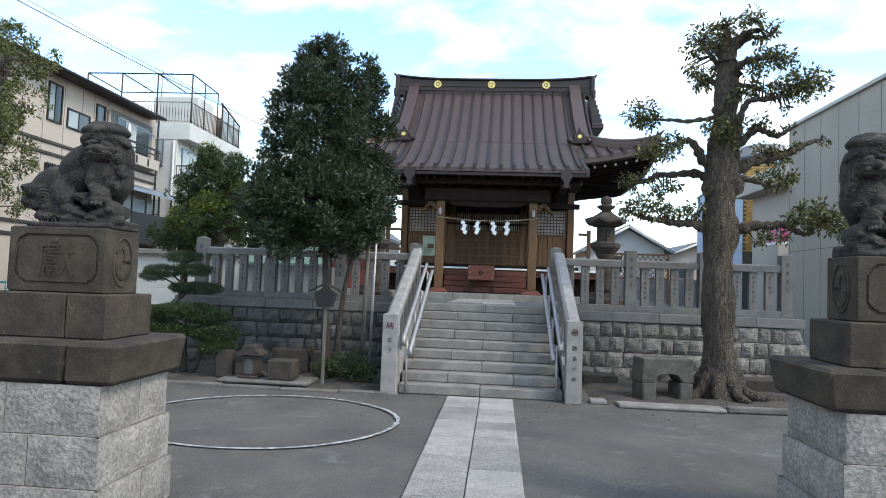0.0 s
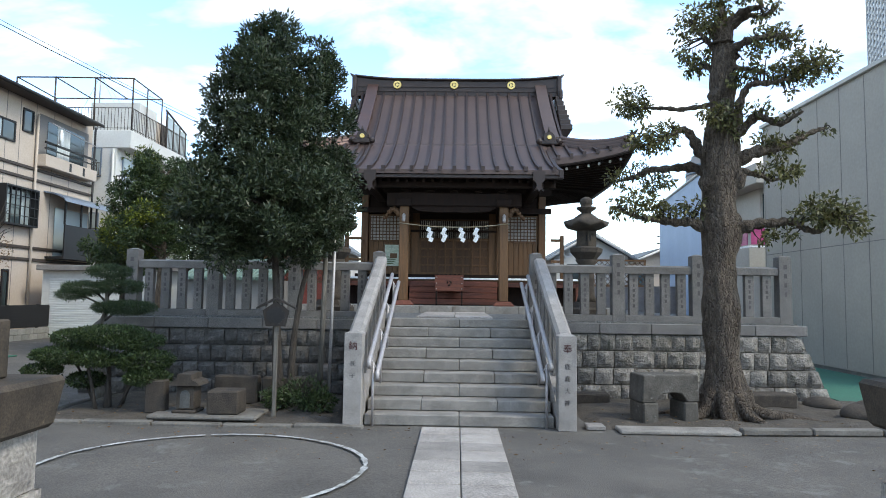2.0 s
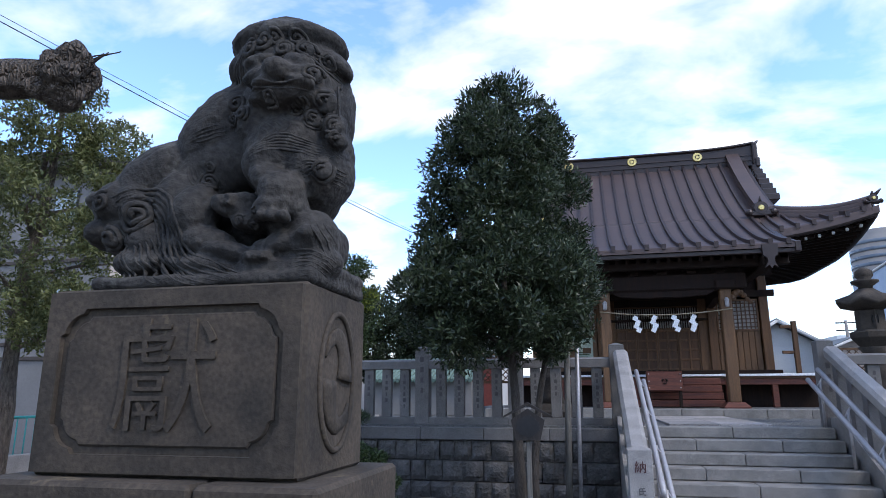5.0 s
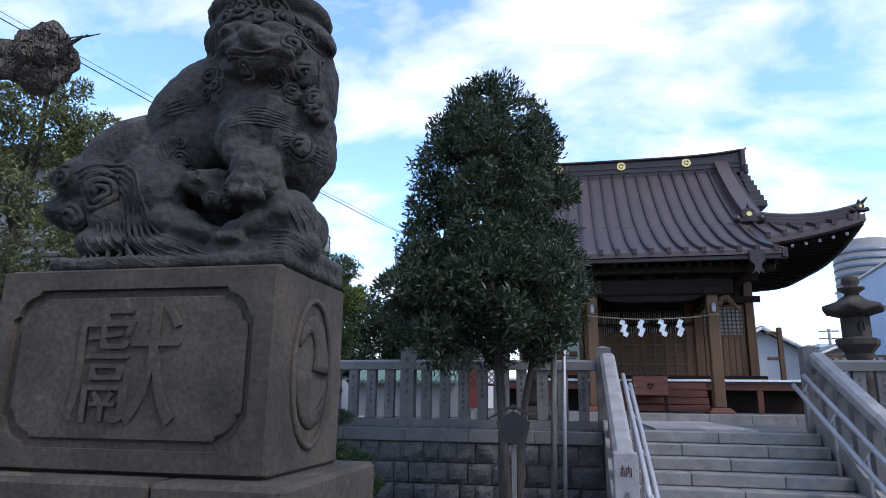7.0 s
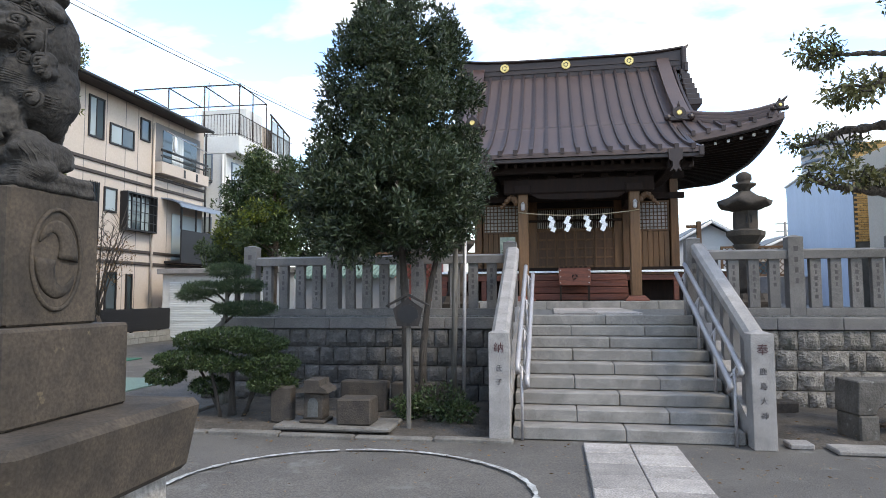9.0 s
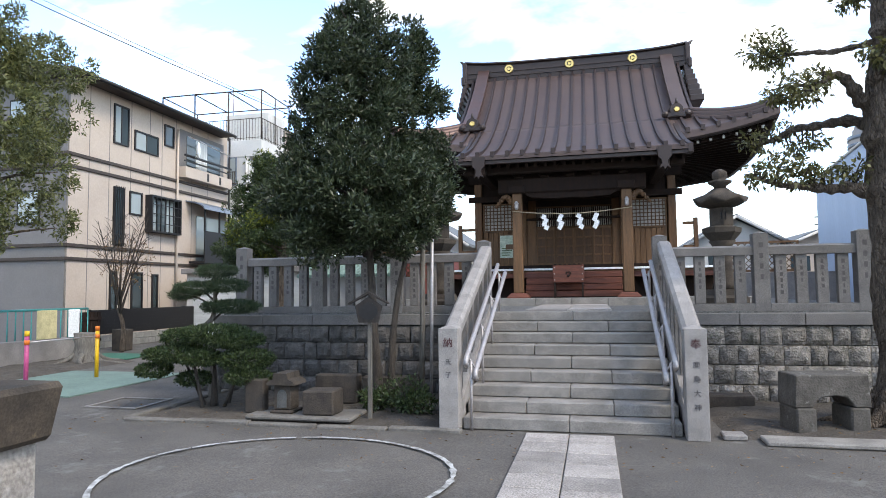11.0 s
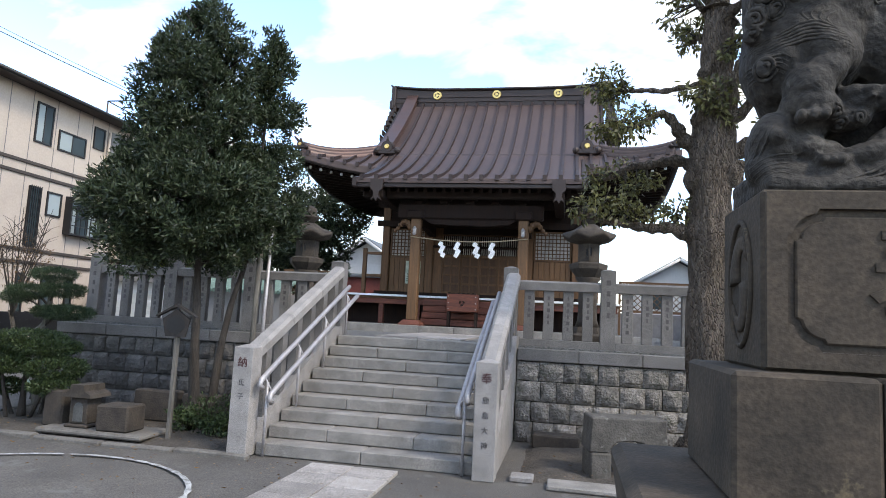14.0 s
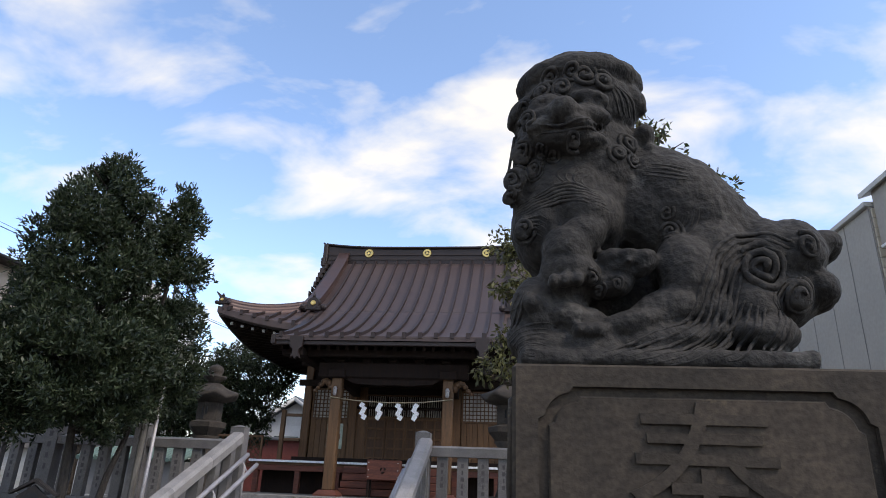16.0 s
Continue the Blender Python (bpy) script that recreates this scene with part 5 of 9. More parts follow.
def guardian(place, flip, mouth):
    """A seated stone guardian lion facing +x (or -x when flipped), head turned to -y, with a cub under its paw: one mesh."""
    bm = bmesh.new()

    def ball(c, r, rot=0.0):
        m = Matrix.Translation(c) @ Matrix.Rotation(rot, 4, "Y") @ Matrix.Diagonal((*r, 1))
        bmesh.ops.create_uvsphere(bm, u_segments=20, v_segments=12, radius=1.0, matrix=m)

    carve = []

    def curl(c, r, turns=2.0, start=0.0, boss=0.5):
        carve.append(("curl", c, r, turns, start, boss))

    def locks(pts, n, steps, w):
        """n strands side by side, each shifted from the last by the step given for every point."""
        for k in range(n):
            carve.append(("lock", [(x + k * dx, 0, z + k * dz) for (x, z), (dx, dz) in zip(pts, steps)], w))

    def on_skin(tree, x, z):
        hit = tree.ray_cast(Vector((x, -1.0, z)), Vector((0, 1, 0)))[0]
        return hit.y if hit is not None else None

    box(bm, (-0.33, -0.17, 0.0), (0.35, 0.17, 0.04), 0.01)
    box(bm, (0.10, -0.155, 0.03), (0.355, 0.16, 0.075), 0.015)
    # trunk
    ball((-0.035, 0.020, 0.404), (0.270, 0.130, 0.133), -0.56)
    ball((-0.133, 0.000, 0.273), (0.139, 0.135, 0.152), 0.00)
    ball((0.198, 0.000, 0.426), (0.168, 0.150, 0.168), 0.00)
    ball((0.271, -0.010, 0.361), (0.099, 0.130, 0.117), 0.26)
    ball((0.230, 0.020, 0.298), (0.088, 0.100, 0.080), 0.52)
    ball((-0.221, 0.020, 0.367), (0.090, 0.100, 0.076), 0.00)
    # neck
    ball((0.170, 0.000, 0.568), (0.170, 0.140, 0.136), 0.00)
    ball((0.296, -0.010, 0.567), (0.067, 0.120, 0.162), 0.00)
    ball((0.120, -0.020, 0.512), (0.112, 0.120, 0.096), -0.35)
    # head, turned to the path
    ball((0.172, -0.040, 0.687), (0.167, 0.130, 0.105), 0.00)
    ball((0.171, -0.040, 0.760), (0.184, 0.140, 0.058), 0.00)
    ball((0.162, -0.020, 0.800), (0.144, 0.120, 0.047), 0.00)
    ball((0.035, -0.060, 0.706), (0.054, 0.055, 0.036), -0.84)
    ball((0.014, -0.060, 0.681), (0.027, 0.030, 0.017), -0.52)
    ball((0.329, -0.050, 0.684), (0.064, 0.060, 0.032), 0.66)
    ball((0.362, -0.050, 0.654), (0.026, 0.030, 0.016), 0.52)
    ball((0.218, -0.155, 0.599), (0.125, 0.050, 0.030), 0.00)
    ball((0.221, -0.195, 0.602), (0.042, 0.035, 0.032), 0.00)
    ball((0.215, -0.140, 0.547), (0.111, 0.050, 0.029), 0.00)
    ball((0.189, -0.185, 0.569), (0.045, 0.030, 0.018), -0.14)
    ball((0.287, -0.175, 0.567), (0.045, 0.030, 0.018), 0.17)
    ball((0.148, -0.165, 0.648), (0.051, 0.030, 0.021), -0.24)
    ball((0.270, -0.160, 0.640), (0.054, 0.030, 0.021), 0.21)
    ball((0.155, -0.165, 0.622), (0.020, 0.020, 0.014), 0.00)
    ball((0.267, -0.165, 0.611), (0.019, 0.020, 0.014), 0.00)
    ball((0.309, -0.100, 0.607), (0.029, 0.050, 0.042), 0.00)
    ball((0.300, -0.120, 0.549), (0.036, 0.040, 0.030), 0.00)
    curl((0.283, -0.160, 0.522), 0.022, 1.6, 1.0, 0.5)
    curl((0.248, -0.170, 0.513), 0.019, 1.5, 2.0, 0.5)
    curl((0.194, -0.160, 0.528), 0.021, 1.6, 4.0, 0.5)
    curl((0.130, -0.140, 0.574), 0.020, 1.5, 3.0, 0.5)
    curl((0.321, -0.130, 0.586), 0.026, 1.7, 0.0, 0.5)
    curl((0.113, -0.140, 0.704), 0.032, 1.8, 19.75, 0.5)
    curl((0.158, -0.140, 0.718), 0.033, 1.8, 21.25, 0.5)
    curl((0.218, -0.140, 0.688), 0.032, 1.8, 23.1, 0.5)
    curl((0.276, -0.140, 0.690), 0.031, 1.8, 25.0, 0.5)
    curl((0.331, -0.140, 0.664), 0.027, 1.8, 26.75, 0.5)
    curl((0.189, -0.140, 0.730), 0.028, 1.8, 22.25, 0.5)
    curl((0.251, -0.140, 0.725), 0.028, 1.8, 24.25, 0.5)
    locks([(0.026, 0.645), (0.039, 0.677), (0.074, 0.699)], 4, [(0.0148, -0.0033), (0.0148, -0.0016), (0.0132, 0.0033)], 0.0058)
    locks([(0.273, 0.691), (0.328, 0.669), (0.376, 0.628)], 4, [(0.0031, -0.0124), (0.0000, -0.0124), (0.0016, -0.0093)], 0.0054)
    locks([(0.138, 0.577), (0.212, 0.560), (0.317, 0.561)], 2, [(0.0000, -0.0180), (0.0000, -0.0135), (0.0000, -0.0165)], 0.0060)
    # mane: curls behind the jaw, locks over the shoulder and chest
    ball((0.324, -0.090, 0.547), (0.036, 0.045, 0.038), 0.00)
    curl((0.338, -0.120, 0.529), 0.039, 2.6, 16.2, 0.5)
    ball((0.288, -0.090, 0.499), (0.030, 0.045, 0.030), 0.00)
    curl((0.303, -0.120, 0.482), 0.031, 2.4, 15.42, 0.5)
    ball((0.353, -0.090, 0.469), (0.034, 0.045, 0.036), 0.00)
    curl((0.366, -0.120, 0.452), 0.036, 2.4, 16.68, 0.5)
    ball((0.361, -0.090, 0.428), (0.026, 0.045, 0.026), 0.00)
    curl((0.375, -0.120, 0.413), 0.026, 1.8, 16.8, 0.5)
    ball((0.001, -0.050, 0.604), (0.032, 0.045, 0.032), 0.00)
    curl((0.049, -0.120, 0.560), 0.032, 1.8, 10.59, 0.5)
    ball((-0.009, -0.050, 0.555), (0.021, 0.045, 0.021), 0.00)
    curl((0.040, -0.120, 0.513), 0.021, 1.6, 10.32, 0.5)
    ball((0.320, -0.090, 0.340), (0.031, 0.045, 0.031), 0.00)
    curl((0.334, -0.120, 0.326), 0.033, 2.0, 15.84, 0.5)
    ball((-0.089, -0.050, 0.361), (0.030, 0.045, 0.030), 0.00)
    curl((-0.036, -0.120, 0.329), 0.030, 2.2, 8.459999999999999, 0.5)
    ball((-0.082, -0.050, 0.408), (0.019, 0.045, 0.018), 0.00)
    curl((-0.029, -0.120, 0.374), 0.019, 1.6, 8.7, 0.5)
    ball((0.037, -0.050, 0.562), (0.024, 0.045, 0.026), 0.00)
    curl((0.083, -0.120, 0.520), 0.026, 1.7, 11.16, 0.5)
    locks([(0.142, 0.408), (0.207, 0.435), (0.297, 0.410), (0.367, 0.392)], 6, [(-0.0060, -0.0090), (0.0030, -0.0097), (0.0000, -0.0082), (-0.0045, -0.0052)], 0.0054)
    locks([(0.144, 0.465), (0.176, 0.440), (0.149, 0.412)], 4, [(0.0210, 0.0090), (0.0210, 0.0060), (0.0180, 0.0030)], 0.0052)
    locks([(0.353, 0.617), (0.369, 0.537), (0.379, 0.444)], 3, [(0.0096, 0.0000), (0.0064, 0.0000), (0.0048, 0.0000)], 0.0051)
    locks([(0.268, 0.342), (0.297, 0.355), (0.349, 0.345), (0.385, 0.348)], 5, [(0.0030, -0.0090), (0.0030, -0.0090), (0.0000, -0.0090), (-0.0030, -0.0105)], 0.0045)
    locks([(-0.001, 0.500), (-0.057, 0.480), (-0.106, 0.468)], 4, [(0.0064, -0.0096), (0.0000, -0.0096), (0.0000, -0.0080)], 0.0051)
    locks([(-0.099, 0.378), (-0.090, 0.338), (-0.060, 0.314), (-0.012, 0.314)], 4, [(0.0112, -0.0032), (0.0096, 0.0048), (0.0032, 0.0096), (-0.0048, 0.0128)], 0.0048)
    # near foreleg, its paw on the cub
    ball((0.163, -0.090, 0.374), (0.090, 0.075, 0.070), -0.26)
    ball((0.179, -0.110, 0.309), (0.070, 0.065, 0.051), 0.61)
    ball((0.222, -0.125, 0.267), (0.066, 0.065, 0.062), 0.00)
    ball((0.208, -0.130, 0.223), (0.069, 0.060, 0.039), -0.21)
    ball((0.253, -0.110, 0.224), (0.039, 0.050, 0.042), 0.00)
    ball((0.198, -0.175, 0.185), (0.015, 0.025, 0.017), 0.00)
    ball((0.226, -0.175, 0.184), (0.016, 0.025, 0.018), 0.00)
    ball((0.256, -0.175, 0.182), (0.015, 0.025, 0.017), 0.00)
    # far foreleg
    ball((0.200, 0.090, 0.260), (0.054, 0.050, 0.096), 0.17)
    ball((0.233, 0.090, 0.133), (0.074, 0.050, 0.038), 0.00)
    # hind leg and foot
    ball((-0.064, -0.100, 0.228), (0.072, 0.060, 0.093), 0.21)
    ball((-0.023, -0.100, 0.145), (0.106, 0.055, 0.048), 0.31)
    ball((0.068, -0.115, 0.105), (0.093, 0.050, 0.031), 0.24)
    ball((-0.106, -0.060, 0.138), (0.082, 0.080, 0.060), 0.00)
    ball((0.156, -0.150, 0.081), (0.014, 0.030, 0.017), 0.00)
    ball((0.178, -0.150, 0.080), (0.015, 0.030, 0.017), 0.00)
    ball((0.201, -0.150, 0.079), (0.014, 0.030, 0.017), 0.00)
    # cub
    ball((0.090, -0.100, 0.236), (0.063, 0.050, 0.038), 0.31)
    ball((0.045, -0.125, 0.249), (0.039, 0.040, 0.020), 0.21)
    ball((0.038, -0.120, 0.227), (0.036, 0.035, 0.012), 0.49)
    ball((0.079, -0.135, 0.257), (0.024, 0.030, 0.014), 0.17)
    ball((0.081, -0.160, 0.236), (0.009, 0.012, 0.007), 0.00)
    ball((0.115, -0.120, 0.257), (0.033, 0.030, 0.017), 0.26)
    ball((0.114, -0.100, 0.192), (0.054, 0.050, 0.030), 0.17)
    curl((0.106, -0.140, 0.188), 0.017, 1.6, 0.5, 0.5)
    curl((0.143, -0.140, 0.172), 0.016, 1.5, 2.0, 0.5)
    curl((0.163, -0.140, 0.195), 0.017, 1.6, 1.0, 0.5)
    ball((0.227, -0.050, 0.177), (0.099, 0.080, 0.054), 0.21)
    ball((0.299, -0.085, 0.135), (0.073, 0.075, 0.084), 0.17)
    ball((0.235, -0.100, 0.120), (0.075, 0.060, 0.039), 0.00)
    ball((0.179, -0.090, 0.118), (0.056, 0.050, 0.028), 0.00)
    ball((0.162, -0.120, 0.083), (0.051, 0.050, 0.020), 0.00)
    ball((0.329, -0.080, 0.073), (0.051, 0.070, 0.048), 0.00)
    ball((0.312, -0.130, 0.139), (0.036, 0.050, 0.029), 0.00)
    ball((0.328, -0.020, 0.137), (0.024, 0.100, 0.056), 0.09)
    locks([(0.268, 0.093), (0.316, 0.093), (0.365, 0.072), (0.387, 0.039)], 5, [(0.0014, -0.0126), (0.0000, -0.0112), (-0.0042, -0.0098), (-0.0070, -0.0070)], 0.0048)
    locks([(0.290, 0.042), (0.334, 0.041), (0.375, 0.024)], 3, [(0.0081, -0.0121), (0.0054, -0.0108), (0.0027, -0.0081)], 0.0043)
    locks([(0.346, 0.174), (0.367, 0.128), (0.381, 0.073)], 3, [(-0.0126, -0.0028), (-0.0112, -0.0028), (-0.0084, -0.0028)], 0.0045)
    # tail: swirls and sweeping locks
    ball((-0.345, -0.020, 0.283), (0.104, 0.125, 0.093), 0.00)
    ball((-0.396, -0.030, 0.199), (0.061, 0.100, 0.048), 0.00)
    ball((-0.278, -0.020, 0.282), (0.094, 0.120, 0.099), 0.00)
    ball((-0.311, 0.000, 0.186), (0.108, 0.130, 0.072), 0.00)
    ball((-0.212, -0.010, 0.156), (0.102, 0.135, 0.088), 0.00)
    ball((-0.220, -0.030, 0.090), (0.120, 0.130, 0.052), 0.00)
    ball((-0.004, -0.080, 0.071), (0.176, 0.080, 0.036), 0.14)
    ball((-0.440, 0.000, 0.315), (0.065, 0.090, 0.041), 0.00)
    curl((-0.237, -0.140, 0.230), 0.062, 2.6, 0.6, 0.9)
    curl((-0.318, -0.120, 0.169), 0.043, 2.2, 2.0, 0.9)
    curl((-0.352, -0.100, 0.277), 0.032, 1.8, 1.0, 0.6)
    locks([(-0.317, 0.285), (-0.247, 0.310), (-0.164, 0.300), (-0.105, 0.246), (-0.079, 0.172), (-0.040, 0.107), (0.044, 0.069), (0.146, 0.030)], 6, [(0.0096, -0.0144), (0.0016, -0.0152), (-0.0096, -0.0128), (-0.0160, -0.0064), (-0.0160, -0.0032), (-0.0176, -0.0080), (-0.0192, -0.0096), (-0.0192, -0.0064)], 0.0074)
    locks([(-0.162, 0.159), (-0.133, 0.110), (-0.079, 0.062), (-0.014, 0.027)], 5, [(-0.0155, -0.0062), (-0.0170, -0.0062), (-0.0186, -0.0077), (-0.0217, -0.0046)], 0.0065)
    locks([(-0.262, 0.133), (-0.237, 0.081), (-0.195, 0.038)], 3, [(-0.0140, -0.0031), (-0.0140, -0.0047), (-0.0140, -0.0031)], 0.0062)
    locks([(-0.338, 0.206), (-0.297, 0.211), (-0.248, 0.160), (-0.266, 0.126)], 4, [(0.0048, -0.0144), (0.0000, -0.0128), (-0.0112, -0.0064), (-0.0128, -0.0032)], 0.0061)
    ball((0.06, 0.05, 0.20), (0.17, 0.07, 0.14))
    ball((0.20, -0.03, 0.755), (0.135, 0.12, 0.04))
    if not flip:
        ball((-0.04, 0.0, 0.515), (0.21, 0.125, 0.12), radians(-44))
        ball((-0.25, 0.0, 0.37), (0.20, 0.125, 0.11), radians(-30))
    if flip:
        ball((-0.095, 0.0, 0.42), (0.235, 0.13, 0.125), radians(-40))
        ball((-0.25, 0.0, 0.29), (0.11, 0.12, 0.11))
    # one smooth body first; curls and strands then stand proud of its skin
    rough_ob = new("body", link_mesh("body", bm, M["komainu"]))
    rm = rough_ob.modifiers.new("merge", "REMESH")
    rm.mode, rm.voxel_size = "VOXEL", 0.0065
    sm = rough_ob.modifiers.new("soften", "SMOOTH")
    sm.iterations, sm.factor = 4, 0.5
    bpy.context.view_layer.update()
    merged = bpy.data.meshes.new_from_object(rough_ob.evaluated_get(bpy.context.evaluated_depsgraph_get()))
    bpy.data.objects.remove(rough_ob)
    bm = bmesh.new()
    bm.from_mesh(merged)
    skin_tree = BVHTree.FromBMesh(bm)
    bm.clear()
    for kind, *data in carve:
        if kind == "curl":
            c, r, turns, start, boss = data
            y = on_skin(skin_tree, c[0], c[2])
            y, pts, rad = (c[1] if y is None else y), [], []
            n = int(18 * turns) + 4
            w = 0.40 * r / turns
            for i in range(n):
                u = i / (n - 1)
                a = start + turns * 2 * math.pi * u
                rr = r * (1 - 0.93 * u)
                px, pz = c[0] + rr * math.cos(a), c[2] + rr * math.sin(a)
                py = on_skin(skin_tree, px, pz)
                if py is None:
                    continue
                py = min(max(py, y - 0.02), y + 0.02)
                pts.append((px, py + 0.0005 - boss * r * 0.5 * u, pz))
                rad.append(w)
            if len(pts) > 4:
                tube(bm, pts, rad, 6)
                bmesh.ops.create_uvsphere(bm, u_segments=12, v_segments=8, radius=1.0, matrix=Matrix.Translation((c[0], y + 0.006, c[2])) @ Matrix.Diagonal((r * 0.8, 0.006 + boss * r * 0.42, r * 0.8, 1)))
        else:
            raw, w = data
            out = []
            for q in curve_points(raw, 7):
                y = on_skin(skin_tree, q.x, q.z)
                if y is not None:
                    out.append([q.x, y, q.z])
            for it in range(3):
                for i in range(1, len(out) - 1):
                    out[i][1] = min(out[i][1], (out[i - 1][1] + out[i + 1][1]) / 2)
            if len(out) > 3:
                n = len(out) - 1
                tube(bm, [(x, y + 0.0022, z) for x, y, z in out], [0.8 * w * (1.15 - 0.55 * abs(2 * i / n - 0.8)) for i in range(n + 1)], 6)
    bm.from_mesh(merged)
    bpy.data.meshes.remove(merged)
    for v in bm.verts:  # the second lion carries its tail closer and higher; weathering
        if flip and v.co.x < -0.14:
            v.co.x = -0.14 + (v.co.x + 0.14) * 0.86
        if flip and v.co.x > 0.2:
            v.co.x = 0.2 + (v.co.x - 0.2) * 0.87
        v.co += 0.005 * noise.noise_vector(v.co * 16) + 0.0022 * noise.noise_vector(v.co * 55)
    flipm = Matrix.Diagonal((-1 if flip else 1, 1, 1, 1))
    bmesh.ops.transform(bm, matrix=flipm @ Matrix.Diagonal((1 if flip else 0.91, 1.03, 1.04 if flip else 0.905, 1)), verts=bm.verts[:])
    if flip:
        bmesh.ops.reverse_faces(bm, faces=bm.faces[:])
    ob = solid("guardian_lion_statue", bm, M["komainu"], "dark weathered stone guardian lion with curled mane on its pedestal", "statue", group="guardian lions")
    ob.location = place
    for p in ob.data.polygons:
        p.use_smooth = True
    return ob


def pedestal(cx, cy, inward, text, group):
    """inward: +1 when the path lies towards +x."""
    t = thing("lion_pedestal", (cx, cy, 0), "stepped stone pedestal: pale split-granite base under brown carved blocks", "pedestal", group)
    # base of split granite
    base = part("base", bmesh.new(), M["mortar"], t)
    core = bmesh.new()
    hx, hy, z1 = 0.50, 0.40, 0.955
    v = [core.verts.new((cx + a * (hx + f - 0.06), cy + b * (hy + f - 0.06), z)) for z, f in ((0.0, 0.07), (z1, 0.0)) for a, b in ((-1, -1), (1, -1), (1, 1), (-1, 1))]
    for k in range(4):
        core.faces.new((v[k], v[(k + 1) % 4], v[4 + (k + 1) % 4], v[4 + k]))
    core.faces.new(v[4:])
    core.faces.new(v[3::-1])
    core.to_mesh(base.data)
    core.free()
    base.data.transform(Matrix.Translation(-ORIGIN[t]))
    seed = 20 + (inward > 0) * 9
    for c in range(3):
        z, h = c * z1 / 3, z1 / 3
        f = 0.07 * (1 - (c + 0.5) / 3)
        for side in range(4):
            long = side in (0, 2)
            w = 2 * ((hx if long else hy) + f)
            cuts = [(0, 0.56), (0.56, 1)] if (c + side) % 2 else [(0, 0.38), (0.38, 1)]
            if not long:
                cuts = [(0, 1)] if c % 2 else [(0, 0.55), (0.55, 1)]
            for a, b in cuts:
                seed += 1
                me = link_mesh("granite_block", rock_block((b - a) * w - 0.006, h - 0.005, 0.08, seed), M["rough_granite"])
                me.transform(Matrix.Diagonal((1, 0.35, 1, 1)))
                me.transform(Matrix.Translation((-w / 2 + a * w + 0.003, -((hy if long else hx) + f), z)))
                me.transform(Matrix.Rotation(radians(90 * side), 4, "Z"))
                ob = new("granite_block", me)
                ob.parent = base
    # spreading slab, two cut stones
    for a, b in ((-0.63, 0.28), (0.284, 0.63)):
        bm = bmesh.new()
        box(bm, (cx + a * inward if inward > 0 else cx - b, cy - 0.46, 0.957), (cx + b if inward > 0 else cx - a, cy + 0.46, 1.225), 0.025)
        for vert in bm.verts:
            if vert.co.z < 1.03:
                vert.co.x += -0.03 * (1 if vert.co.x > cx else -1)
                vert.co.y += -0.03 * (1 if vert.co.y > cy else -1)
            vert.co += 0.008 * Vector((noise.noise(vert.co * 5), noise.noise(vert.co * 5 + Vector((9, 0, 0))), 0))
        part("slab", bm, M["andesite"], t, "spreading brown stone slab")
    for a, b in ((-0.43, 0.14), (0.144, 0.43)):
        lo, hi = (cx + a, cx + b) if inward > 0 else (cx - b, cx - a)
        part("middle_block", boxes(((lo, cy - 0.275, 1.226), (hi, cy + 0.275, 1.524)), bevel=0.01), M["andesite"], t)
    # die with a sunk panel
    die = part("die", boxes(((cx - 0.35, cy - 0.185, 1.525), (cx + 0.35, cy + 0.20, 1.97)), bevel=0.008), M["andesite"], t, "carved brown stone block with a sunk panel")
    def rounded(hw, hh, r, step):
        """Outline round the panel's middle, its corners cut back by a small step and then rounded."""
        out = []
        for q in range(4):
            sx, sz = ((1, 1), (-1, 1), (-1, -1), (1, -1))[q]
            arc = [(hw - r + r * math.cos(a), hh - r + r * math.sin(a)) for a in [k * math.pi / 16 for k in range(9)]]
            arc = [(hw, hh - r - step), (hw - step, hh - r - step * 0.4)] + [(u - step, v - step) for u, v in arc[1:-1]] + [(hw - r - step * 0.4, hh - step), (hw - r - step, hh)]
            out += [(cx + sx * u, 1.7475 + sz * v) for u, v in (arc if q % 2 == 0 else arc[::-1])]
        return out

    def ring(bm, inner, outer, y_front, y_back):
        fi, fo, bi = [[bm.verts.new((u, y, v)) for u, v in loop] for loop, y in ((inner, y_front), (outer, y_front), (inner, y_back))]
        n = len(inner)
        for k in range(n):
            j = (k + 1) % n
            bm.faces.new((fi[k], fi[j], fo[j], fo[k]))
            bm.faces.new((fi[k], bi[k], bi[j], fi[j]))
        bmesh.ops.recalc_face_normals(bm, faces=bm.faces[:])

    def to_edge(loop, hw, hh):
        """The same loop pushed out to the block's square edge."""
        out = []
        for u, v in loop:
            du, dv = (u - cx) / 0.30, (v - 1.7475) / 0.172
            m = max(abs(du), abs(dv))
            out.append((cx + hw * du / m, 1.7475 + hh * dv / m))
        return out

    inner = rounded(0.300, 0.172, 0.055, 0.012)
    fr = bmesh.new()
    ring(fr, inner, to_edge(inner, 0.342, 0.214), cy - 0.200, cy - 0.186)
    outer = to_edge(inner, 0.342, 0.214)
    edge = [[fr.verts.new((u, y, v)) for u, v in outer] for y in (cy - 0.200, cy - 0.184)]
    for k in range(len(outer)):
        fr.faces.new((edge[0][k], edge[0][(k + 1) % len(outer)], edge[1][(k + 1) % len(outer)], edge[1][k]))
    part("panel_frame", fr, M["andesite"], die)
    pn = bmesh.new()
    prism(pn, rounded(0.282, 0.154, 0.05, 0.011), cy - 0.193, cy - 0.184, "y")
    bmesh.ops.bevel(pn, geom=[e for e in pn.edges if all(v.co.y < cy - 0.19 for v in e.verts)], offset=0.004, segments=1, affect="EDGES")
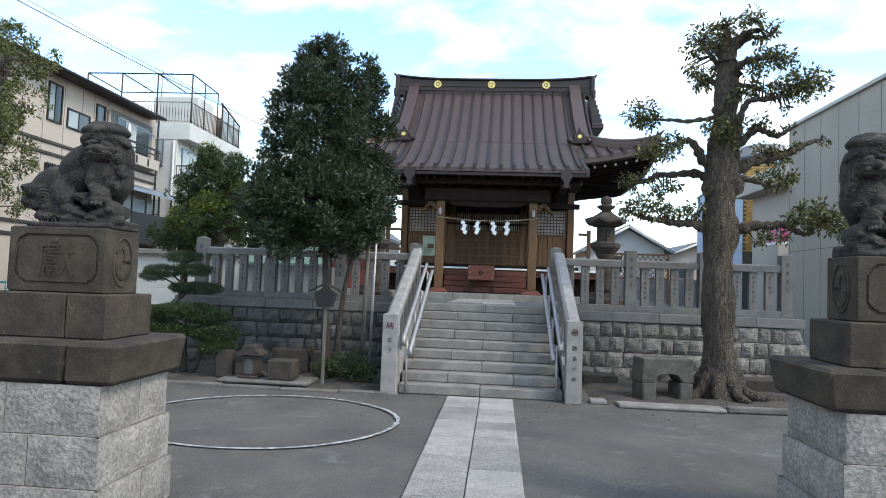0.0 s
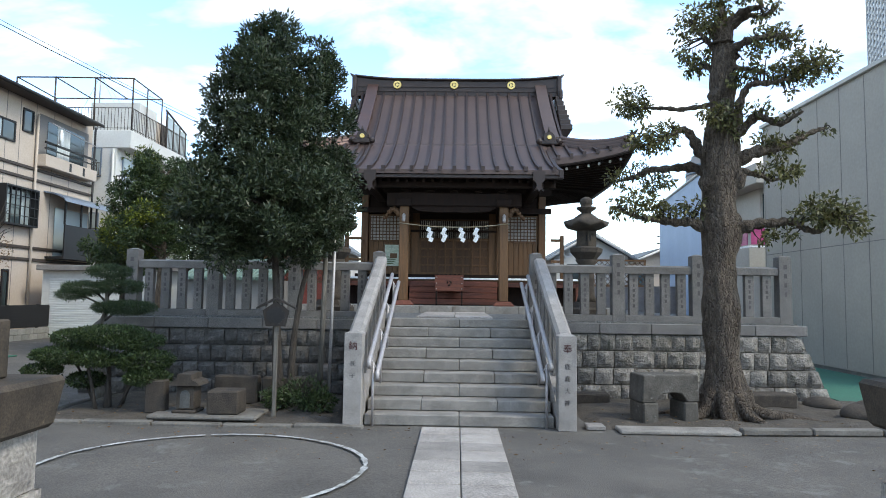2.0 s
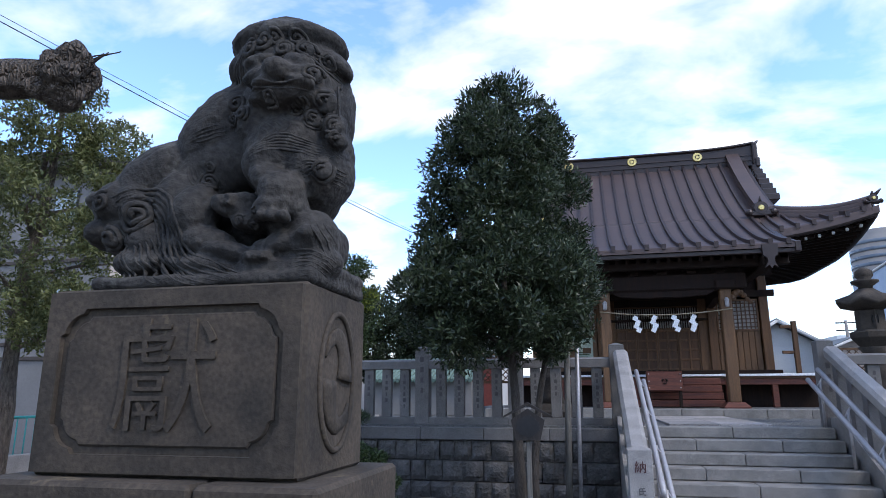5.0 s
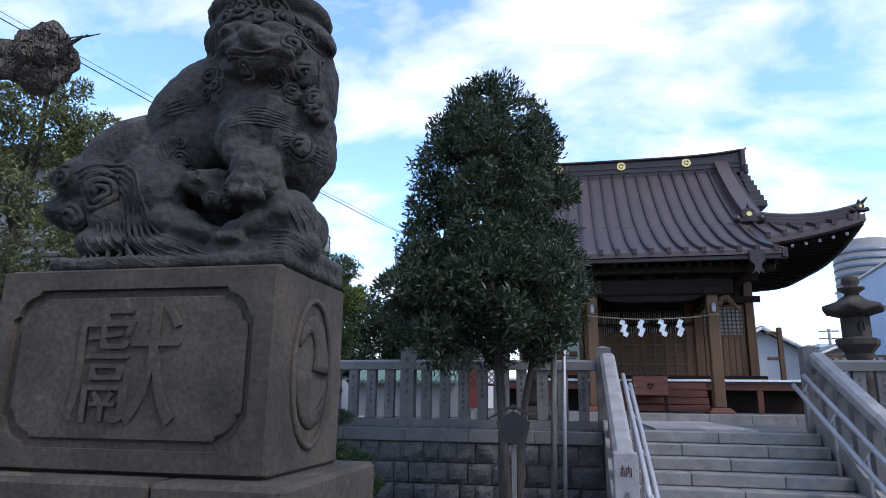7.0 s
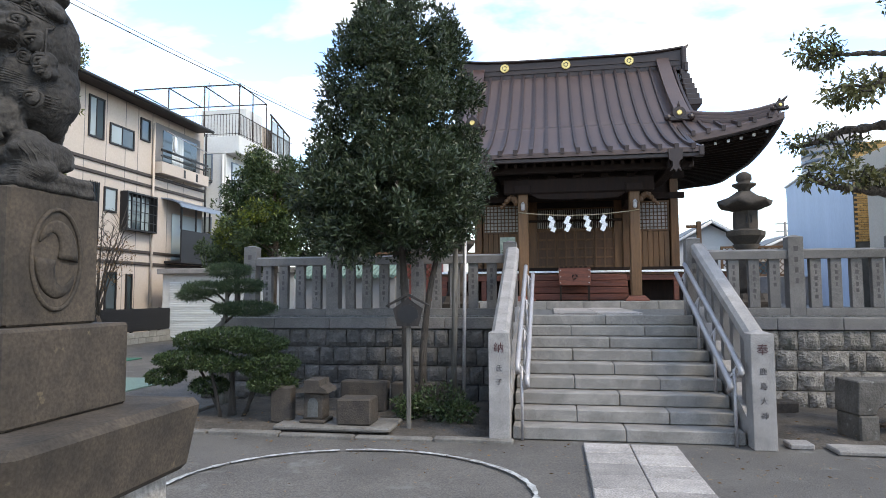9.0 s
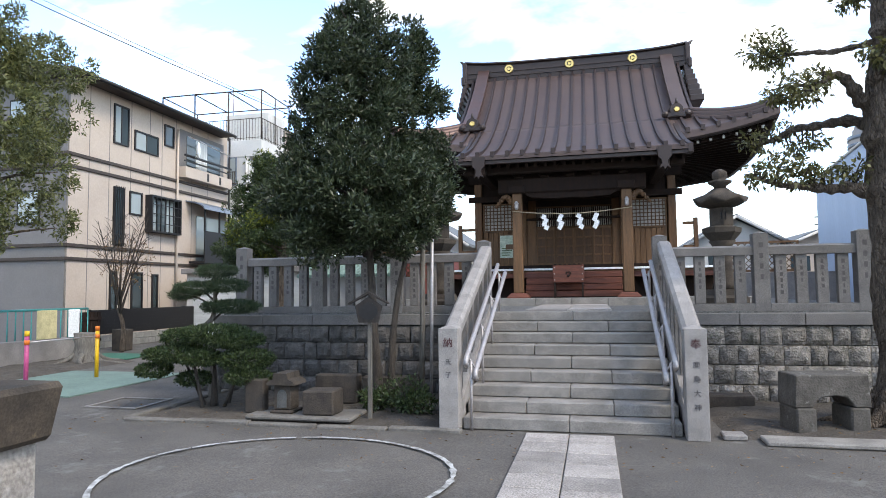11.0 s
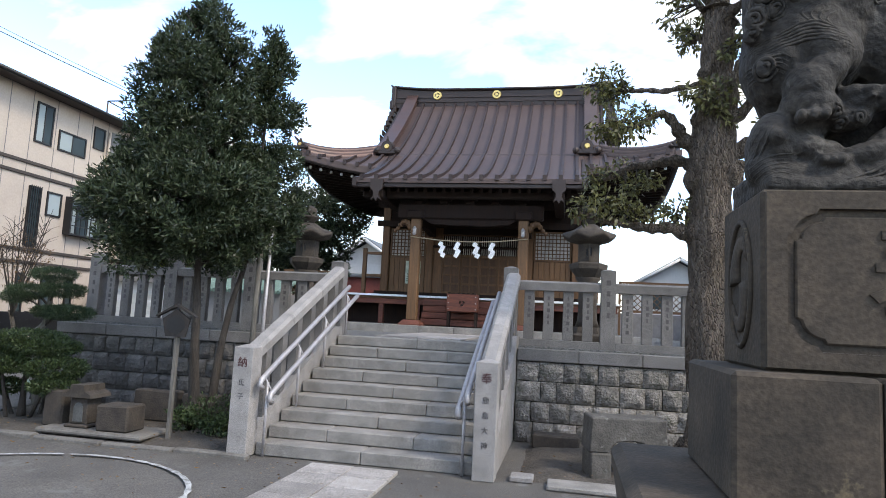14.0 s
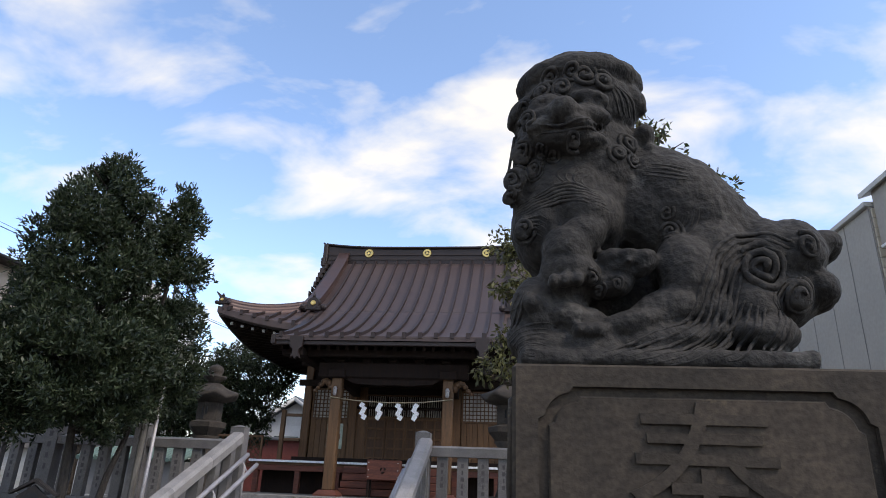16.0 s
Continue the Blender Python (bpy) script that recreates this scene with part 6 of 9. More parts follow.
    part("sunk_panel", pn, M["andesite"], die)
    face = Matrix.Rotation(radians(90), 4, "X")
    letters("character", text, 0.29, Matrix.Translation((cx, cy - 0.194, 1.735)) @ face, M["andesite"], die, 0.006, 0.005 if text == "奉" else -0.004)
    # comma crest on the path side
    bm = bmesh.new()
    sx = cx + inward * 0.352
    ring = [(sx, cy + 0.108 * math.cos(2 * math.pi * k / 28), 1.745 + 0.168 * math.sin(2 * math.pi * k / 28)) for k in range(29)]
    tube(bm, ring, [0.008] * 29, 6, cap=False)
    for k in (0, 1):
        pts, rad = [], []
        for i in range(12):
            a = k * math.pi + i / 11 * 2.7
            r = 0.075 + 0.055 * i / 11
            pts.append((sx, cy + 0.66 * r * math.cos(a), 1.745 + r * math.sin(a)))
            rad.append(0.044 * (1 - i / 11) ** 0.8 + 0.004)
        tube(bm, pts, rad, 8)
    for vert in bm.verts:
        vert.co.x = sx + (vert.co.x - sx) * (0.25 if abs(vert.co.x - sx) > 0.01 else 1)
    part("crest", bm, M["andesite"], die, "carved round comma crest")
    return t


PL, PR = (-2.76, -5.22), (2.97, -4.78)
pedestal(*PL, 1, "獻", "lion pedestals")
right = pedestal(*PR, -1, "奉", "lion pedestals")
right.scale.x, right.location.x = 1.10, PR[0] + 0.04
guardian((PL[0] + 0.04, PL[1], 1.968), False, 0)
guardian((PR[0] - 0.0, PR[1], 1.968), True, 1)


# ---- stone lanterns on the court ----
def stone_lantern(x, y, top, group):
    k = (top - TOP) / 2.36
    t = thing("stone_lantern", (x, y, TOP), "tall old grey stone lantern with a curved hexagonal cap", "stone lantern", group)
    h = lambda z: TOP + z * k
    part("base", lathe(bmesh.new(), [(0.40, h(0)), (0.40, h(0.16)), (0.34, h(0.2)), (0.30, h(0.3))], 6, (x, y, 0)), M["old_stone"], t)
    part("shaft", lathe(bmesh.new(), [(0.2, h(0.3)), (0.16, h(0.42)), (0.15, h(0.7)), (0.165, h(0.74)), (0.15, h(0.78)), (0.15, h(1.02)), (0.22, h(1.12))], 20, (x, y, 0)), M["old_stone"], t)
    part("platform", lathe(bmesh.new(), [(0.19, h(1.12)), (0.31, h(1.26)), (0.32, h(1.34)), (0.20, h(1.38))], 6, (x, y, 0)), M["old_stone"], t)
    fb = part("fire_box", lathe(bmesh.new(), [(0.2, h(1.38)), (0.2, h(1.68))], 6, (x, y, 0), radians(30)), M["old_stone"], t)
    part("window_opening", boxes(((x - 0.045, y - 0.19, h(1.46)), (x + 0.045, y - 0.172, h(1.61))), bevel=0.02), M["black"], fb)
    bm = bmesh.new()
    rings = []
    for r, z, lift_ in ((0.18, 1.68, 0), (0.43, 1.74, 0.07), (0.45, 1.78, 0.08), (0.25, 1.92, 0.01), (0.12, 2.02, 0)):
        ring = []
        for q in range(24):
            a = 2 * math.pi * q / 24
            corner = abs(math.cos(3 * a)) ** 2
            ring.append(bm.verts.new((x + r * (0.88 + 0.12 * corner) * math.cos(a), y + r * (0.88 + 0.12 * corner) * math.sin(a), h(z + lift_ * corner))))
        rings.append(ring)
    for a, b in zip(rings, rings[1:]):
        for q in range(24):
            bm.faces.new((a[q], a[(q + 1) % 24], b[(q + 1) % 24], b[q])).smooth = True
    bm.faces.new(rings[0][::-1])
    bm.faces.new(rings[-1])
    part("cap", bm, M["old_stone"], t)
    part("finial", lathe(bmesh.new(), [(0.1, h(2.0)), (0.1, h(2.06)), (0.19, h(2.12)), (0.19, h(2.15)), (0.09, h(2.17)), (0.125, h(2.22)), (0.12, h(2.30)), (0.07, h(2.34)), (0.02, h(2.36))], 18, (x, y, 0)), M["old_stone"], t)


stone_lantern(2.47, 4.35, 3.66, "stone lanterns")
stone_lantern(-2.40, 3.95, 3.50, "stone lanterns")

# ---- things in the beds ----
# stone trough: a block with an arched gap between two feet
t = thing("stone_bench_block", (2.7, 0.75, 0), "weathered stone block raised on two broad stone feet", "stone block")
bm = bmesh.new()
arch = [(2.27, 0.30), (2.47, 0.30), (2.50, 0.36), (2.56, 0.41), (2.72, 0.43), (2.84, 0.41), (2.88, 0.36), (2.92, 0.30), (3.10, 0.30), (3.08, 0.66), (2.29, 0.66)]
prism(bm, arch, 0.53, 0.93, "y")
bmesh.ops.bevel(bm, geom=bm.edges[:], offset=0.012, segments=1, affect="EDGES")
part("top_block", bm, M["trough_stone"], t)
for a, b in ((2.28, 2.5), (2.87, 3.08)):
    part("foot", boxes(((a, 0.52, 0.02), (b, 0.92, 0.298)), bevel=0.018), M["trough_stone"], t)
t.location.x, t.rotation_euler = 2.80, (0, 0, 0.2)

# wayside shrine and old stones on a common slab
solid("old_slab", boxes(((-4.05, 0.12, 0.03), (-2.62, 0.75, 0.09)), bevel=0.02), M["kerb_worn"], "low worn stone slab under the small shrine", "slab", "structure")
t = thing("stone_shrine", (-3.62, 0.42, 0.09), "tiny weathered stone shrine with an overhanging roof", "stone shrine")
part("base", boxes(((-3.78, 0.26, 0.091), (-3.46, 0.58, 0.13)), bevel=0.012), M["old_stone"], t)
part("body", boxes(((-3.74, 0.30, 0.131), (-3.50, 0.54, 0.44)), bevel=0.012), M["old_stone"], t)
bm = bmesh.new()
prism(bm, [(-3.685, 0.16), (-3.555, 0.16), (-3.555, 0.33), (-3.58, 0.375), (-3.62, 0.39), (-3.66, 0.375), (-3.685, 0.33)], 0.292, 0.301, "y")
part("door_niche", bm, M["mortar"], t)
bm = bmesh.new()
prism(bm, [(-3.82, 0.45), (-3.42, 0.45), (-3.44, 0.49), (-3.52, 0.53), (-3.53, 0.60), (-3.71, 0.60), (-3.72, 0.53), (-3.80, 0.49)], 0.24, 0.60, "y")
part("roof", bm, M["old_stone"], t)
def old_stone_block(lo, hi, label, name="old_stone_block"):
    bm = boxes((lo, hi), bevel=0.02)
    for vert in bm.verts:
        vert.co += 0.015 * noise.noise_vector(vert.co * 4)
    return solid(name, bm, M["old_stone"], label, "stone", place=((lo[0] + hi[0]) / 2, (lo[1] + hi[1]) / 2, lo[2]))
old_stone_block((-3.30, 0.2, 0.09), (-2.88, 0.55, 0.40), "squat squared old stone block beside the small shrine")
old_stone_block((-4.22, 0.4, 0.05), (-3.93, 0.55, 0.50), "upright round-shouldered old stone slab in the bed", "old_standing_stone")
old_stone_block((-3.62, 1.3, 0.05), (-2.98, 1.5, 0.46), "broad weathered stone tablet leaning at the wall", "old_stone_tablet")
old_stone_block((-2.93, 1.35, 0.05), (-2.2, 1.55, 0.44), "broad carved stone tablet standing before the wall", "old_stone_tablet")
old_stone_block((1.75, 1.9, 0.02), (2.35, 2.2, 0.2), "flat stone lying against the retaining wall", "flat_stone")
old_stone_block((4.35, 1.7, 0.05), (5.1, 2.05, 0.26), "flat pale stone beside the tree roots", "flat_stone")
def boulder(c, r, label):
    bm = bmesh.new()
    bmesh.ops.create_icosphere(bm, subdivisions=4, radius=1.0, matrix=Matrix.Translation(c) @ Matrix.Diagonal((*r, 1)))
    for vert in bm.verts:
        vert.co += 0.05 * noise.noise_vector(vert.co * 3)
    for f in bm.faces:
        f.smooth = True
    return solid("boulder", bm, M["old_stone"], label, "boulder", place=(c[0], c[1], 0.03))
boulder((5.68, 0.95, 0.13), (0.40, 0.24, 0.17), "long smooth grey boulder in the bed")
boulder((5.62, 1.95, 0.08), (0.30, 0.2, 0.12), "mossy low boulder behind the kerb")
boulder((6.9, 1.2, 0.1), (0.5, 0.3, 0.15), "low grey boulder at the bed's far end")

# notice board on a post
t = thing("notice_board", (-2.47, 0.42, 0), "weathered roofed wooden notice board on a tall post, writing worn off", "notice board")
part("post", boxes(((-2.495, 0.40, 0.03), (-2.445, 0.45, 1.42)), bevel=0.006), M["wood_grey"], t)
bm = bmesh.new()
prism(bm, [(-2.60, 1.24), (-2.34, 1.24), (-2.29, 1.45), (-2.47, 1.57), (-2.65, 1.45)], 0.365, 0.395, "y")
part("board", bm, M["board_dark"], t, "five-sided grey board, its face darkened")
bm = bmesh.new()
prism(bm, [(-2.47 + (0.125 + 0.012 * math.sin(k * 2.7)) * math.cos(k * math.pi / 9), 1.385 + (0.11 + 0.01 * math.sin(k * 1.9)) * math.sin(k * math.pi / 9)) for k in range(18)], 0.3615, 0.3645, "y")
part("blackened_stain", bm, M["black"], t)
for s in (-1, 1):
    bm = bmesh.new()
    prism(bm, [(-2.47, 1.60), (-2.47 + s * 0.265, 1.47), (-2.47 + s * 0.265, 1.49), (-2.47, 1.635)], 0.35, 0.42, "y")
    part("roof_board", bm, M["board_dark"], t)
# props beside the tree
solid("wooden_pole", tube(bmesh.new(), [(-2.12, 1.62, 0.02), (-2.05, 1.55, 2.9)], [0.042, 0.036], 8, 0.1), M["wood_grey"], "grey wooden prop pole standing by the tree", "pole", place=(-2.12, 1.62, 0.02))
solid("metal_pole", tube(bmesh.new(), [(-1.98, 1.62, 0.02), (-1.93, 1.6, 2.9)], [0.024, 0.024], 10), M["steel"], "slim grey metal pole beside the tree", "pole", place=(-1.98, 1.62, 0.02))


# ---- trees and shrubs ----
def limb_part(name, pts, r0, r1, mat, parent, steps=5, seg=9, wob=0.25):
    p = curve_points(pts, steps)
    n = len(p)
    return part(name, tube(bmesh.new(), p, [r0 + (r1 - r0) * (i / (n - 1)) ** 0.8 for i in range(n)], seg, wob), mat, parent)


def leafy(rng, blobs, count, per, length, width, spread=0.8, droop=0.0, inner=0.62, swell=0.16, gaps=-0.2):
    p, o = blob_points(rng, blobs, count, inner)
    lump = np.array([noise.noise(Vector(q) * 2.6) for q in p])
    keep = lump > gaps
    p, o = p[keep], o[keep]
    p = p + o * (swell * lump[keep])[:, None]
    o = o * 0.7 + np.array([0, 0, 0.45])
    return sprigs(rng, p, o, per, length, width, spread, droop)


rng = np.random.default_rng(11)
# dense evergreen before the fence
t = thing("evergreen_tree", (-2.58, 1.28, 0.03), "dense dark evergreen with two slim stems before the stone fence", "tree")
limb_part("trunk", [(-2.62, 1.22, 0.0), (-2.66, 1.14, 0.9), (-2.68, 1.10, 1.7), (-2.8, 1.15, 3.2), (-2.9, 1.18, 5.1)], 0.085, 0.02, M["bark_dark"], t)
limb_part("trunk", [(-2.50, 1.36, 0.0), (-2.50, 1.44, 0.8), (-2.43, 1.54, 1.64), (-2.3, 1.7, 2.6), (-2.24, 1.78, 5.0)], 0.07, 0.02, M["bark_dark"], t)
for k in range(16):
    z = 2.15 + 0.2 * k
    a = k * 2.4
    q = 0.95 - 0.18 * max(0, z - 3.2)
    limb_part("limb", [(-2.88, 1.3, z), (-2.88 + 0.45 * q * math.cos(a), 1.25 + 0.4 * q * math.sin(a), z + 0.18), (-2.88 + q * math.cos(a), 1.2 + 0.85 * q * math.sin(a), z + 0.34)], 0.03, 0.008, M["bark_dark"], t, 3, 6)
# two heads: axis, and reach of the crown by height
HEADS = (((-2.88, 1.04), ((5.60, 0.20), (5.42, 0.44), (5.2, 0.66), (4.9, 0.81), (4.55, 0.88), (4.2, 0.95), (3.85, 0.86), (3.55, 1.02), (3.25, 1.22), (2.95, 1.31), (2.65, 1.32), (2.42, 1.05))),
         ((-2.29, 1.78), ((5.50, 0.09), (5.3, 0.20), (5.0, 0.34), (4.65, 0.46), (4.3, 0.55), (3.9, 0.62), (3.5, 0.68), (3.1, 0.74), (2.75, 0.66))))
tree1 = []
for (ax, ay), rings in HEADS:
    for n, (z, hw) in enumerate(rings):
        m = 3 + int(hw * 7)
        for k in range(m):
            a = 2 * math.pi * (k + 0.37 * n) / m
            r = 0.20 * hw + 0.11 + 0.04 * math.sin(k * 3.1 + n * 1.7)
            q = max(0.0, 0.95 * hw - r * 0.95) * (0.95 + 0.12 * math.sin(k * 2.3 + n * 1.3))
            tree1.append(((ax + q * math.cos(a), ay + q * math.sin(a), z - 0.04 + 0.06 * math.sin(k * 4.1 + n)), (r, r, 0.19 + 0.03 * math.sin(k + n))))
leaf_part("crown", leafy(rng, tree1, 42000, 5, 0.088, 0.026, 0.75, 0.0, 0.45, 0.34, -0.02), M["leaf_dark"], t, "dense crown of small dark leaves")

# old pollarded tree with sparse tufts
t = thing("old_pollarded_tree", (3.6, 0.7, 0.0), "old pollarded tree with thick bark and sparse tufts of leaves", "tree")
trunk_pts = [(3.74, 1.08, -0.05), (3.76, 1.06, 0.5), (3.73, 1.05, 1.2), (3.70, 1.05, 2.2), (3.73, 1.05, 3.0), (3.74, 1.05, 3.6), (3.77, 1.04, 4.3), (3.79, 1.0, 5.1), (3.80, 0.98, 5.75)]
tp = curve_points(trunk_pts, 8)
radii = []
for p in tp:
    z = max(p.z, 0)
    r_ = 0.242 - 0.008 * z + 0.22 * math.exp(-z / 0.22) + 0.05 * math.exp(-((z - 3.5) / 0.45) ** 2) + 0.025 * math.exp(-((z - 2.75) / 0.2) ** 2)
    radii.append(r_ - 0.05 * max(0, z - 4.0) + 0.02 * math.sin(z * 5.3))
trunk = part("trunk", tube(bmesh.new(), tp, radii, 22, 0.3), M["bark"], t, "thick furrowed grey-brown trunk")
for k in range(9):
    a = k * 0.7 + 0.2
    ln = 0.38 + 0.4 * ((k * 5) % 7) / 7 + (0.5 if k in (0, 8) else 0)
    limb_part("root", [(3.75 + 0.22 * math.cos(a), 1.08 + 0.22 * math.sin(a), 0.36), (3.75 + 0.45 * math.cos(a), 1.08 + 0.42 * math.sin(a), 0.12), (3.75 + (0.4 + ln) * math.cos(a + 0.1), max(0.3, 1.08 + (0.4 + ln) * math.sin(a + 0.1) * 0.75), 0.0)], 0.15, 0.035, M["bark"], t, 4, 8, 0.35)
for x, z, r_ in ((3.52, 3.35, 0.15), (3.95, 3.42, 0.16), (3.56, 4.05, 0.13), (3.92, 2.78, 0.13), (3.5, 2.72, 0.12), (3.66, 4.62, 0.12), (3.9, 5.2, 0.12), (3.72, 5.6, 0.14)):
    bm = bmesh.new()
    bmesh.ops.create_icosphere(bm, subdivisions=3, radius=0.85 * r_, matrix=Matrix.Translation((x + 0.12 * (3.74 - x), 0.98, z)) @ Matrix.Diagonal((1, 1.1, 1.25, 1)))
    for v in bm.verts:
        v.co += 0.05 * noise.noise_vector(v.co * 7) + 0.02 * noise.noise_vector(v.co * 22)
    for f in bm.faces:
        f.smooth = True
    part("burr", bm, M["bark"], t)
tufts = []


def bough(pts, r0, ends):
    """A crooked limb with knuckles, and twigs to each tuft (x, y, z, reach) at its ends."""
    line = curve_points(pts, 6)
    n = len(line)
    rad = [(r0 + (0.022 - r0) * (i / (n - 1)) ** 0.75) * (1 + 0.22 * math.sin(i * 1.9 + r0 * 60)) for i in range(n)]
    line = [p + 0.03 * noise.noise_vector(p * 4.0) * min(1, i / 4) for i, p in enumerate(line)]
    limb = part("limb", tube(bmesh.new(), line, rad, 9, 0.35), M["bark"], t)
    for n, (x, y, z, r) in enumerate(ends):
        tufts.append(((x, y, z), (r * 1.1, r, r * 0.8)))
        for q in range(5):
            a = q * 1.4 + n + r0 * 30
            end = Vector((x + r * 0.85 * math.cos(a), y + r * 0.6 * math.sin(a), z + r * 0.7 * math.sin(a * 1.3) + 0.03))
            base = min(line, key=lambda v: (v - end).length)
            limb_part("twig", [base, (base + end) / 2 + Vector((0, 0, -0.03 + 0.02 * q)), end], 0.016, 0.005, M["bark_dark"], limb, 3, 5, 0.1)


bough([(3.68, 1.05, 4.54), (3.42, 1.12, 4.48), (3.12, 1.2, 4.48), (2.9, 1.28, 4.52), (2.78, 1.34, 4.55)], 0.04, [(2.54, 1.4, 4.66, 0.24), (2.64, 1.4, 4.5, 0.18)])
bough([(3.61, 1.05, 3.67), (3.39, 0.99, 3.88), (3.21, 0.93, 4.09), (3.05, 0.86, 4.06), (2.9, 0.8, 3.95)], 0.1, [(2.77, 0.8, 3.95, 0.25), (2.55, 0.8, 3.92, 0.2), (2.96, 0.86, 4.08, 0.14)])
bough([(3.68, 1.05, 3.4), (3.47, 1.24, 3.61), (3.21, 1.43, 3.65), (2.93, 1.62, 3.64), (2.69, 1.81, 3.57), (2.56, 2.0, 3.54)], 0.09, [(2.49, 2.0, 3.63, 0.18), (2.79, 1.81, 3.67, 0.16), (3.08, 1.62, 3.47, 0.15), (2.92, 1.62, 3.39, 0.12)])
bough([(3.65, 1.05, 2.58), (3.32, 1.04, 2.77), (3.03, 1.03, 2.78), (2.76, 1.02, 2.82), (2.53, 1.01, 2.86), (2.26, 1.0, 2.94)], 0.095, [(2.44, 1.0, 3.06, 0.24), (2.75, 1.02, 2.98, 0.2), (2.98, 1.03, 2.94, 0.13), (3.33, 1.04, 2.98, 0.19), (2.21, 1.0, 2.97, 0.11)])
bough([(3.87, 1.05, 2.63), (4.18, 0.97, 2.77), (4.45, 0.89, 2.78), (4.67, 0.81, 2.78), (4.78, 0.74, 2.67), (4.9, 0.66, 2.63), (4.94, 0.58, 2.75), (5.11, 0.5, 2.79)], 0.1, [(4.86, 0.58, 2.92, 0.22), (5.03, 0.5, 2.92, 0.22), (5.23, 0.5, 2.79, 0.22), (5.35, 0.5, 2.67, 0.12), (4.94, 0.58, 2.79, 0.16), (4.67, 0.81, 2.83, 0.11), (4.33, 0.89, 2.58, 0.14), (4.59, 0.81, 2.6, 0.09)])
bough([(3.86, 1.05, 3.58), (4.26, 1.08, 3.83), (4.62, 1.11, 3.9), (4.89, 1.14, 4.03), (5.17, 1.17, 4.16), (5.33, 1.2, 4.21)], 0.12, [(4.58, 1.11, 3.98, 0.15), (4.66, 1.11, 3.84, 0.15), (4.94, 1.14, 4.06, 0.09), (5.36, 1.2, 4.19, 0.08), (4.39, 1.08, 4.01, 0.13)])
bough([(3.92, 1.0, 4.01), (4.19, 0.92, 4.29), (4.29, 0.84, 4.25), (4.47, 0.76, 4.17), (4.61, 0.68, 4.24), (4.71, 0.6, 4.29)], 0.07, [(4.25, 0.84, 4.41, 0.14), (4.43, 0.76, 4.25, 0.09), (4.65, 0.68, 4.28, 0.07)])
bough([(3.91, 0.95, 3.55), (4.28, 1.0, 3.49), (4.47, 1.05, 3.43), (4.71, 1.1, 3.5)], 0.05, [(4.55, 1.05, 3.51, 0.19), (4.79, 1.1, 3.54, 0.15), (4.32, 1.0, 3.54, 0.09)])
bough([(3.89, 0.9, 3.99), (3.93, 0.82, 4.31), (3.97, 0.73, 4.6), (4.08, 0.65, 4.68), (4.3, 0.57, 4.69), (4.52, 0.48, 4.75), (4.76, 0.4, 4.86)], 0.07, [(4.56, 0.48, 4.88, 0.22), (4.76, 0.4, 4.95, 0.22), (4.89, 0.4, 4.82, 0.16), (4.39, 0.57, 4.82, 0.18), (4.68, 0.4, 4.73, 0.16), (4.48, 0.48, 4.49, 0.08), (4.18, 0.57, 4.91, 0.12)])
bough([(3.78, 0.95, 5.16), (3.96, 0.79, 5.32), (4.11, 0.62, 5.34), (4.3, 0.46, 5.31), (4.35, 0.3, 5.21)], 0.085, [(4.2, 0.62, 5.37, 0.16), (4.34, 0.46, 5.31, 0.19), (4.39, 0.3, 5.15, 0.12), (4.09, 0.79, 5.16, 0.13), (4.11, 0.62, 5.24, 0.11)])
bough([(3.79, 0.95, 5.04), (4.04, 0.78, 4.95), (4.23, 0.6, 4.81)], 0.05, [(4.13, 0.78, 4.9, 0.11), (4.0, 0.78, 4.84, 0.13), (3.88, 0.78, 4.79, 0.11)])
bough([(3.78, 0.95, 5.39), (3.93, 0.84, 5.74), (4.06, 0.72, 5.79), (4.17, 0.61, 5.79), (4.06, 0.5, 5.9)], 0.09, [(4.01, 0.5, 5.94, 0.14), (3.93, 0.5, 5.86, 0.09), (4.2, 0.61, 5.65, 0.09)])
bough([(3.84, 0.95, 5.56), (4.05, 0.82, 5.73), (4.21, 0.68, 5.68), (4.33, 0.55, 5.74)], 0.05, [(4.33, 0.55, 5.77, 0.12), (4.3, 0.68, 5.7, 0.08)])
bough([(3.73, 1.0, 4.9), (3.63, 1.17, 5.13), (3.57, 1.33, 5.14), (3.53, 1.5, 5.18)], 0.055, [(3.53, 1.5, 5.22, 0.16), (3.56, 1.17, 5.23, 0.15), (3.48, 1.5, 5.44, 0.12)])
bough([(3.73, 1.0, 5.27), (3.6, 1.2, 5.59), (3.49, 1.4, 5.84)], 0.06, [(3.44, 1.4, 5.79, 0.21), (3.53, 1.4, 6.04, 0.17), (3.25, 1.2, 5.38, 0.09), (3.67, 1.4, 5.89, 0.17)])
bough([(3.77, 0.98, 5.4), (3.75, 0.96, 5.72), (3.77, 0.95, 6.0)], 0.14, [(3.71, 0.96, 5.86, 0.18), (3.84, 0.95, 6.0, 0.13), (3.62, 0.96, 5.68, 0.17), (3.76, 0.96, 5.72, 0.15), (3.66, 0.95, 6.0, 0.11)])
bough([(3.74, 0.85, 4.09), (3.65, 0.79, 4.18), (3.58, 0.72, 4.23)], 0.05, [(3.76, 0.79, 4.3, 0.2), (3.52, 0.72, 4.28, 0.18), (3.74, 0.85, 4.13, 0.15), (3.87, 0.85, 4.0, 0.11)])
p, o = blob_points(rng, [(c, tuple(1.12 * v for v in r)) for c, r in tufts], 3000, 0.05)
o = o * 0.8 + np.array([0, 0, -0.1])
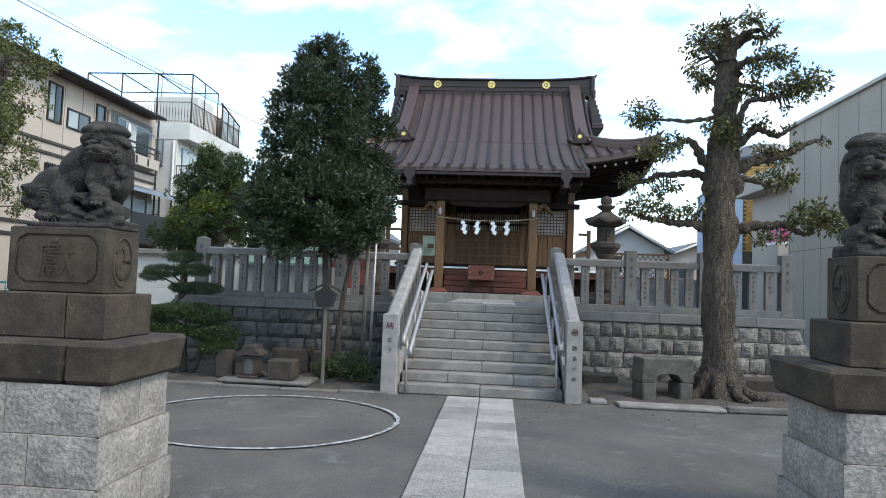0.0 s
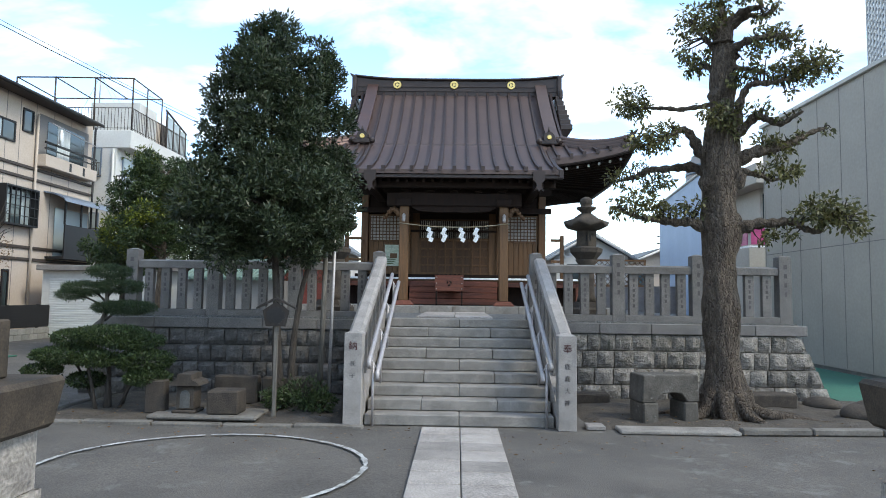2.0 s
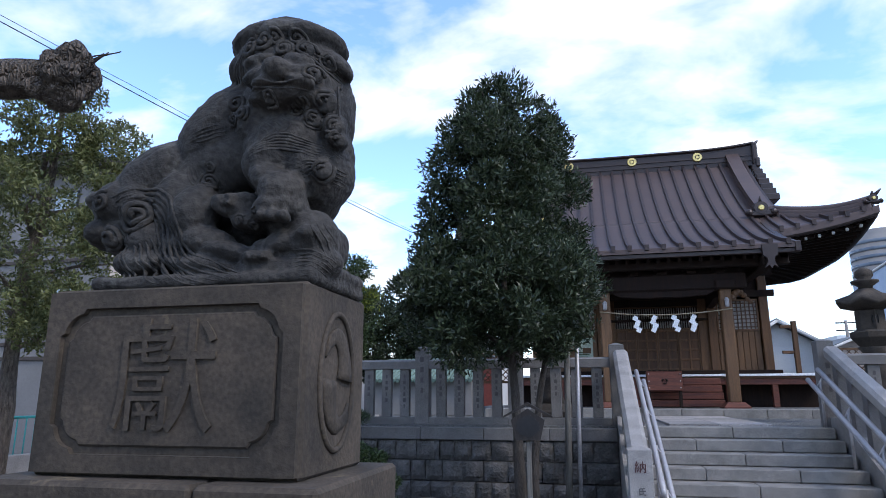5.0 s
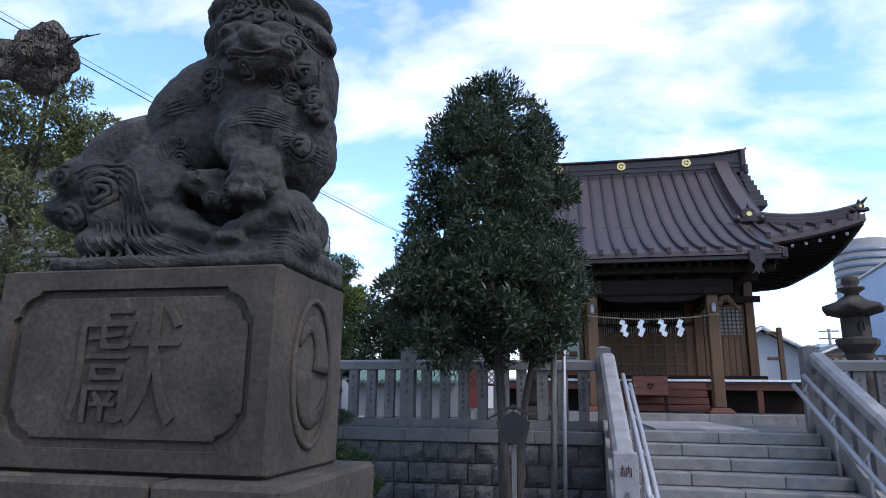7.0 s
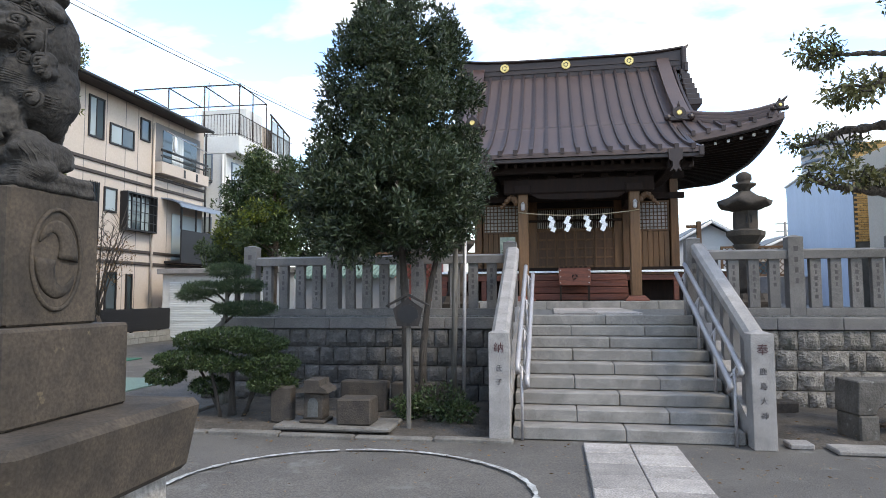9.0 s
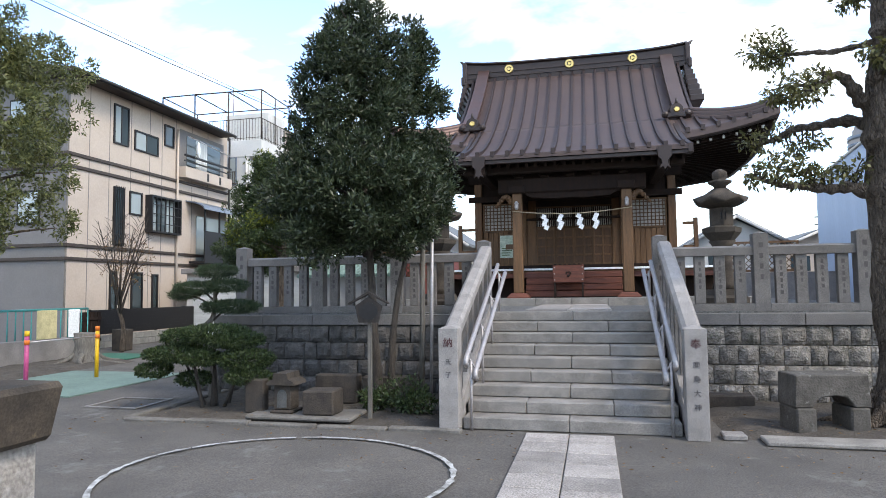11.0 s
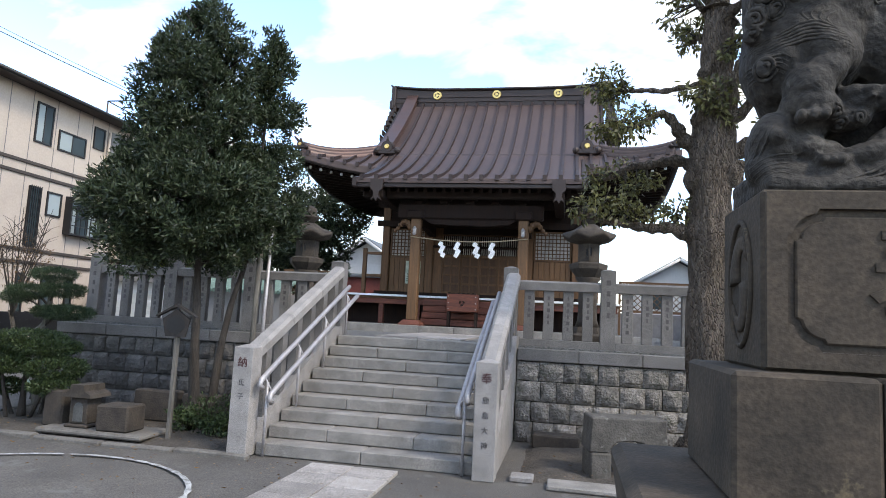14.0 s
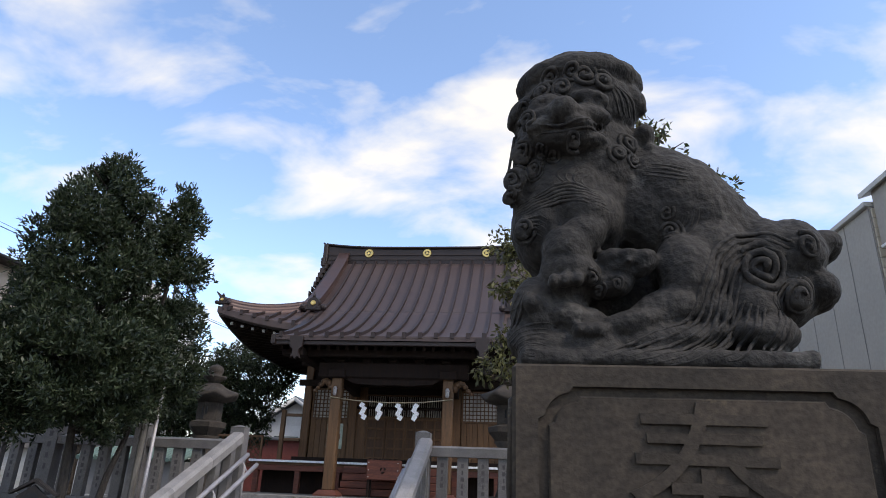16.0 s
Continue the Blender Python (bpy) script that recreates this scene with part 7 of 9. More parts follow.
leaf_part("foliage", sprigs(rng, p, o, 3, 0.088, 0.036, 0.8, 0.45), M["leaf_tuft"], t, "sparse drooping tufts of olive leaves")

# tree beyond the playground
t = thing("broadleaf_tree", (-12.55, 3.4, 0.0), "tall broadleaf tree with loose olive-green foliage", "tree")
limb_part("trunk", [(-12.55, 3.4, -0.05), (-12.45, 3.4, 1.5), (-12.35, 3.3, 3.5), (-11.95, 3.2, 5.5), (-11.75, 3.1, 8.2)], 0.22, 0.04, M["bark"], t, 5, 12)
for k in range(11):
    z = 2.6 + 0.42 * k
    a = k * 2.2 + 0.5
    limb_part("limb", [(-12.25, 3.3, z), (-12.25 + 0.8 * math.cos(a), 3.3 + 0.7 * math.sin(a), z + 0.35), (-12.05 + 1.6 * math.cos(a), 3.3 + 1.2 * math.sin(a), z + 0.45)], 0.06, 0.012, M["bark"], t, 4, 7)
blobs = []
for k in range(34):
    a, h_ = k * 2.399, k / 33
    r = 1.55 * math.sqrt(((k * 7) % 34) / 34) + 0.25
    blobs.append(((-12.00 + r * math.cos(a), 3.2 + r * 0.9 * math.sin(a), 2.9 + 4.2 * h_ + 0.3 * math.sin(k)), (0.5, 0.5, 0.34)))
for k in range(7):
    a, h_ = k * 2.399, k / 6
    blobs.append(((-12.1 + 0.8 * math.cos(a), 3.0 + 0.7 * math.sin(a), 6.3 + 1.3 * h_), (0.45 - 0.1 * h_, 0.45, 0.28)))
blobs += [((-10.75, 2.9, 6.9), (0.42, 0.4, 0.4)), ((-10.6, 2.8, 6.2), (0.42, 0.4, 0.35)), ((-10.55, 2.8, 5.4), (0.4, 0.4, 0.3)), ((-10.8, 2.8, 4.5), (0.4, 0.4, 0.3)), ((-10.95, 2.9, 3.4), (0.4, 0.4, 0.3))]
leaf_part("crown", leafy(rng, blobs, 24000, 4, 0.11, 0.038, 0.8, 0.25, 0.3, 0.3, 0.06), M["leaf_olive"], t, "loose olive-green crown")

# pollarded limb reaching in by the pedestal
t = thing("pollarded_tree", (-6.9, -4.7, 0.0), "pollarded tree with a knobbly lopped limb", "tree")
limb_part("trunk", [(-6.9, -4.7, -0.05), (-6.85, -4.7, 1.6), (-6.8, -4.65, 3.2), (-6.75, -4.6, 4.2)], 0.24, 0.16, M["bark"], t, 5, 12)
limb = limb_part("limb", [(-6.8, -4.65, 2.8), (-6.0, -4.4, 3.2), (-5.3, -4.1, 3.46), (-4.75, -3.9, 3.52)], 0.15, 0.10, M["bark"], t, 8, 16, 0.4)
bm = bmesh.new()
for k in range(22):
    a = k * 2.4
    bmesh.ops.create_icosphere(bm, subdivisions=3, radius=0.05 + 0.022 * (k % 3), matrix=Matrix.Translation((-4.78 + 0.045 * (k % 5) - 0.02, -3.88 + 0.09 * math.cos(a), 3.54 + 0.10 * math.sin(a))))
for v in bm.verts:
    v.co += 0.035 * noise.noise_vector(v.co * 12) + 0.014 * noise.noise_vector(v.co * 38)
part("burr", bm, M["bark"], limb, "knobbly burr at the lopped end")
for k in range(9):
    a = k * 0.9
    p0 = Vector((-4.7 + 0.03 * (k % 4), -3.88, 3.56))
    limb_part("twig", [p0, p0 + Vector((0.07 + 0.05 * math.cos(a), 0.05 * math.sin(a), 0.09)), p0 + Vector((0.17 + 0.07 * math.cos(a * 2), 0.1 * math.sin(a), 0.10 + 0.08 * math.sin(a)))], 0.008, 0.003, M["bark_dark"], limb, 3, 5, 0.2)

# yellow-green tree behind the fence
t = thing("yellow_green_tree", (-8.1, 8.8, 0.0), "small tree with layered yellow-green foliage beyond the fence", "tree")
limb_part("trunk", [(-8.05, 8.8, 0.0), (-8.0, 8.8, 2.0), (-7.95, 8.8, 3.4), (-8.1, 8.8, 5.0)], 0.14, 0.03, M["bark"], t)
pads = []
for k in range(26):
    h_ = k / 25
    a = k * 2.4
    r = (0.95 - 0.55 * max(0, h_ - 0.45)) * (0.55 + 0.45 * ((k * 7) % 5) / 4)
    pads.append(((-8.2 + r * math.cos(a), 8.8 + r * math.sin(a), 2.8 + 2.45 * h_), (0.50 - 0.10 * h_, 0.48, 0.21)))
for b in pads:
    limb_part("limb", [(-8.0, 8.8, b[0][2] - 0.35), ((b[0][0] - 8.0) / 2, 8.8 + (b[0][1] - 8.8) / 2, b[0][2] - 0.12), b[0]], 0.035, 0.01, M["bark"], t, 3, 6)
# darker green leaf set: the crown's shade is put into its colour
leaf_part("shaded_leaves", leafy(rng, pads, 12500, 4, 0.10, 0.034, 0.8, 0.2, 0.3, 0.25, -0.12), M["leaf_mid"], t, "mid-green layered crown, shade put into its leaf colour")
leaf_part("young_leaves", leafy(rng, [(c, tuple(1.1 * v for v in r)) for c, r in pads[1::3]], 4600, 4, 0.10, 0.032, 0.8, 0.25, 0.35, 0.3, -0.02), M["leaf_yellow"], t, "bright yellow-green young leaves")

def round_tree(x, y, z0, blobs, count, mat, label, leaf=(0.12, 0.05)):
    t = thing("tree", (x, y, z0), label, "tree", "trees behind the court")
    top = max(b[0][2] for b in blobs)
    limb_part("trunk", [(x, y, z0 - 0.05), (x + 0.05, y, (z0 + top) / 2), (x, y, top)], 0.14, 0.03, M["bark_dark"], t)
    for b in blobs[:6]:
        limb_part("limb", [(x, y, b[0][2] - 0.5), ((x + b[0][0]) / 2, (y + b[0][1]) / 2, b[0][2] - 0.2), b[0]], 0.05, 0.012, M["bark_dark"], t, 3, 6)
    leaf_part("crown", leafy(rng, blobs, count, 4, *leaf, 0.8, 0.1, 0.4), mat, t, "uneven leafy crown")

round_tree(-6.2, 13.2, TOP, [((-6.2 + 1.2 * math.cos(k * 2.4) * (0.4 + 0.6 * (k % 3) / 2), 13.2 + 0.9 * math.sin(k * 2.4), 3.0 + 0.22 * k), (0.75, 0.7, 0.42)) for k in range(12)], 8000, M["leaf_dark"], "dark spreading evergreen beside the shrine hall", (0.13, 0.05))
round_tree(-7.4, 11.8, 0.0, [((-7.4 + 0.9 * math.cos(k * 2.4), 11.8 + 0.7 * math.sin(k * 2.4), 2.2 + 0.24 * k), (0.7, 0.7, 0.45)) for k in range(10)], 7000, M["leaf_dark"], "dark evergreen behind the yellow-green tree", (0.13, 0.05))
round_tree(-10.2, 11.0, 0.0, [((-10.2 + 0.7 * math.cos(k * 2.4), 11.0 + 0.6 * math.sin(k * 2.4), 2.6 + 0.12 * k), (0.55, 0.5, 0.3)) for k in range(6)], 3500, M["leaf_mid"], "small clipped evergreen beside the white garage", (0.1, 0.04))

# clipped azalea and trained pine in the bed
t = thing("clipped_azalea", (-4.95, 0.85, 0.05), "low azalea clipped into flat green pads", "shrub")
for k, (dx, dy) in enumerate(((0, 0), (-0.45, 0.05), (0.45, -0.05), (0.25, 0.2), (-0.2, -0.15))):
    limb_part("stem", [(-4.95 + dx * 0.4, 0.85 + dy, 0.03), (-4.95 + dx * 0.8, 0.85 + dy, 0.4), (-4.95 + dx * 1.4, 0.85 + dy, 0.85)], 0.06 if k == 0 else 0.03, 0.015, M["bark_dark"], t, 4, 7)
pads = [((-4.95, 0.85, 1.06), (0.5, 0.42, 0.12)), ((-4.6, 0.8, 0.98), (0.4, 0.36, 0.1)), ((-5.45, 0.85, 1.02), (0.3, 0.3, 0.1)), ((-5.5, 0.8, 0.78), (0.48, 0.4, 0.11)), ((-4.4, 0.75, 0.72), (0.38, 0.36, 0.13)), ((-5.0, 0.62, 0.74), (0.32, 0.25, 0.09)),
        ((-5.82, 0.7, 0.56), (0.24, 0.24, 0.09)), ((-4.28, 0.62, 0.50), (0.3, 0.28, 0.09)), ((-5.3, 0.9, 0.42), (0.25, 0.22, 0.09))]
p, o = blob_points(rng, pads, 9000, 0.75)
leaf_part("foliage", sprigs(rng, p, o + np.array([0, 0, 0.4]), 4, 0.042, 0.02, 0.7), M["leaf_mid"], t, "close-clipped pads of small green leaves")
t = thing("trained_pine", (-5.55, 1.75, 0.05), "trained garden pine with a bent trunk and flat pads", "tree")
limb_part("trunk", [(-5.5, 1.75, 0.03), (-5.6, 1.75, 0.6), (-5.72, 1.75, 1.05), (-5.55, 1.75, 1.3), (-5.52, 1.75, 1.9)], 0.10, 0.025, M["wood_grey"], t, 5, 9)
pads = [((-5.5, 1.75, 1.98), (0.34, 0.28, 0.09)), ((-5.28, 1.7, 1.75), (0.34, 0.28, 0.09)), ((-5.85, 1.72, 1.72), (0.36, 0.28, 0.09)), ((-5.15, 1.68, 1.42), (0.42, 0.3, 0.09)), ((-5.5, 1.7, 1.42), (0.2, 0.2, 0.07)), ((-6.05, 1.7, 1.62), (0.24, 0.22, 0.07))]
for b in pads:
    limb_part("limb", [(-5.55, 1.75, b[0][2] - 0.2), ((b[0][0] - 5.55) / 2, 1.72, b[0][2] - 0.06), b[0]], 0.022, 0.007, M["bark_dark"], t, 4, 6)
p, o = blob_points(rng, pads, 4500, 0.55)
leaf_part("needle_foliage", sprigs(rng, p, o + np.array([0, 0, 0.8]), 6, 0.055, 0.007, 0.8), M["leaf_pine"], t, "flat pads of fine dark needles")
# low bushes
for x, y, r, h_ in ((-2.2, 0.9, 0.36, 0.42), (-2.55, 0.95, 0.26, 0.28), (-1.95, 0.75, 0.25, 0.25)):
    t = thing("low_bush", (x, y, 0.05), "low loose bush of mixed green and yellowing leaves", "shrub", "low bushes")
    for k in range(5):
        limb_part("stem", [(x, y, 0.03), (x + r * 0.4 * math.cos(k * 1.3), y + r * 0.4 * math.sin(k * 1.3), h_ * 0.6), (x + r * 0.7 * math.cos(k * 1.3), y + r * 0.7 * math.sin(k * 1.3), h_)], 0.01, 0.004, M["bark_dark"], t, 3, 5)
    p, o = blob_points(rng, [((x, y, h_ * 0.55 + 0.05), (r, r, h_ * 0.55))], 260, 0.2)
    leaf_part("leaves", sprigs(rng, p, o + np.array([0, 0, 0.4]), 3, 0.058, 0.026, 0.8), M["leaf_mid"], t)
# bare shrub by the house
t = thing("bare_shrub", (-13.0, 8.7, 0.0), "leafless reddish-brown shrub with fine twigs by the house", "shrub")
limb_part("stem", [(-13.0, 8.7, -0.03), (-12.95, 8.7, 0.7), (-13.2, 8.75, 1.25)], 0.08, 0.05, M["bark"], t, 4, 7)
for k in range(12):
    a = k * 2.4
    r = 0.5 + 0.5 * ((k * 5) % 12) / 12
    stem = limb_part("limb", [(-13.1, 8.72, 1.0 + 0.05 * k), (-13.0 + 0.5 * r * math.cos(a), 8.7 + 0.4 * r * math.sin(a), 2.0 + 0.08 * k), (-12.9 + 0.9 * r * math.cos(a), 8.7 + 0.8 * r * math.sin(a), 2.9 + 0.12 * k)], 0.03, 0.008, M["bark_dark"], t, 4, 5)
    bm = bmesh.new()
    for q in range(9):
        b0 = Vector((-13.0 + 0.7 * r * math.cos(a), 8.7 + 0.6 * r * math.sin(a), 1.9 + 0.1 * k + 0.1 * q))
        e0 = b0 + Vector((0.45 * math.cos(q * 2.1 + k), 0.4 * math.sin(q * 2.1 + k), 0.35))
        tube(bm, [b0, (b0 + e0) / 2 + Vector((0, 0, 0.06)), e0], [0.008, 0.006, 0.003], 4)
    part("twig", bm, M["bark_dark"], stem)
p, o = blob_points(rng, [((-12.95, 8.7, 2.6), (0.9, 0.8, 0.8))], 320, 0.2)
leaf_part("dry_leaves", sprigs(rng, p, o, 2, 0.07, 0.03, 0.8), M["leaf_dry"], t, "few brown leaves")
# palm-like clump on the garage
t = thing("potted_cycad", (-13.4, 15.0, 2.62), "spiky dark green clump above the garage roof", "plant")
bm = bmesh.new()
for k in range(26):
    a = k * 2.4
    b0 = Vector((-13.6 + 0.06 * k, 14.9, 2.6))
    e0 = b0 + Vector((0.5 * math.cos(a), 0.3 * math.sin(a), 0.55 + 0.2 * math.sin(k)))
    tube(bm, [b0, (b0 + e0) / 2 + Vector((0, 0, 0.15)), e0], [0.03, 0.025, 0.005], 4)
part("fronds", bm, M["leaf_mid"], t)
# twig sprouting behind one lion
t = thing("weed_sprig", (3.0, -4.62, 2.62), "small green weed sprig on the statue's back", "plant")
bm = bmesh.new()
for dx, dz in ((0.03, 0.12), (0.09, 0.10), (0.13, 0.06)):
    tube(bm, [(3.0, -4.62, 2.60), (3.0 + dx * 0.6, -4.62, 2.63 + dz * 0.6), (3.0 + dx, -4.62, 2.64 + dz)], [0.003, 0.002, 0.0015], 4)
part("stems", bm, M["bark_dark"], t)
p = np.array([(3.0 + dx * f, -4.62, 2.63 + dz * f) for dx, dz in ((0.03, 0.12), (0.09, 0.10), (0.13, 0.06)) for f in (0.5, 0.7, 0.85, 1.0)])
leaf_part("leaves", sprigs(rng, p, np.tile([0, -0.2, 0.4], (len(p), 1)), 2, 0.028, 0.012, 0.9), M["leaf_mid"], t)


# ---- the house to the west ----
def window_x(parent, x, y0, y1, z0, z1, frame_mat, panes=2, glass="glass", bars=0, curtain=False, depth=0.05):
    """A window in a wall that faces +x."""
    w = part("window", boxes(((x, y0, z0), (x + depth, y0 + 0.06, z1)), ((x, y1 - 0.06, z0), (x + depth, y1, z1)), ((x, y0 + 0.06, z0), (x + depth, y1 - 0.06, z0 + 0.06)), ((x, y0 + 0.06, z1 - 0.06), (x + depth, y1 - 0.06, z1))), frame_mat, parent, "dark-framed window")
    for k in range(panes):
        a, b = y0 + 0.06 + (y1 - y0 - 0.12) * k / panes, y0 + 0.06 + (y1 - y0 - 0.12) * (k + 1) / panes
        part("pane", boxes(((x + 0.005, a, z0 + 0.06), (x + 0.015 + 0.01 * (k % 2), b, z1 - 0.06))), M[glass if k % 2 == 0 else "glass"], w)
        if k:
            part("mullion", boxes(((x + 0.004, a - 0.02, z0 + 0.06), (x + 0.04, a + 0.02, z1 - 0.06))), frame_mat, w)
    for k in range(bars):
        y = y0 + (y1 - y0) * (k + 0.5) / bars
        part("bar", boxes(((x + depth + 0.02, y - 0.01, z0 - 0.03), (x + depth + 0.04, y + 0.01, z1 + 0.03))), frame_mat, w)
    return w


HX = -15.75
house = thing("house", (-18.5, 14.0, 0), "three-storey cream panelled house with brown trim and dark window frames", "house")
wall = part("wall", boxes(((-21.5, 9.5, 0), (HX, 18.5, 8.75))), M["plaster"], house, "cream panelled walls")
# cream wall's turned-away end: its shade is painted as a thin grey layer
part("end_wall", boxes(((-21.5, 9.455, 0), (HX - 0.02, 9.497, 8.7))), M["plaster_grey"], house, "end wall in grey, its shade put into the colour")
for y in (9.5, 10.35, 11.25, 12.3, 13.3, 14.0, 14.85, 15.9, 17.0):
    part("panel_joint", boxes(((HX, y - 0.012, 0.2), (HX + 0.006, y + 0.012, 8.7))), M["plaster_grey"], wall)
for z in (6.15, 5.75, 3.23, 2.80):
    part("trim_band", boxes(((HX, 9.45, z - 0.055), (HX + 0.06, 18.55, z + 0.055)), bevel=0.01), M["band"], house)
    part("trim_band", boxes(((-21.5, 9.39, z - 0.055), (HX + 0.06, 9.45, z + 0.055)), bevel=0.01), M["band"], house)
roof2 = bmesh.new()
prism(roof2, [(-22.0, 8.60), (-15.1, 8.60), (-15.1, 8.72), (-18.5, 9.25), (-22.0, 8.75)], 9.0, 18.0, "y")
part("roof", roof2, M["band"], house, "dark flat-pitched roof with deep eaves")
part("gutter", tube(bmesh.new(), [(-15.05, 8.95, 8.62), (-15.05, 18.05, 8.62)], [0.07, 0.07], 8), M["black"], house)
for y, zt in ((14.85, 8.2), (18.55, 8.7)):
    part("downpipe", tube(bmesh.new(), [(HX + 0.09, y, 0.3), (HX + 0.09, y, zt)], [0.045, 0.045], 8), M["plaster"] if y < 15 else M["black"], house)
window_x(house, HX, 11.40, 12.15, 6.9, 8.3, M["black"], 2, "glass_light")
window_x(house, HX, 12.44, 13.75, 6.88, 7.62, M["black"], 2, "glass_light")
window_x(house, HX, 14.1, 14.68, 7.4, 8.25, M["black"], 1)
window_x(house, HX, 11.46, 11.98, 3.35, 5.4, M["black"], 1, "glass", 6)
window_x(house, HX, 12.24, 12.9, 4.5, 5.35, M["black"], 1, "glass_light")
bay = window_x(house, HX, 13.1, 14.85, 3.95, 5.33, M["black"], 3, "glass_light", 0, depth=0.3)
for k in range(1, 4):
    part("glazing_bar", boxes(((HX + 0.28, 13.16, 3.95 + 0.345 * k - 0.015), (HX + 0.31, 14.79, 3.95 + 0.345 * k + 0.015))), M["black"], bay)
for k in range(1, 7):
    part("glazing_bar", boxes(((HX + 0.28, 13.1 + 0.25 * k - 0.012, 4.0), (HX + 0.31, 13.1 + 0.25 * k + 0.012, 5.28))), M["black"], bay)
window_x(house, HX, 11.35, 11.7, 1.1, 2.45, M["black"], 1)
window_x(house, HX, 12.4, 13.0, 1.1, 2.45, M["black"], 1)
window_x(house, HX, 13.5, 13.85, 1.1, 2.4, M["black"], 1)
# end-wall windows
for x, z in ((-18.0, 6.9), (-17.6, 3.9), (-19.5, 1.4)):
    w = part("window", boxes(((x, 9.40, z), (x + 0.9, 9.452, z + 1.1)), bevel=0.02), M["black"], house, "dark-framed window")
    part("pane", boxes(((x + 0.07, 9.392, z + 0.07), (x + 0.83, 9.399, z + 1.03))), M["glass_light"], w)
# loggia on the top floor; a grey sheet paints the shade of its recess
lg = part("loggia", boxes(((HX + 0.002, 15.05, 6.72), (HX + 0.012, 18.2, 8.3))), M["plaster_grey"], house, "balcony with washing rail, its shaded recess a flat grey sheet")
part("sliding_door", boxes(((HX + 0.013, 15.5, 6.75), (HX + 0.03, 17.9, 8.1))), M["glass"], lg)
part("curtain", boxes(((HX + 0.031, 16.1, 6.8), (HX + 0.04, 16.9, 8.05))), M["curtain"], lg)
part("balcony_rail", boxes(((HX + 0.3, 14.95, 7.16), (HX + 0.36, 18.3, 7.24)), ((HX + 0.3, 14.95, 6.95), (HX + 0.34, 18.3, 7.0))), M["black"], lg)
part("balcony_front", boxes(((HX + 0.061, 14.95, 6.3), (HX + 0.38, 18.3, 6.74))), M["plaster"], lg)
for y in (16.4, 17.3):
    part("slot", boxes(((HX + 0.381, y, 6.35), (HX + 0.386, y + 0.14, 6.68))), M["black"], lg)
dish = bmesh.new()
bmesh.ops.create_uvsphere(dish, u_segments=16, v_segments=10, radius=0.32, matrix=Matrix.Translation((HX + 0.5, 15.6, 7.5)) @ Matrix.Rotation(0.5, 4, "Z") @ Matrix.Diagonal((0.25, 1, 1, 1)))
tube(dish, [(HX + 0.35, 15.6, 7.2), (HX + 0.45, 15.6, 7.45)], [0.02, 0.02], 6)
solid("satellite_dish", dish, M["white"], "white satellite dish on the balcony rail", "satellite dish", place=(HX + 0.4, 15.6, 7.2))
part("washing_pole", tube(bmesh.new(), [(HX + 0.42, 15.1, 7.95), (HX + 0.42, 18.1, 7.75)], [0.02, 0.02], 6), M["steel"], lg)
# first-floor enclosed balcony with awning
cb = part("balcony", boxes(((HX + 0.02, 15.75, 2.9), (HX + 0.75, 18.95, 2.98)), ((HX + 0.70, 15.75, 2.98), (HX + 0.75, 18.95, 4.2))), M["black"], house, "dark balcony under a curved smoked awning")
for y in (15.75, 16.8, 17.85, 18.92):
    part("balcony_post", boxes(((HX + 0.68, y, 4.2), (HX + 0.74, y + 0.05, 5.2))), M["black"], cb)
bm = bmesh.new()
prism(bm, [(HX, 5.45), (HX + 0.45, 5.38), (HX + 0.8, 5.22), (HX + 0.9, 5.05), (HX + 0.86, 5.05), (HX + 0.78, 5.17), (HX + 0.44, 5.33), (HX, 5.40)], 15.5, 19.05, "y")
part("awning", bm, M["tower_dark"], cb)
part("balcony_door", boxes(((HX + 0.02, 16.2, 3.0), (HX + 0.04, 18.4, 4.9))), M["glass_light"], cb)
# black fence and block wall before the house
t = thing("black_fence", (-14.6, 12.0, 0.3), "black slatted metal fence before the house", "fence")
part("panel", boxes(((-14.62, 9.2, 0.42), (-14.58, 15.4, 1.18))), M["black"], t)
for k in range(7):
    part("slat", boxes(((-14.578, 9.25, 0.46 + 0.1 * k), (-14.565, 15.35, 0.545 + 0.1 * k))), M["black"], t)
for k in range(5):
    part("fence_post", boxes(((-14.66, 9.2 + 1.54 * k, 0.3), (-14.58, 9.27 + 1.54 * k, 1.2))), M["black"], t)
t = thing("block_wall", (-14.6, 12.0, 0), "low pale concrete block wall under the black fence", "wall", kind="structure")
blk = link_mesh("concrete_block", boxes(((-0.06, -0.195, 0), (0.06, 0.195, 0.19)), bevel=0.006), M["block"])
for c in range(2):
    for k in range(16):
        piece("concrete_block", blk, (-14.6, 9.25 + 0.395 * k + 0.19 * c, 0.2 * c), t)
old_stone_block((-13.6, 9.0, 0.0), (-13.1, 9.3, 0.62), "short pale concrete pier beside the shrub", "concrete_pier")
# garage
gar = thing("garage", (-12.7, 15.2, 0), "white garage with a ribbed roller shutter and flat roof", "garage")
part("wall", boxes(((-14.9, 14.45, 0), (-9.8, 17.5, 2.4))), M["white_wall"], gar)
part("roof", boxes(((-15.0, 14.2, 2.4), (-9.7, 17.6, 2.6)), bevel=0.02), M["concrete"], gar, "flat grey roof slab")
for k in range(24):
    part("shutter_slat", boxes(((-14.6, 14.42, 0.08 + 0.085 * k), (-10.2, 14.452, 0.155 + 0.085 * k)), bevel=0.008), M["shutter"], gar)

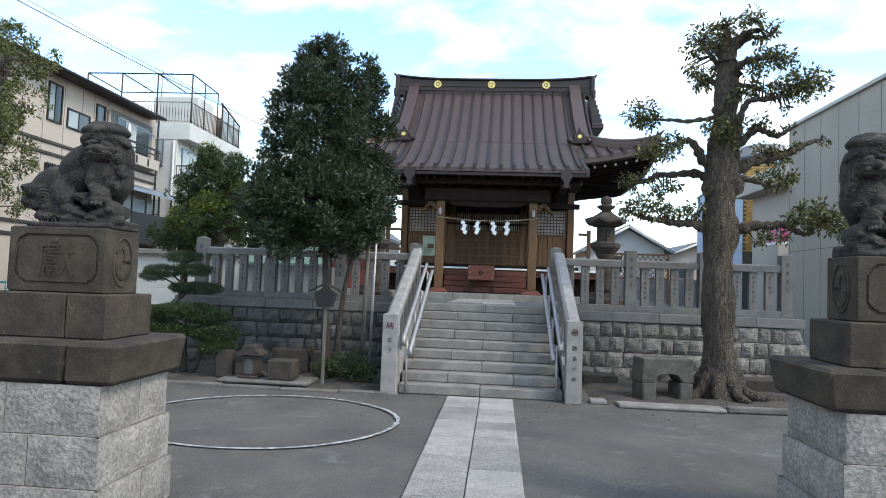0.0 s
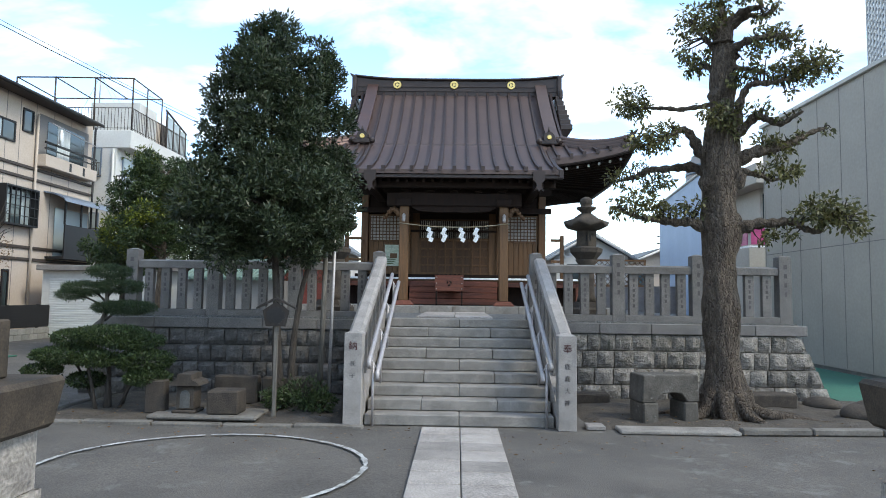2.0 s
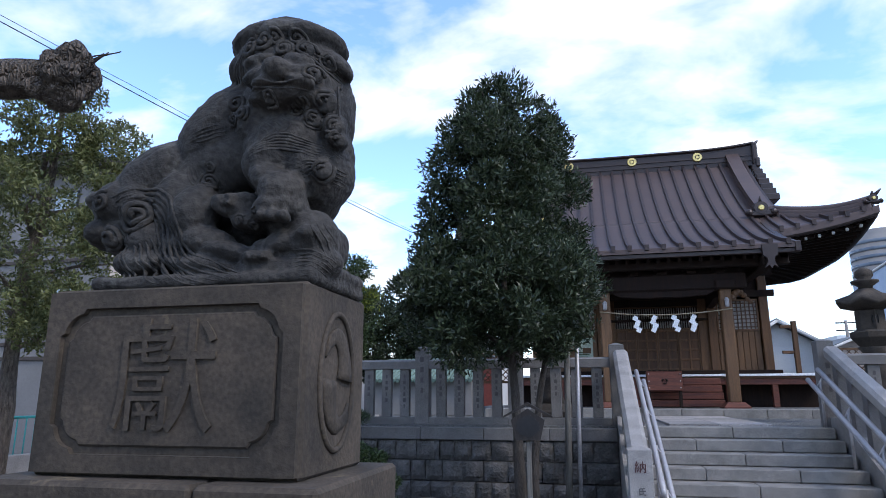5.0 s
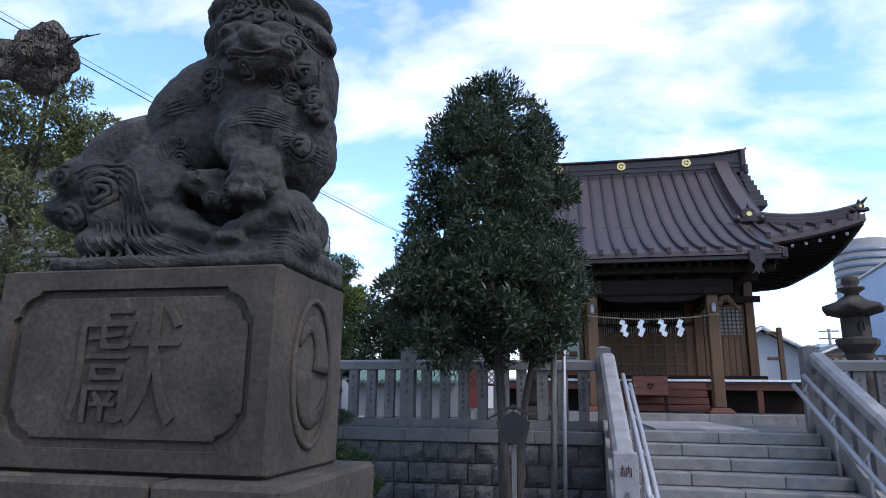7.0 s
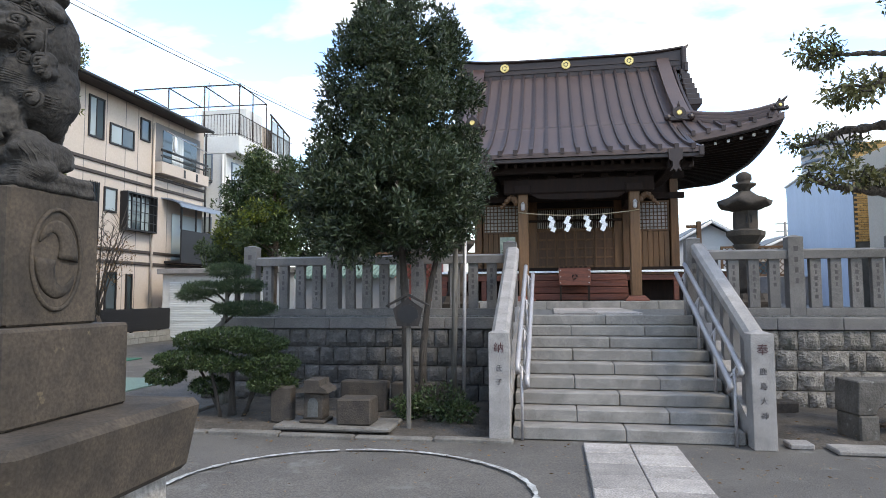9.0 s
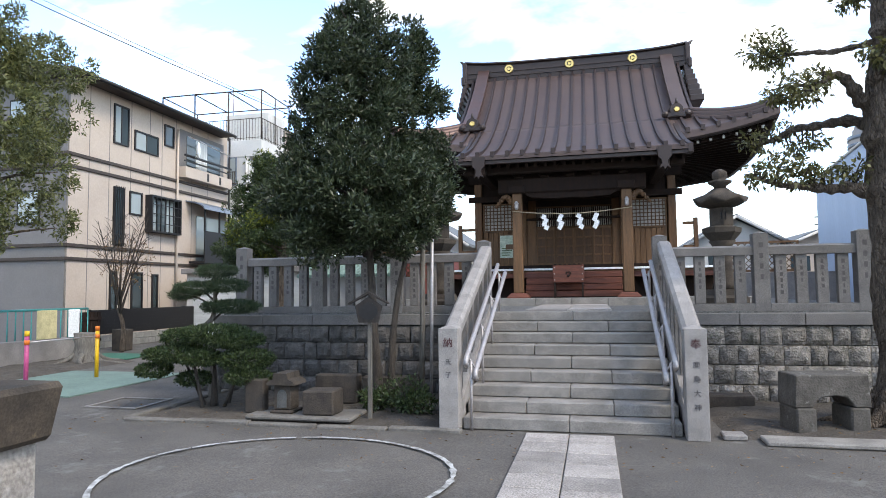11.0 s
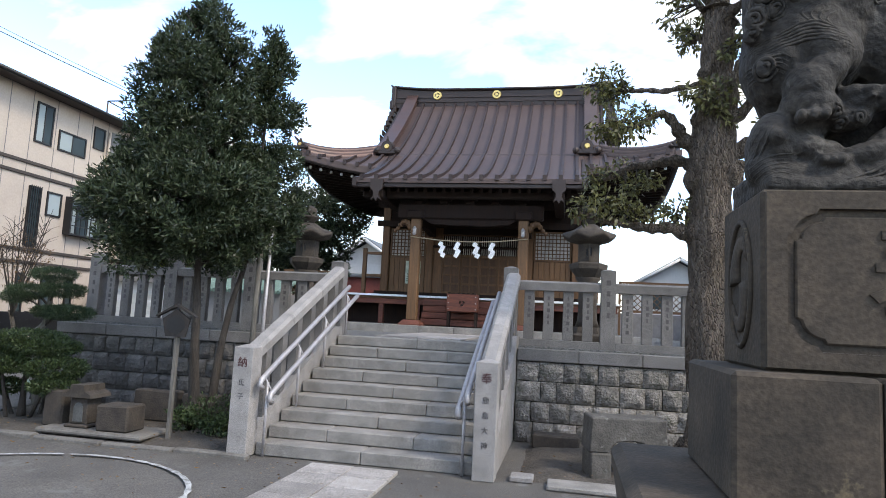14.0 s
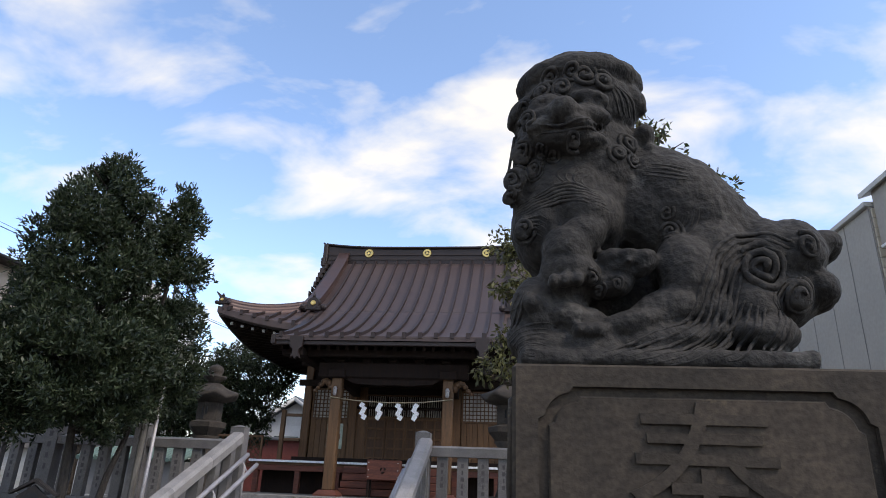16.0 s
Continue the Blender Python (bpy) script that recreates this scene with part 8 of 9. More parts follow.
# ---- white apartment building ----
apt = thing("apartment_building", (-14.5, 23.0, 0), "white rendered apartment building with railed balconies and roof terrace", "apartment building")
part("wall", boxes(((-20.5, 20.0, 0), (-15.5, 27.0, 8.15))), M["white_wall"], apt)
part("roof_slab", boxes(((-20.55, 19.97, 8.151), (-14.85, 26.4, 8.96)), bevel=0.02), M["white_wall"], apt, "deep white roof slab overhanging the balconies")
part("penthouse", boxes(((-17.3, 20.9, 8.961), (-15.0, 22.6, 10.5))), M["white_wall"], apt)
part("penthouse_side", boxes(((-15.9, 22.61, 8.961), (-15.3, 25.9, 10.3))), M["plaster"], apt, "beige side wall of the roof room")
for z in (2.9, 5.85):
    bal = part("balcony", boxes(((-15.498, 20.0, z - 0.62), (-14.85, 26.2, z)), bevel=0.01), M["white_wall"], apt, "white balcony ledge")
    rails = (((-15.48, 20.02, z + 1.0), (-14.87, 20.06, z + 1.05)), ((-14.91, 20.06, z + 1.0), (-14.87, 26.2, z + 1.05)), ((-15.48, 20.02, z + 0.08), (-14.87, 20.05, z + 0.11)), ((-14.90, 20.06, z + 0.08), (-14.87, 26.2, z + 0.11)))
    part("balcony_rail", boxes(*rails), M["band"], bal)
    for k in range(5):
        part("baluster", boxes(((-15.47 + 0.125 * k, 20.03, z + 0.11), (-15.45 + 0.125 * k, 20.05, z + 1.0))), M["band"], bal)
    for k in range(40):
        part("baluster", boxes(((-14.90, 20.1 + 0.15 * k, z + 0.11), (-14.88, 20.12 + 0.15 * k, z + 1.0))), M["band"], bal)
    for y in (20.5, 22.6, 24.5):
        w = part("window", boxes(((-15.499, y, z + 0.02), (-15.45, y + 1.5, z + 2.0)), bevel=0.01), M["tower_dark"], apt, "glazed balcony door")
        for j in range(2):
            part("pane", boxes(((-15.449, y + 0.06 + 0.72 * j, z + 0.08), (-15.44, y + 0.72 + 0.72 * j, z + 1.94))), M["glass_light"], w)
    w = part("window", boxes(((-16.6, 19.94, z + 0.95), (-16.14, 19.998, z + 2.3)), bevel=0.01), M["tower_dark"], apt, "narrow window with a small guard rail")
    part("pane", boxes(((-16.55, 19.925, z + 1.0), (-16.2, 19.939, z + 2.25))), M["glass_light"], w)
    part("guard_rail", boxes(((-16.62, 19.80, z + 1.0), (-16.12, 19.83, z + 1.04)), ((-16.62, 19.80, z + 1.55), (-16.12, 19.83, z + 1.59)), *[((-16.61 + 0.11 * k, 19.805, z + 1.04), (-16.59 + 0.11 * k, 19.825, z + 1.55)) for k in range(5)], ((-16.62, 19.83, z + 1.0), (-16.6, 19.94, z + 1.04)), ((-16.14, 19.83, z + 1.0), (-16.12, 19.94, z + 1.04))), M["band"], w)
part("drainpipe", tube(bmesh.new(), [(-15.6, 19.93, 0.0), (-15.6, 19.93, 8.1)], [0.05, 0.05], 8), M["white_wall"], apt)
# glazed screen on the roof terrace
scr = thing("glass_screen", (-14.95, 24.6, 8.96), "dark-framed glazed screen on the roof terrace", "screen")
for k, zt in ((0, 10.9), (1, 10.75), (2, 10.55), (3, 10.3)):
    part("upright", boxes(((-15.0, 23.6 + 0.75 * k, 8.962), (-14.93, 23.68 + 0.75 * k, zt))), M["band"], scr)
    if k < 3:
        part("pane", boxes(((-14.975, 23.69 + 0.75 * k, 9.0), (-14.955, 24.34 + 0.75 * k, zt - 0.25))), M["glass_light"], scr)
part("top_bar", tube(bmesh.new(), [(-14.96, 23.5, 10.92), (-14.96, 26.0, 10.28)], [0.05, 0.05], 6), M["band"], scr)
def rail_run(parent, pts, h, gap, r=0.02):
    bm = bmesh.new()
    for a, b in zip(pts, pts[1:]):
        a, b = Vector(a), Vector(b)
        tube(bm, [a + Vector((0, 0, h)), b + Vector((0, 0, h))], [r, r], 5)
        tube(bm, [a + Vector((0, 0, 0.12)), b + Vector((0, 0, 0.12))], [r * 0.7, r * 0.7], 5)
    part("top_rail", bm, M["band"], parent)
    for a, b in zip(pts, pts[1:]):
        a, b = Vector(a), Vector(b)
        n = max(1, int((b - a).length / gap))
        for k in range(n):
            p = a + (b - a) * k / n
            part("baluster", tube(bmesh.new(), [p, p + Vector((0, 0, h))], [r * 0.6, r * 0.6], 4), M["band"], parent)
tr = thing("roof_railing", (-14.5, 21.0, 8.78), "rusty brown railing and pipe frame on the flat roof", "railing")
rail_run(tr, [(-20.3, 20.05, 8.96), (-14.92, 20.05, 8.96), (-14.92, 26.2, 8.96)], 1.05, 0.15)
posts = ((-20.3, 11.42), (-18.5, 11.42), (-16.66, 11.4), (-14.9, 11.38))
for k, (x, z) in enumerate(posts):
    part("pipe", tube(bmesh.new(), [(x, 20.05, 8.962), (x, 20.05, z)], [0.035, 0.035], 6), M["band"], tr)
    part("pipe", tube(bmesh.new(), [(x, 20.05, z), (x, 22.9, z - 0.1)], [0.03, 0.03], 6), M["band"], tr)
    if k in (0, 3):
        part("pipe", tube(bmesh.new(), [(x, 22.9, 8.962), (x, 22.9, z - 0.1)], [0.03, 0.03], 6), M["band"], tr)
    if k:
        part("pipe", tube(bmesh.new(), [(posts[k - 1][0], 20.05, posts[k - 1][1]), (x, 20.05, z)], [0.032, 0.032], 6), M["band"], tr)
        part("pipe", tube(bmesh.new(), [(posts[k - 1][0], 22.9, posts[k - 1][1] - 0.1), (x, 22.9, z - 0.1)], [0.03, 0.03], 6), M["band"], tr)
part("pipe", tube(bmesh.new(), [(-14.9, 21.4, 8.962), (-14.9, 21.4, 11.3)], [0.03, 0.03], 6), M["band"], tr)
ant = thing("aerial", (-17.0, 21.5, 10.5), "thin roof aerial with guy wires", "aerial")
part("mast", tube(bmesh.new(), [(-17.1, 21.2, 10.5), (-17.1, 21.2, 12.0)], [0.03, 0.025], 6), M["steel"], ant)
for dx, dy in ((-0.9, 0.3), (1.0, 0.2), (0.3, 1.2)):
    part("guy_wire", tube(bmesh.new(), [(-17.1, 21.2, 11.9), (-17.1 + dx, 21.2 + dy, 10.5)], [0.008, 0.008], 4), M["steel"], ant)

# overhead wires
t = thing("overhead_wire", (-8, 5, 6.5), "two thin black overhead wires sagging across the court", "wire")
for dz, sag, r_ in ((0.0, 0.25, 0.009), (0.10, 0.22, 0.005)):
    pts = [Vector((-12.0 + 8.5 * u, -2.0 + 15.5 * u, 8.1 - 3.0 * u + dz * (1 - u) - sag * math.sin(math.pi * u) + 0.04 * noise.noise(Vector((u * 9, sag * 40, 0))))) for u in [i / 24 for i in range(25)]]
    part("cable", tube(bmesh.new(), pts, [r_] * 25, 5), M["black"], t)

# ---- playground corner ----
t = thing("teal_fence", (-12.6, 6.2, 0.9), "teal railing with cloths hung over it", "fence")
for z in (1.28, 0.52):
    part("rail", tube(bmesh.new(), [(-13.0, 7.4, z), (-13.6, 2.4, z)], [0.03, 0.03], 6), M["teal"], t)
for k in range(26):
    u = k / 25
    part("bar", tube(bmesh.new(), [(-13.0 - 0.6 * u, 7.4 - 5 * u, 0.45 if k % 8 else 0.02), (-13.0 - 0.6 * u, 7.4 - 5 * u, 1.28)], [0.016, 0.016], 5), M["teal"], t)
for y0, y1, m_, lab in ((5.85, 6.45, "cream", "yellow striped cloth hung over the railing"), (6.75, 7.1, "white", "white cloth hung over the railing")):
    xx = -13.0 - 0.12 * (7.4 - y1)
    bm = boxes(((xx + 0.02, y0, 0.55), (xx + 0.06, y1, 1.27)), bevel=0.01)
    solid("hung_cloth", bm, M[m_], lab, "cloth", place=(xx + 0.04, y0, 0.55))
t = thing("low_wall", (-12.9, 5.0, 0), "low stained concrete retaining wall", "wall", kind="structure")
part("wall_body", boxes(((-13.3, 2.0, 0), (-13.05, 7.6, 0.55)), bevel=0.01), M["concrete"], t)
part("end_post", boxes(((-13.08, 7.55, 0), (-12.98, 7.65, 0.62)), bevel=0.01), M["white_wall"], t)
t = thing("wooden_gate", (-13.88, 8.3, 0.1), "dark slatted wooden gate beside the house", "gate")
for k in range(7):
    part("slat", boxes(((-13.9, 7.9 + 0.14 * k, 0.1), (-13.86, 8.02 + 0.14 * k, 1.15)), bevel=0.006), M["wood_dark"], t)
for z in (0.3, 0.92):
    part("gate_rail", boxes(((-13.858, 7.9, z), (-13.83, 8.86, z + 0.08))), M["wood_dark"], t)
t = thing("horizontal_bar", (-9.32, 2.8, 0), "low exercise bar between a pink and a yellow post", "exercise bar")
for (x, y), cols in (((-9.35, 1.98), ("pink", "yellow")), ((-9.29, 3.55), ("yellow", "orange"))):
    p1 = part("post", tube(bmesh.new(), [(x, y, 0), (x, y, 0.93)], [0.038, 0.038], 12), M[cols[0]], t, f"{cols[0]} painted post")
    part("cap", tube(bmesh.new(), [(x, y, 0.93), (x, y, 1.02)], [0.042, 0.040], 12), M[cols[1]], p1)
    part("sleeve", tube(bmesh.new(), [(x, y, 0.78), (x, y, 0.86)], [0.044, 0.044], 12), M["orange"], p1)
part("bar", tube(bmesh.new(), [(-9.35, 1.98, 0.82), (-9.29, 3.55, 0.82)], [0.014, 0.014], 8), M["steel"], t)
solid("play_mat", boxes(((-10.6, 1.4, 0.0), (-7.9, 4.4, 0.02))), M["green_court"], "worn pale green mat under the exercise bar", "mat", "structure")
solid("small_mat", boxes(((-12.9, 6.7, 0.0), (-11.2, 8.0, 0.03)), bevel=0.01), M["green_mat"], "bright green turf mat on the earth", "mat")
soil_bed("soil_bed_3", ((-13.0, 2.2), (-10.7, 6.6)), "bare brown earth round the stump")
# stump with spreading roots
t = thing("tree_stump", (-11.7, 5.9, 0), "grey weathered tree stump with spreading roots", "stump")
part("trunk", tube(bmesh.new(), [(-11.7, 5.9, -0.05), (-11.7, 5.9, 0.12), (-11.68, 5.9, 0.4), (-11.66, 5.9, 0.72)], [0.42, 0.3, 0.24, 0.26], 14, 0.35), M["wood_grey"], t)
for k in range(6):
    a = k * 1.05
    limb_part("root", [(-11.7 + 0.2 * math.cos(a), 5.9 + 0.2 * math.sin(a), 0.22), (-11.7 + 0.5 * math.cos(a), 5.9 + 0.5 * math.sin(a), 0.06), (-11.7 + 1.0 * math.cos(a + 0.2), 5.9 + 0.9 * math.sin(a + 0.2), 0.0)], 0.09, 0.02, M["wood_grey"], t, 4, 7)
t = thing("manhole_grid", (-6.5, 1.1, 0.0), "flush square paving frame in the earth", "manhole")
part("frame", boxes(((-7.0, 0.7, 0.0), (-6.1, 0.74, 0.012)), ((-7.0, 1.5, 0.0), (-6.1, 1.54, 0.012)), ((-7.0, 0.74, 0.0), (-6.96, 1.5, 0.012)), ((-6.14, 0.74, 0.0), (-6.1, 1.5, 0.012))), M["concrete"], t)

# ---- kindergarten to the east ----
KX, KY = 8.9, 4.9  # its south-west corner
kg = thing("kindergarten", (12.0, 7.0, 0), "two-storey grey and cream kindergarten with pink balcony panels", "building")
part("wall", boxes(((KX, KY + 0.03, 0.12), (16.0, 10.6, 6.72))), M["panel"], kg, "grey-beige panelled wall")
part("plinth", boxes(((KX + 0.03, KY + 0.05, 0.0), (15.9, 10.5, 0.119))), M["concrete"], kg)
for k in range(7):
    y = KY + 0.05 + 0.93 * k
    part("panel_joint", boxes(((KX - 0.006, y - 0.01, 0.15), (KX - 0.001, y + 0.01, 6.7))), M["concrete"], kg)
part("panel_joint", boxes(((KX - 0.006, KY + 0.05, 2.98), (KX - 0.001, 10.55, 3.0))), M["concrete"], kg)
part("parapet_cap", boxes(((KX - 0.08, KY + 0.02, 6.72), (16, 10.65, 6.82)), bevel=0.01), M["white_wall"], kg)
# clapboarded south front
front = part("south_front", boxes(((KX + 0.02, KY - 0.005, 0.12), (15.95, KY + 0.028, 6.7))), M["concrete"], kg, "cream clapboard front")
for k in range(35):
    part("clapboard", boxes(((KX, KY - 0.045, 0.13 + 0.187 * k), (15.95, KY - 0.006, 0.305 + 0.187 * k)), bevel=0.008), M["siding"], front)
w = part("window", boxes(((10.3, KY - 0.07, 3.85), (13.6, KY - 0.047, 5.7))), M["white"], kg, "wide balcony window")
for k in range(4):
    part("pane", boxes(((10.36 + 0.8 * k, KY - 0.085, 3.92), (11.08 + 0.8 * k, KY - 0.072, 5.62))), M["glass"], w)
# overhanging eaves box under a rising roof edge
ZR = lambda x: 6.94 + 0.35 * (x - 8.85)
bm = bmesh.new()
prism(bm, [(8.95, 5.95), (13.0, 5.95), (13.0, ZR(13.0)), (8.95, ZR(8.95))], 4.02, KY - 0.047, "y")
ov = part("eaves_box", bm, M["panel"], kg, "overhanging clad eaves box")
for k in range(9):
    z = 5.97 + 0.19 * k
    x0 = max(8.96, 8.85 + (z + 0.18 - 6.94) / 0.35)
    part("clapboard", boxes(((x0, 3.985, z), (13.0, 4.018, z + 0.175)), bevel=0.006), M["siding"], ov)
bm = bmesh.new()
prism(bm, [(8.85, ZR(8.85) + 0.005), (13.05, ZR(13.05) + 0.005), (13.05, ZR(13.05) + 0.1), (8.85, ZR(8.85) + 0.1)], 3.94, KY + 0.2, "y")
part("roof_edge", bm, M["white_wall"], kg)
part("soffit_trim", boxes(((8.93, 3.99, 5.9), (13.0, KY - 0.05, 5.945))), M["white"], kg)
# balcony
bal = part("balcony", boxes(((9.08, 4.06, 2.58), (13.0, KY - 0.047, 3.78)), bevel=0.01), M["panel"], kg, "clad balcony with a white rail")
for k in range(6):
    part("clapboard", boxes(((9.09, 4.03, 2.62 + 0.192 * k), (13.0, 4.058, 2.8 + 0.192 * k)), bevel=0.006), M["siding"], bal)
part("floor_edge", boxes(((9.05, 4.0, 2.50), (13.0, KY - 0.05, 2.575))), M["white"], bal)
for z0, z1 in ((3.785, 3.86), (4.22, 4.29)):
    part("balcony_rail", boxes(((9.06, 4.03, z0), (13.0, 4.10, z1)), ((9.06, 4.10, z0), (9.13, KY - 0.05, z1))), M["white"], bal)
for x in (9.06, 9.42, 10.4, 11.4, 12.4):
    part("rail_post", boxes(((x, 4.035, 3.861), (x + 0.06, 4.095, 4.219))), M["white"], bal)
part("pink_panel", boxes(((9.085, 4.16, 3.9), (9.105, KY - 0.12, 4.18))), M["pink"], bal)
part("pink_panel", boxes(((9.2, 4.055, 3.9), (9.36, 4.075, 4.18))), M["pink"], bal)
for k in range(3):
    part("pink_panel", boxes(((10.5 + k, 4.055, 3.9), (11.3 + k, 4.075, 4.18))), M["pink"], bal)
for z0, z1 in ((0.0, 2.5), (4.3, 5.9)):
    part("downpipe", tube(bmesh.new(), [(9.46, KY - 0.16, z0), (9.46, KY - 0.16, z1)], [0.065, 0.065], 10), M["blue_trim"], kg)
pil = part("painted_pilaster", boxes(((9.32, 3.88, 3.0), (9.98, 3.975, 7.12)), bevel=0.01), M["blue_trim"], kg, "grey-blue pilaster with a rounded mauve panel")
for k in range(4):
    for j in range(2):
        part("tile", boxes(((9.33 + 0.325 * j, 3.868, 6.45 + 0.165 * k), (9.645 + 0.325 * j, 3.879, 6.605 + 0.165 * k)), bevel=0.003), M["teal_tile"], pil)
bm = bmesh.new()
prism(bm, [(9.43, 3.02), (9.87, 3.02), (9.87, 6.15), (9.81, 6.31), (9.65, 6.38), (9.49, 6.31), (9.43, 6.15)], 3.82, 3.879, "y")
part("mauve_panel", bm, M["mauve"], pil)
for z in (5.2, 6.1):
    part("handle_arc", tube(bmesh.new(), [(9.65 + 0.13 * math.cos(a * 0.35), 3.80, z + 0.11 * math.sin(a * 0.35)) for a in range(10)], [0.02] * 10, 6), M["mauve"], pil)
part("downpipe_box", boxes(((9.30, 3.85, 2.72), (9.62, 4.0, 2.98)), bevel=0.02), M["blue_trim"], kg)
part("awning", boxes(((9.64, 3.3, 2.62), (12.0, 4.0, 2.86)), bevel=0.03), M["yellow"], kg, "yellow awning")
part("flue", tube(bmesh.new(), [(10.25, 4.4, 7.3), (10.25, 4.4, 7.95)], [0.06, 0.06], 8), M["mauve"], kg)
solid("green_yard", boxes(((6.35, 2.6, 0.0), (16.0, 14.0, 0.03))), M["green_mat"], "green rubber yard surface", "yard", "structure")
# farther block with balcony
kb = thing("kindergarten_annex", (13.0, 17.0, 0), "grey panel annex with a pink-panelled balcony", "building")
part("wall", boxes(((11.6, 16.6, 0), (17, 20.5, 6.4))), M["panel"], kb)
part("roof_slab", boxes(((10.9, 15.4, 6.0), (17.2, 20.7, 6.75)), bevel=0.02), M["panel"], kb)
part("opening", boxes(((11.7, 16.57, 3.7), (16.5, 16.598, 5.8))), M["glass"], kb, "dark glazed opening")
part("balcony", boxes(((10.6, 15.4, 2.6), (17, 16.55, 3.6)), bevel=0.01), M["panel"], kb)
for z0, z1 in ((3.62, 3.68), (4.36, 4.44)):
    part("balcony_rail", boxes(((10.6, 15.4, z0), (17, 15.46, z1))), M["white"], kb)
    part("balcony_rail", boxes(((10.6, 15.46, z0), (10.66, 16.55, z1))), M["white"], kb)
for k in range(6):
    part("pink_panel", boxes(((10.7 + 1.0 * k, 15.42, 3.72), (11.55 + 1.0 * k, 15.45, 4.32))), M["pink"], kb)
part("pink_panel", boxes(((10.62, 15.6, 3.72), (10.65, 16.4, 4.32))), M["pink"], kb)
# pale blue building with a brick front
bb = thing("blue_building", (15.0, 27.0, 0), "pale blue rendered building with a yellow brick front", "building")
bm = bmesh.new()
v = [bm.verts.new(p) for p in ((11.75, 22.1, 0), (18, 22.1, 0), (18, 34.3, 0), (13.3, 34.3, 0), (11.75, 22.1, 7.9), (18, 22.1, 7.9), (18, 34.3, 7.9), (13.3, 34.3, 7.9))]
for f in ((0, 1, 5, 4), (1, 2, 6, 5), (2, 3, 7, 6), (3, 0, 4, 7), (4, 5, 6, 7)):
    bm.faces.new([v[k] for k in f])
bmesh.ops.recalc_face_normals(bm, faces=bm.faces[:])
part("wall", bm, M["blue_wall"], bb)
part("roof_edge", tube(bmesh.new(), [(11.7, 22.05, 7.93), (13.27, 34.35, 7.93)], [0.07, 0.07], 6), M["white_wall"], bb)
br = part("brick_front", boxes(((11.76, 22.06, 0), (16.5, 22.095, 7.85))), M["mortar"], bb, "yellow brick facing")
brick = link_mesh("brick", boxes(((0, 0, 0), (0.22, 0.03, 0.085)), bevel=0.006), M["yellow_brick"])
for c in range(42):
    for k in range(7):
        piece("brick", brick, (11.77 + 0.235 * k + (0.117 if c % 2 else 0), 22.03, 3.7 + 0.1 * c), br)

# ---- houses behind the court ----
def small_house(x0, x1, y, depth, eave, peak, wall_mat, roof_mat, label):
    t = thing("house", ((x0 + x1) / 2, y + depth / 2, 0), label, "house", "houses behind the court")
    part("wall", boxes(((x0, y, 0), (x1, y + depth, eave))), wall_mat, t)
    mid = (x0 + x1) / 2
    bm = bmesh.new()
    prism(bm, [(x0, eave + 0.002), (x1, eave + 0.002), (mid, peak - 0.1)], y, y + depth, "y")
    part("gable", bm, wall_mat, t)
    for s, xe in ((-1, x0 - 0.5), (1, x1 + 0.5)):
        bm = bmesh.new()
        ze = eave - 0.5 * (peak - eave) / ((x1 - x0) / 2)
        prism(bm, [(mid, peak), (xe, ze), (xe, ze + 0.14), (mid, peak + 0.16)], y - 0.5, y + depth + 0.5, "y")
        part("roof_slope", bm, roof_mat, t)
        part("fascia", tube(bmesh.new(), [(mid, y - 0.52, peak + 0.02), (xe, y - 0.52, ze + 0.02)], [0.11, 0.11], 4), M["white_wall"], t)
    w = part("window", boxes(((x0 + 0.8, y - 0.03, eave - 1.5), (x0 + 2.0, y - 0.002, eave - 0.5)), bevel=0.02), M["glass"], t)
    return t


small_house(6.0, 10.6, 32.0, 8, 4.3, 5.65, M["white_wall"], M["tile_roof"], "low white house with a shallow grey gable roof")
small_house(12.5, 17.5, 40.0, 8, 4.2, 5.3, M["plaster"], M["tile_roof"], "cream house with a dark tiled gable roof")
small_house(-9.8, -6.2, 24.5, 7, 4.2, 5.4, M["white_wall"], M["tile_roof"], "white house with a grey gable roof behind the trees")
small_house(-4.6, 1.0, 34.0, 8, 4.0, 5.2, M["plaster"], M["red_roof"], "house with a dull red roof behind the shrine")
t = thing("red_shed", (-7.6, 21.5, 0), "low shed with dull red walls behind the court", "shed")
part("wall", boxes(((-9.4, 21.0, 0), (-5.9, 23.2, 3.3))), M["red_roof"], t)
part("roof", boxes(((-9.6, 20.8, 3.3), (-5.8, 23.4, 3.42)), bevel=0.02), M["tile_roof"], t)
t = thing("green_lean_to", (-5.5, 8.0, 0), "pale green corrugated lean-to roof behind the fence", "shed")
for k in range(24):
    x = -6.6 + 0.1 * k
    part("roof_rib", tube(bmesh.new(), [(x, 6.9, 2.02), (x, 8.6, 2.55)], [0.05, 0.05], 5), M["green_court"], t)
# grey wall: the shadows behind the fence are put into its colour
part("wall", boxes(((-6.6, 7.1, TOP), (-4.3, 8.6, 2.0))), M["plaster_grey"], t)
# boundary walls that close the place
solid("wall_5", boxes(((-24, 28.5, 0), (24, 28.7, 2.4))), M["concrete"], "plain concrete boundary wall", "wall", "structure")
solid("wall_6", boxes(((-24, -16.2, 0), (24, -16.0, 2.4))), M["concrete"], "plain concrete boundary wall", "wall", "structure")
solid("wall_7", boxes(((-24.2, -16, 0), (-24.0, 28.5, 2.4))), M["concrete"], "plain concrete boundary wall", "wall", "structure")

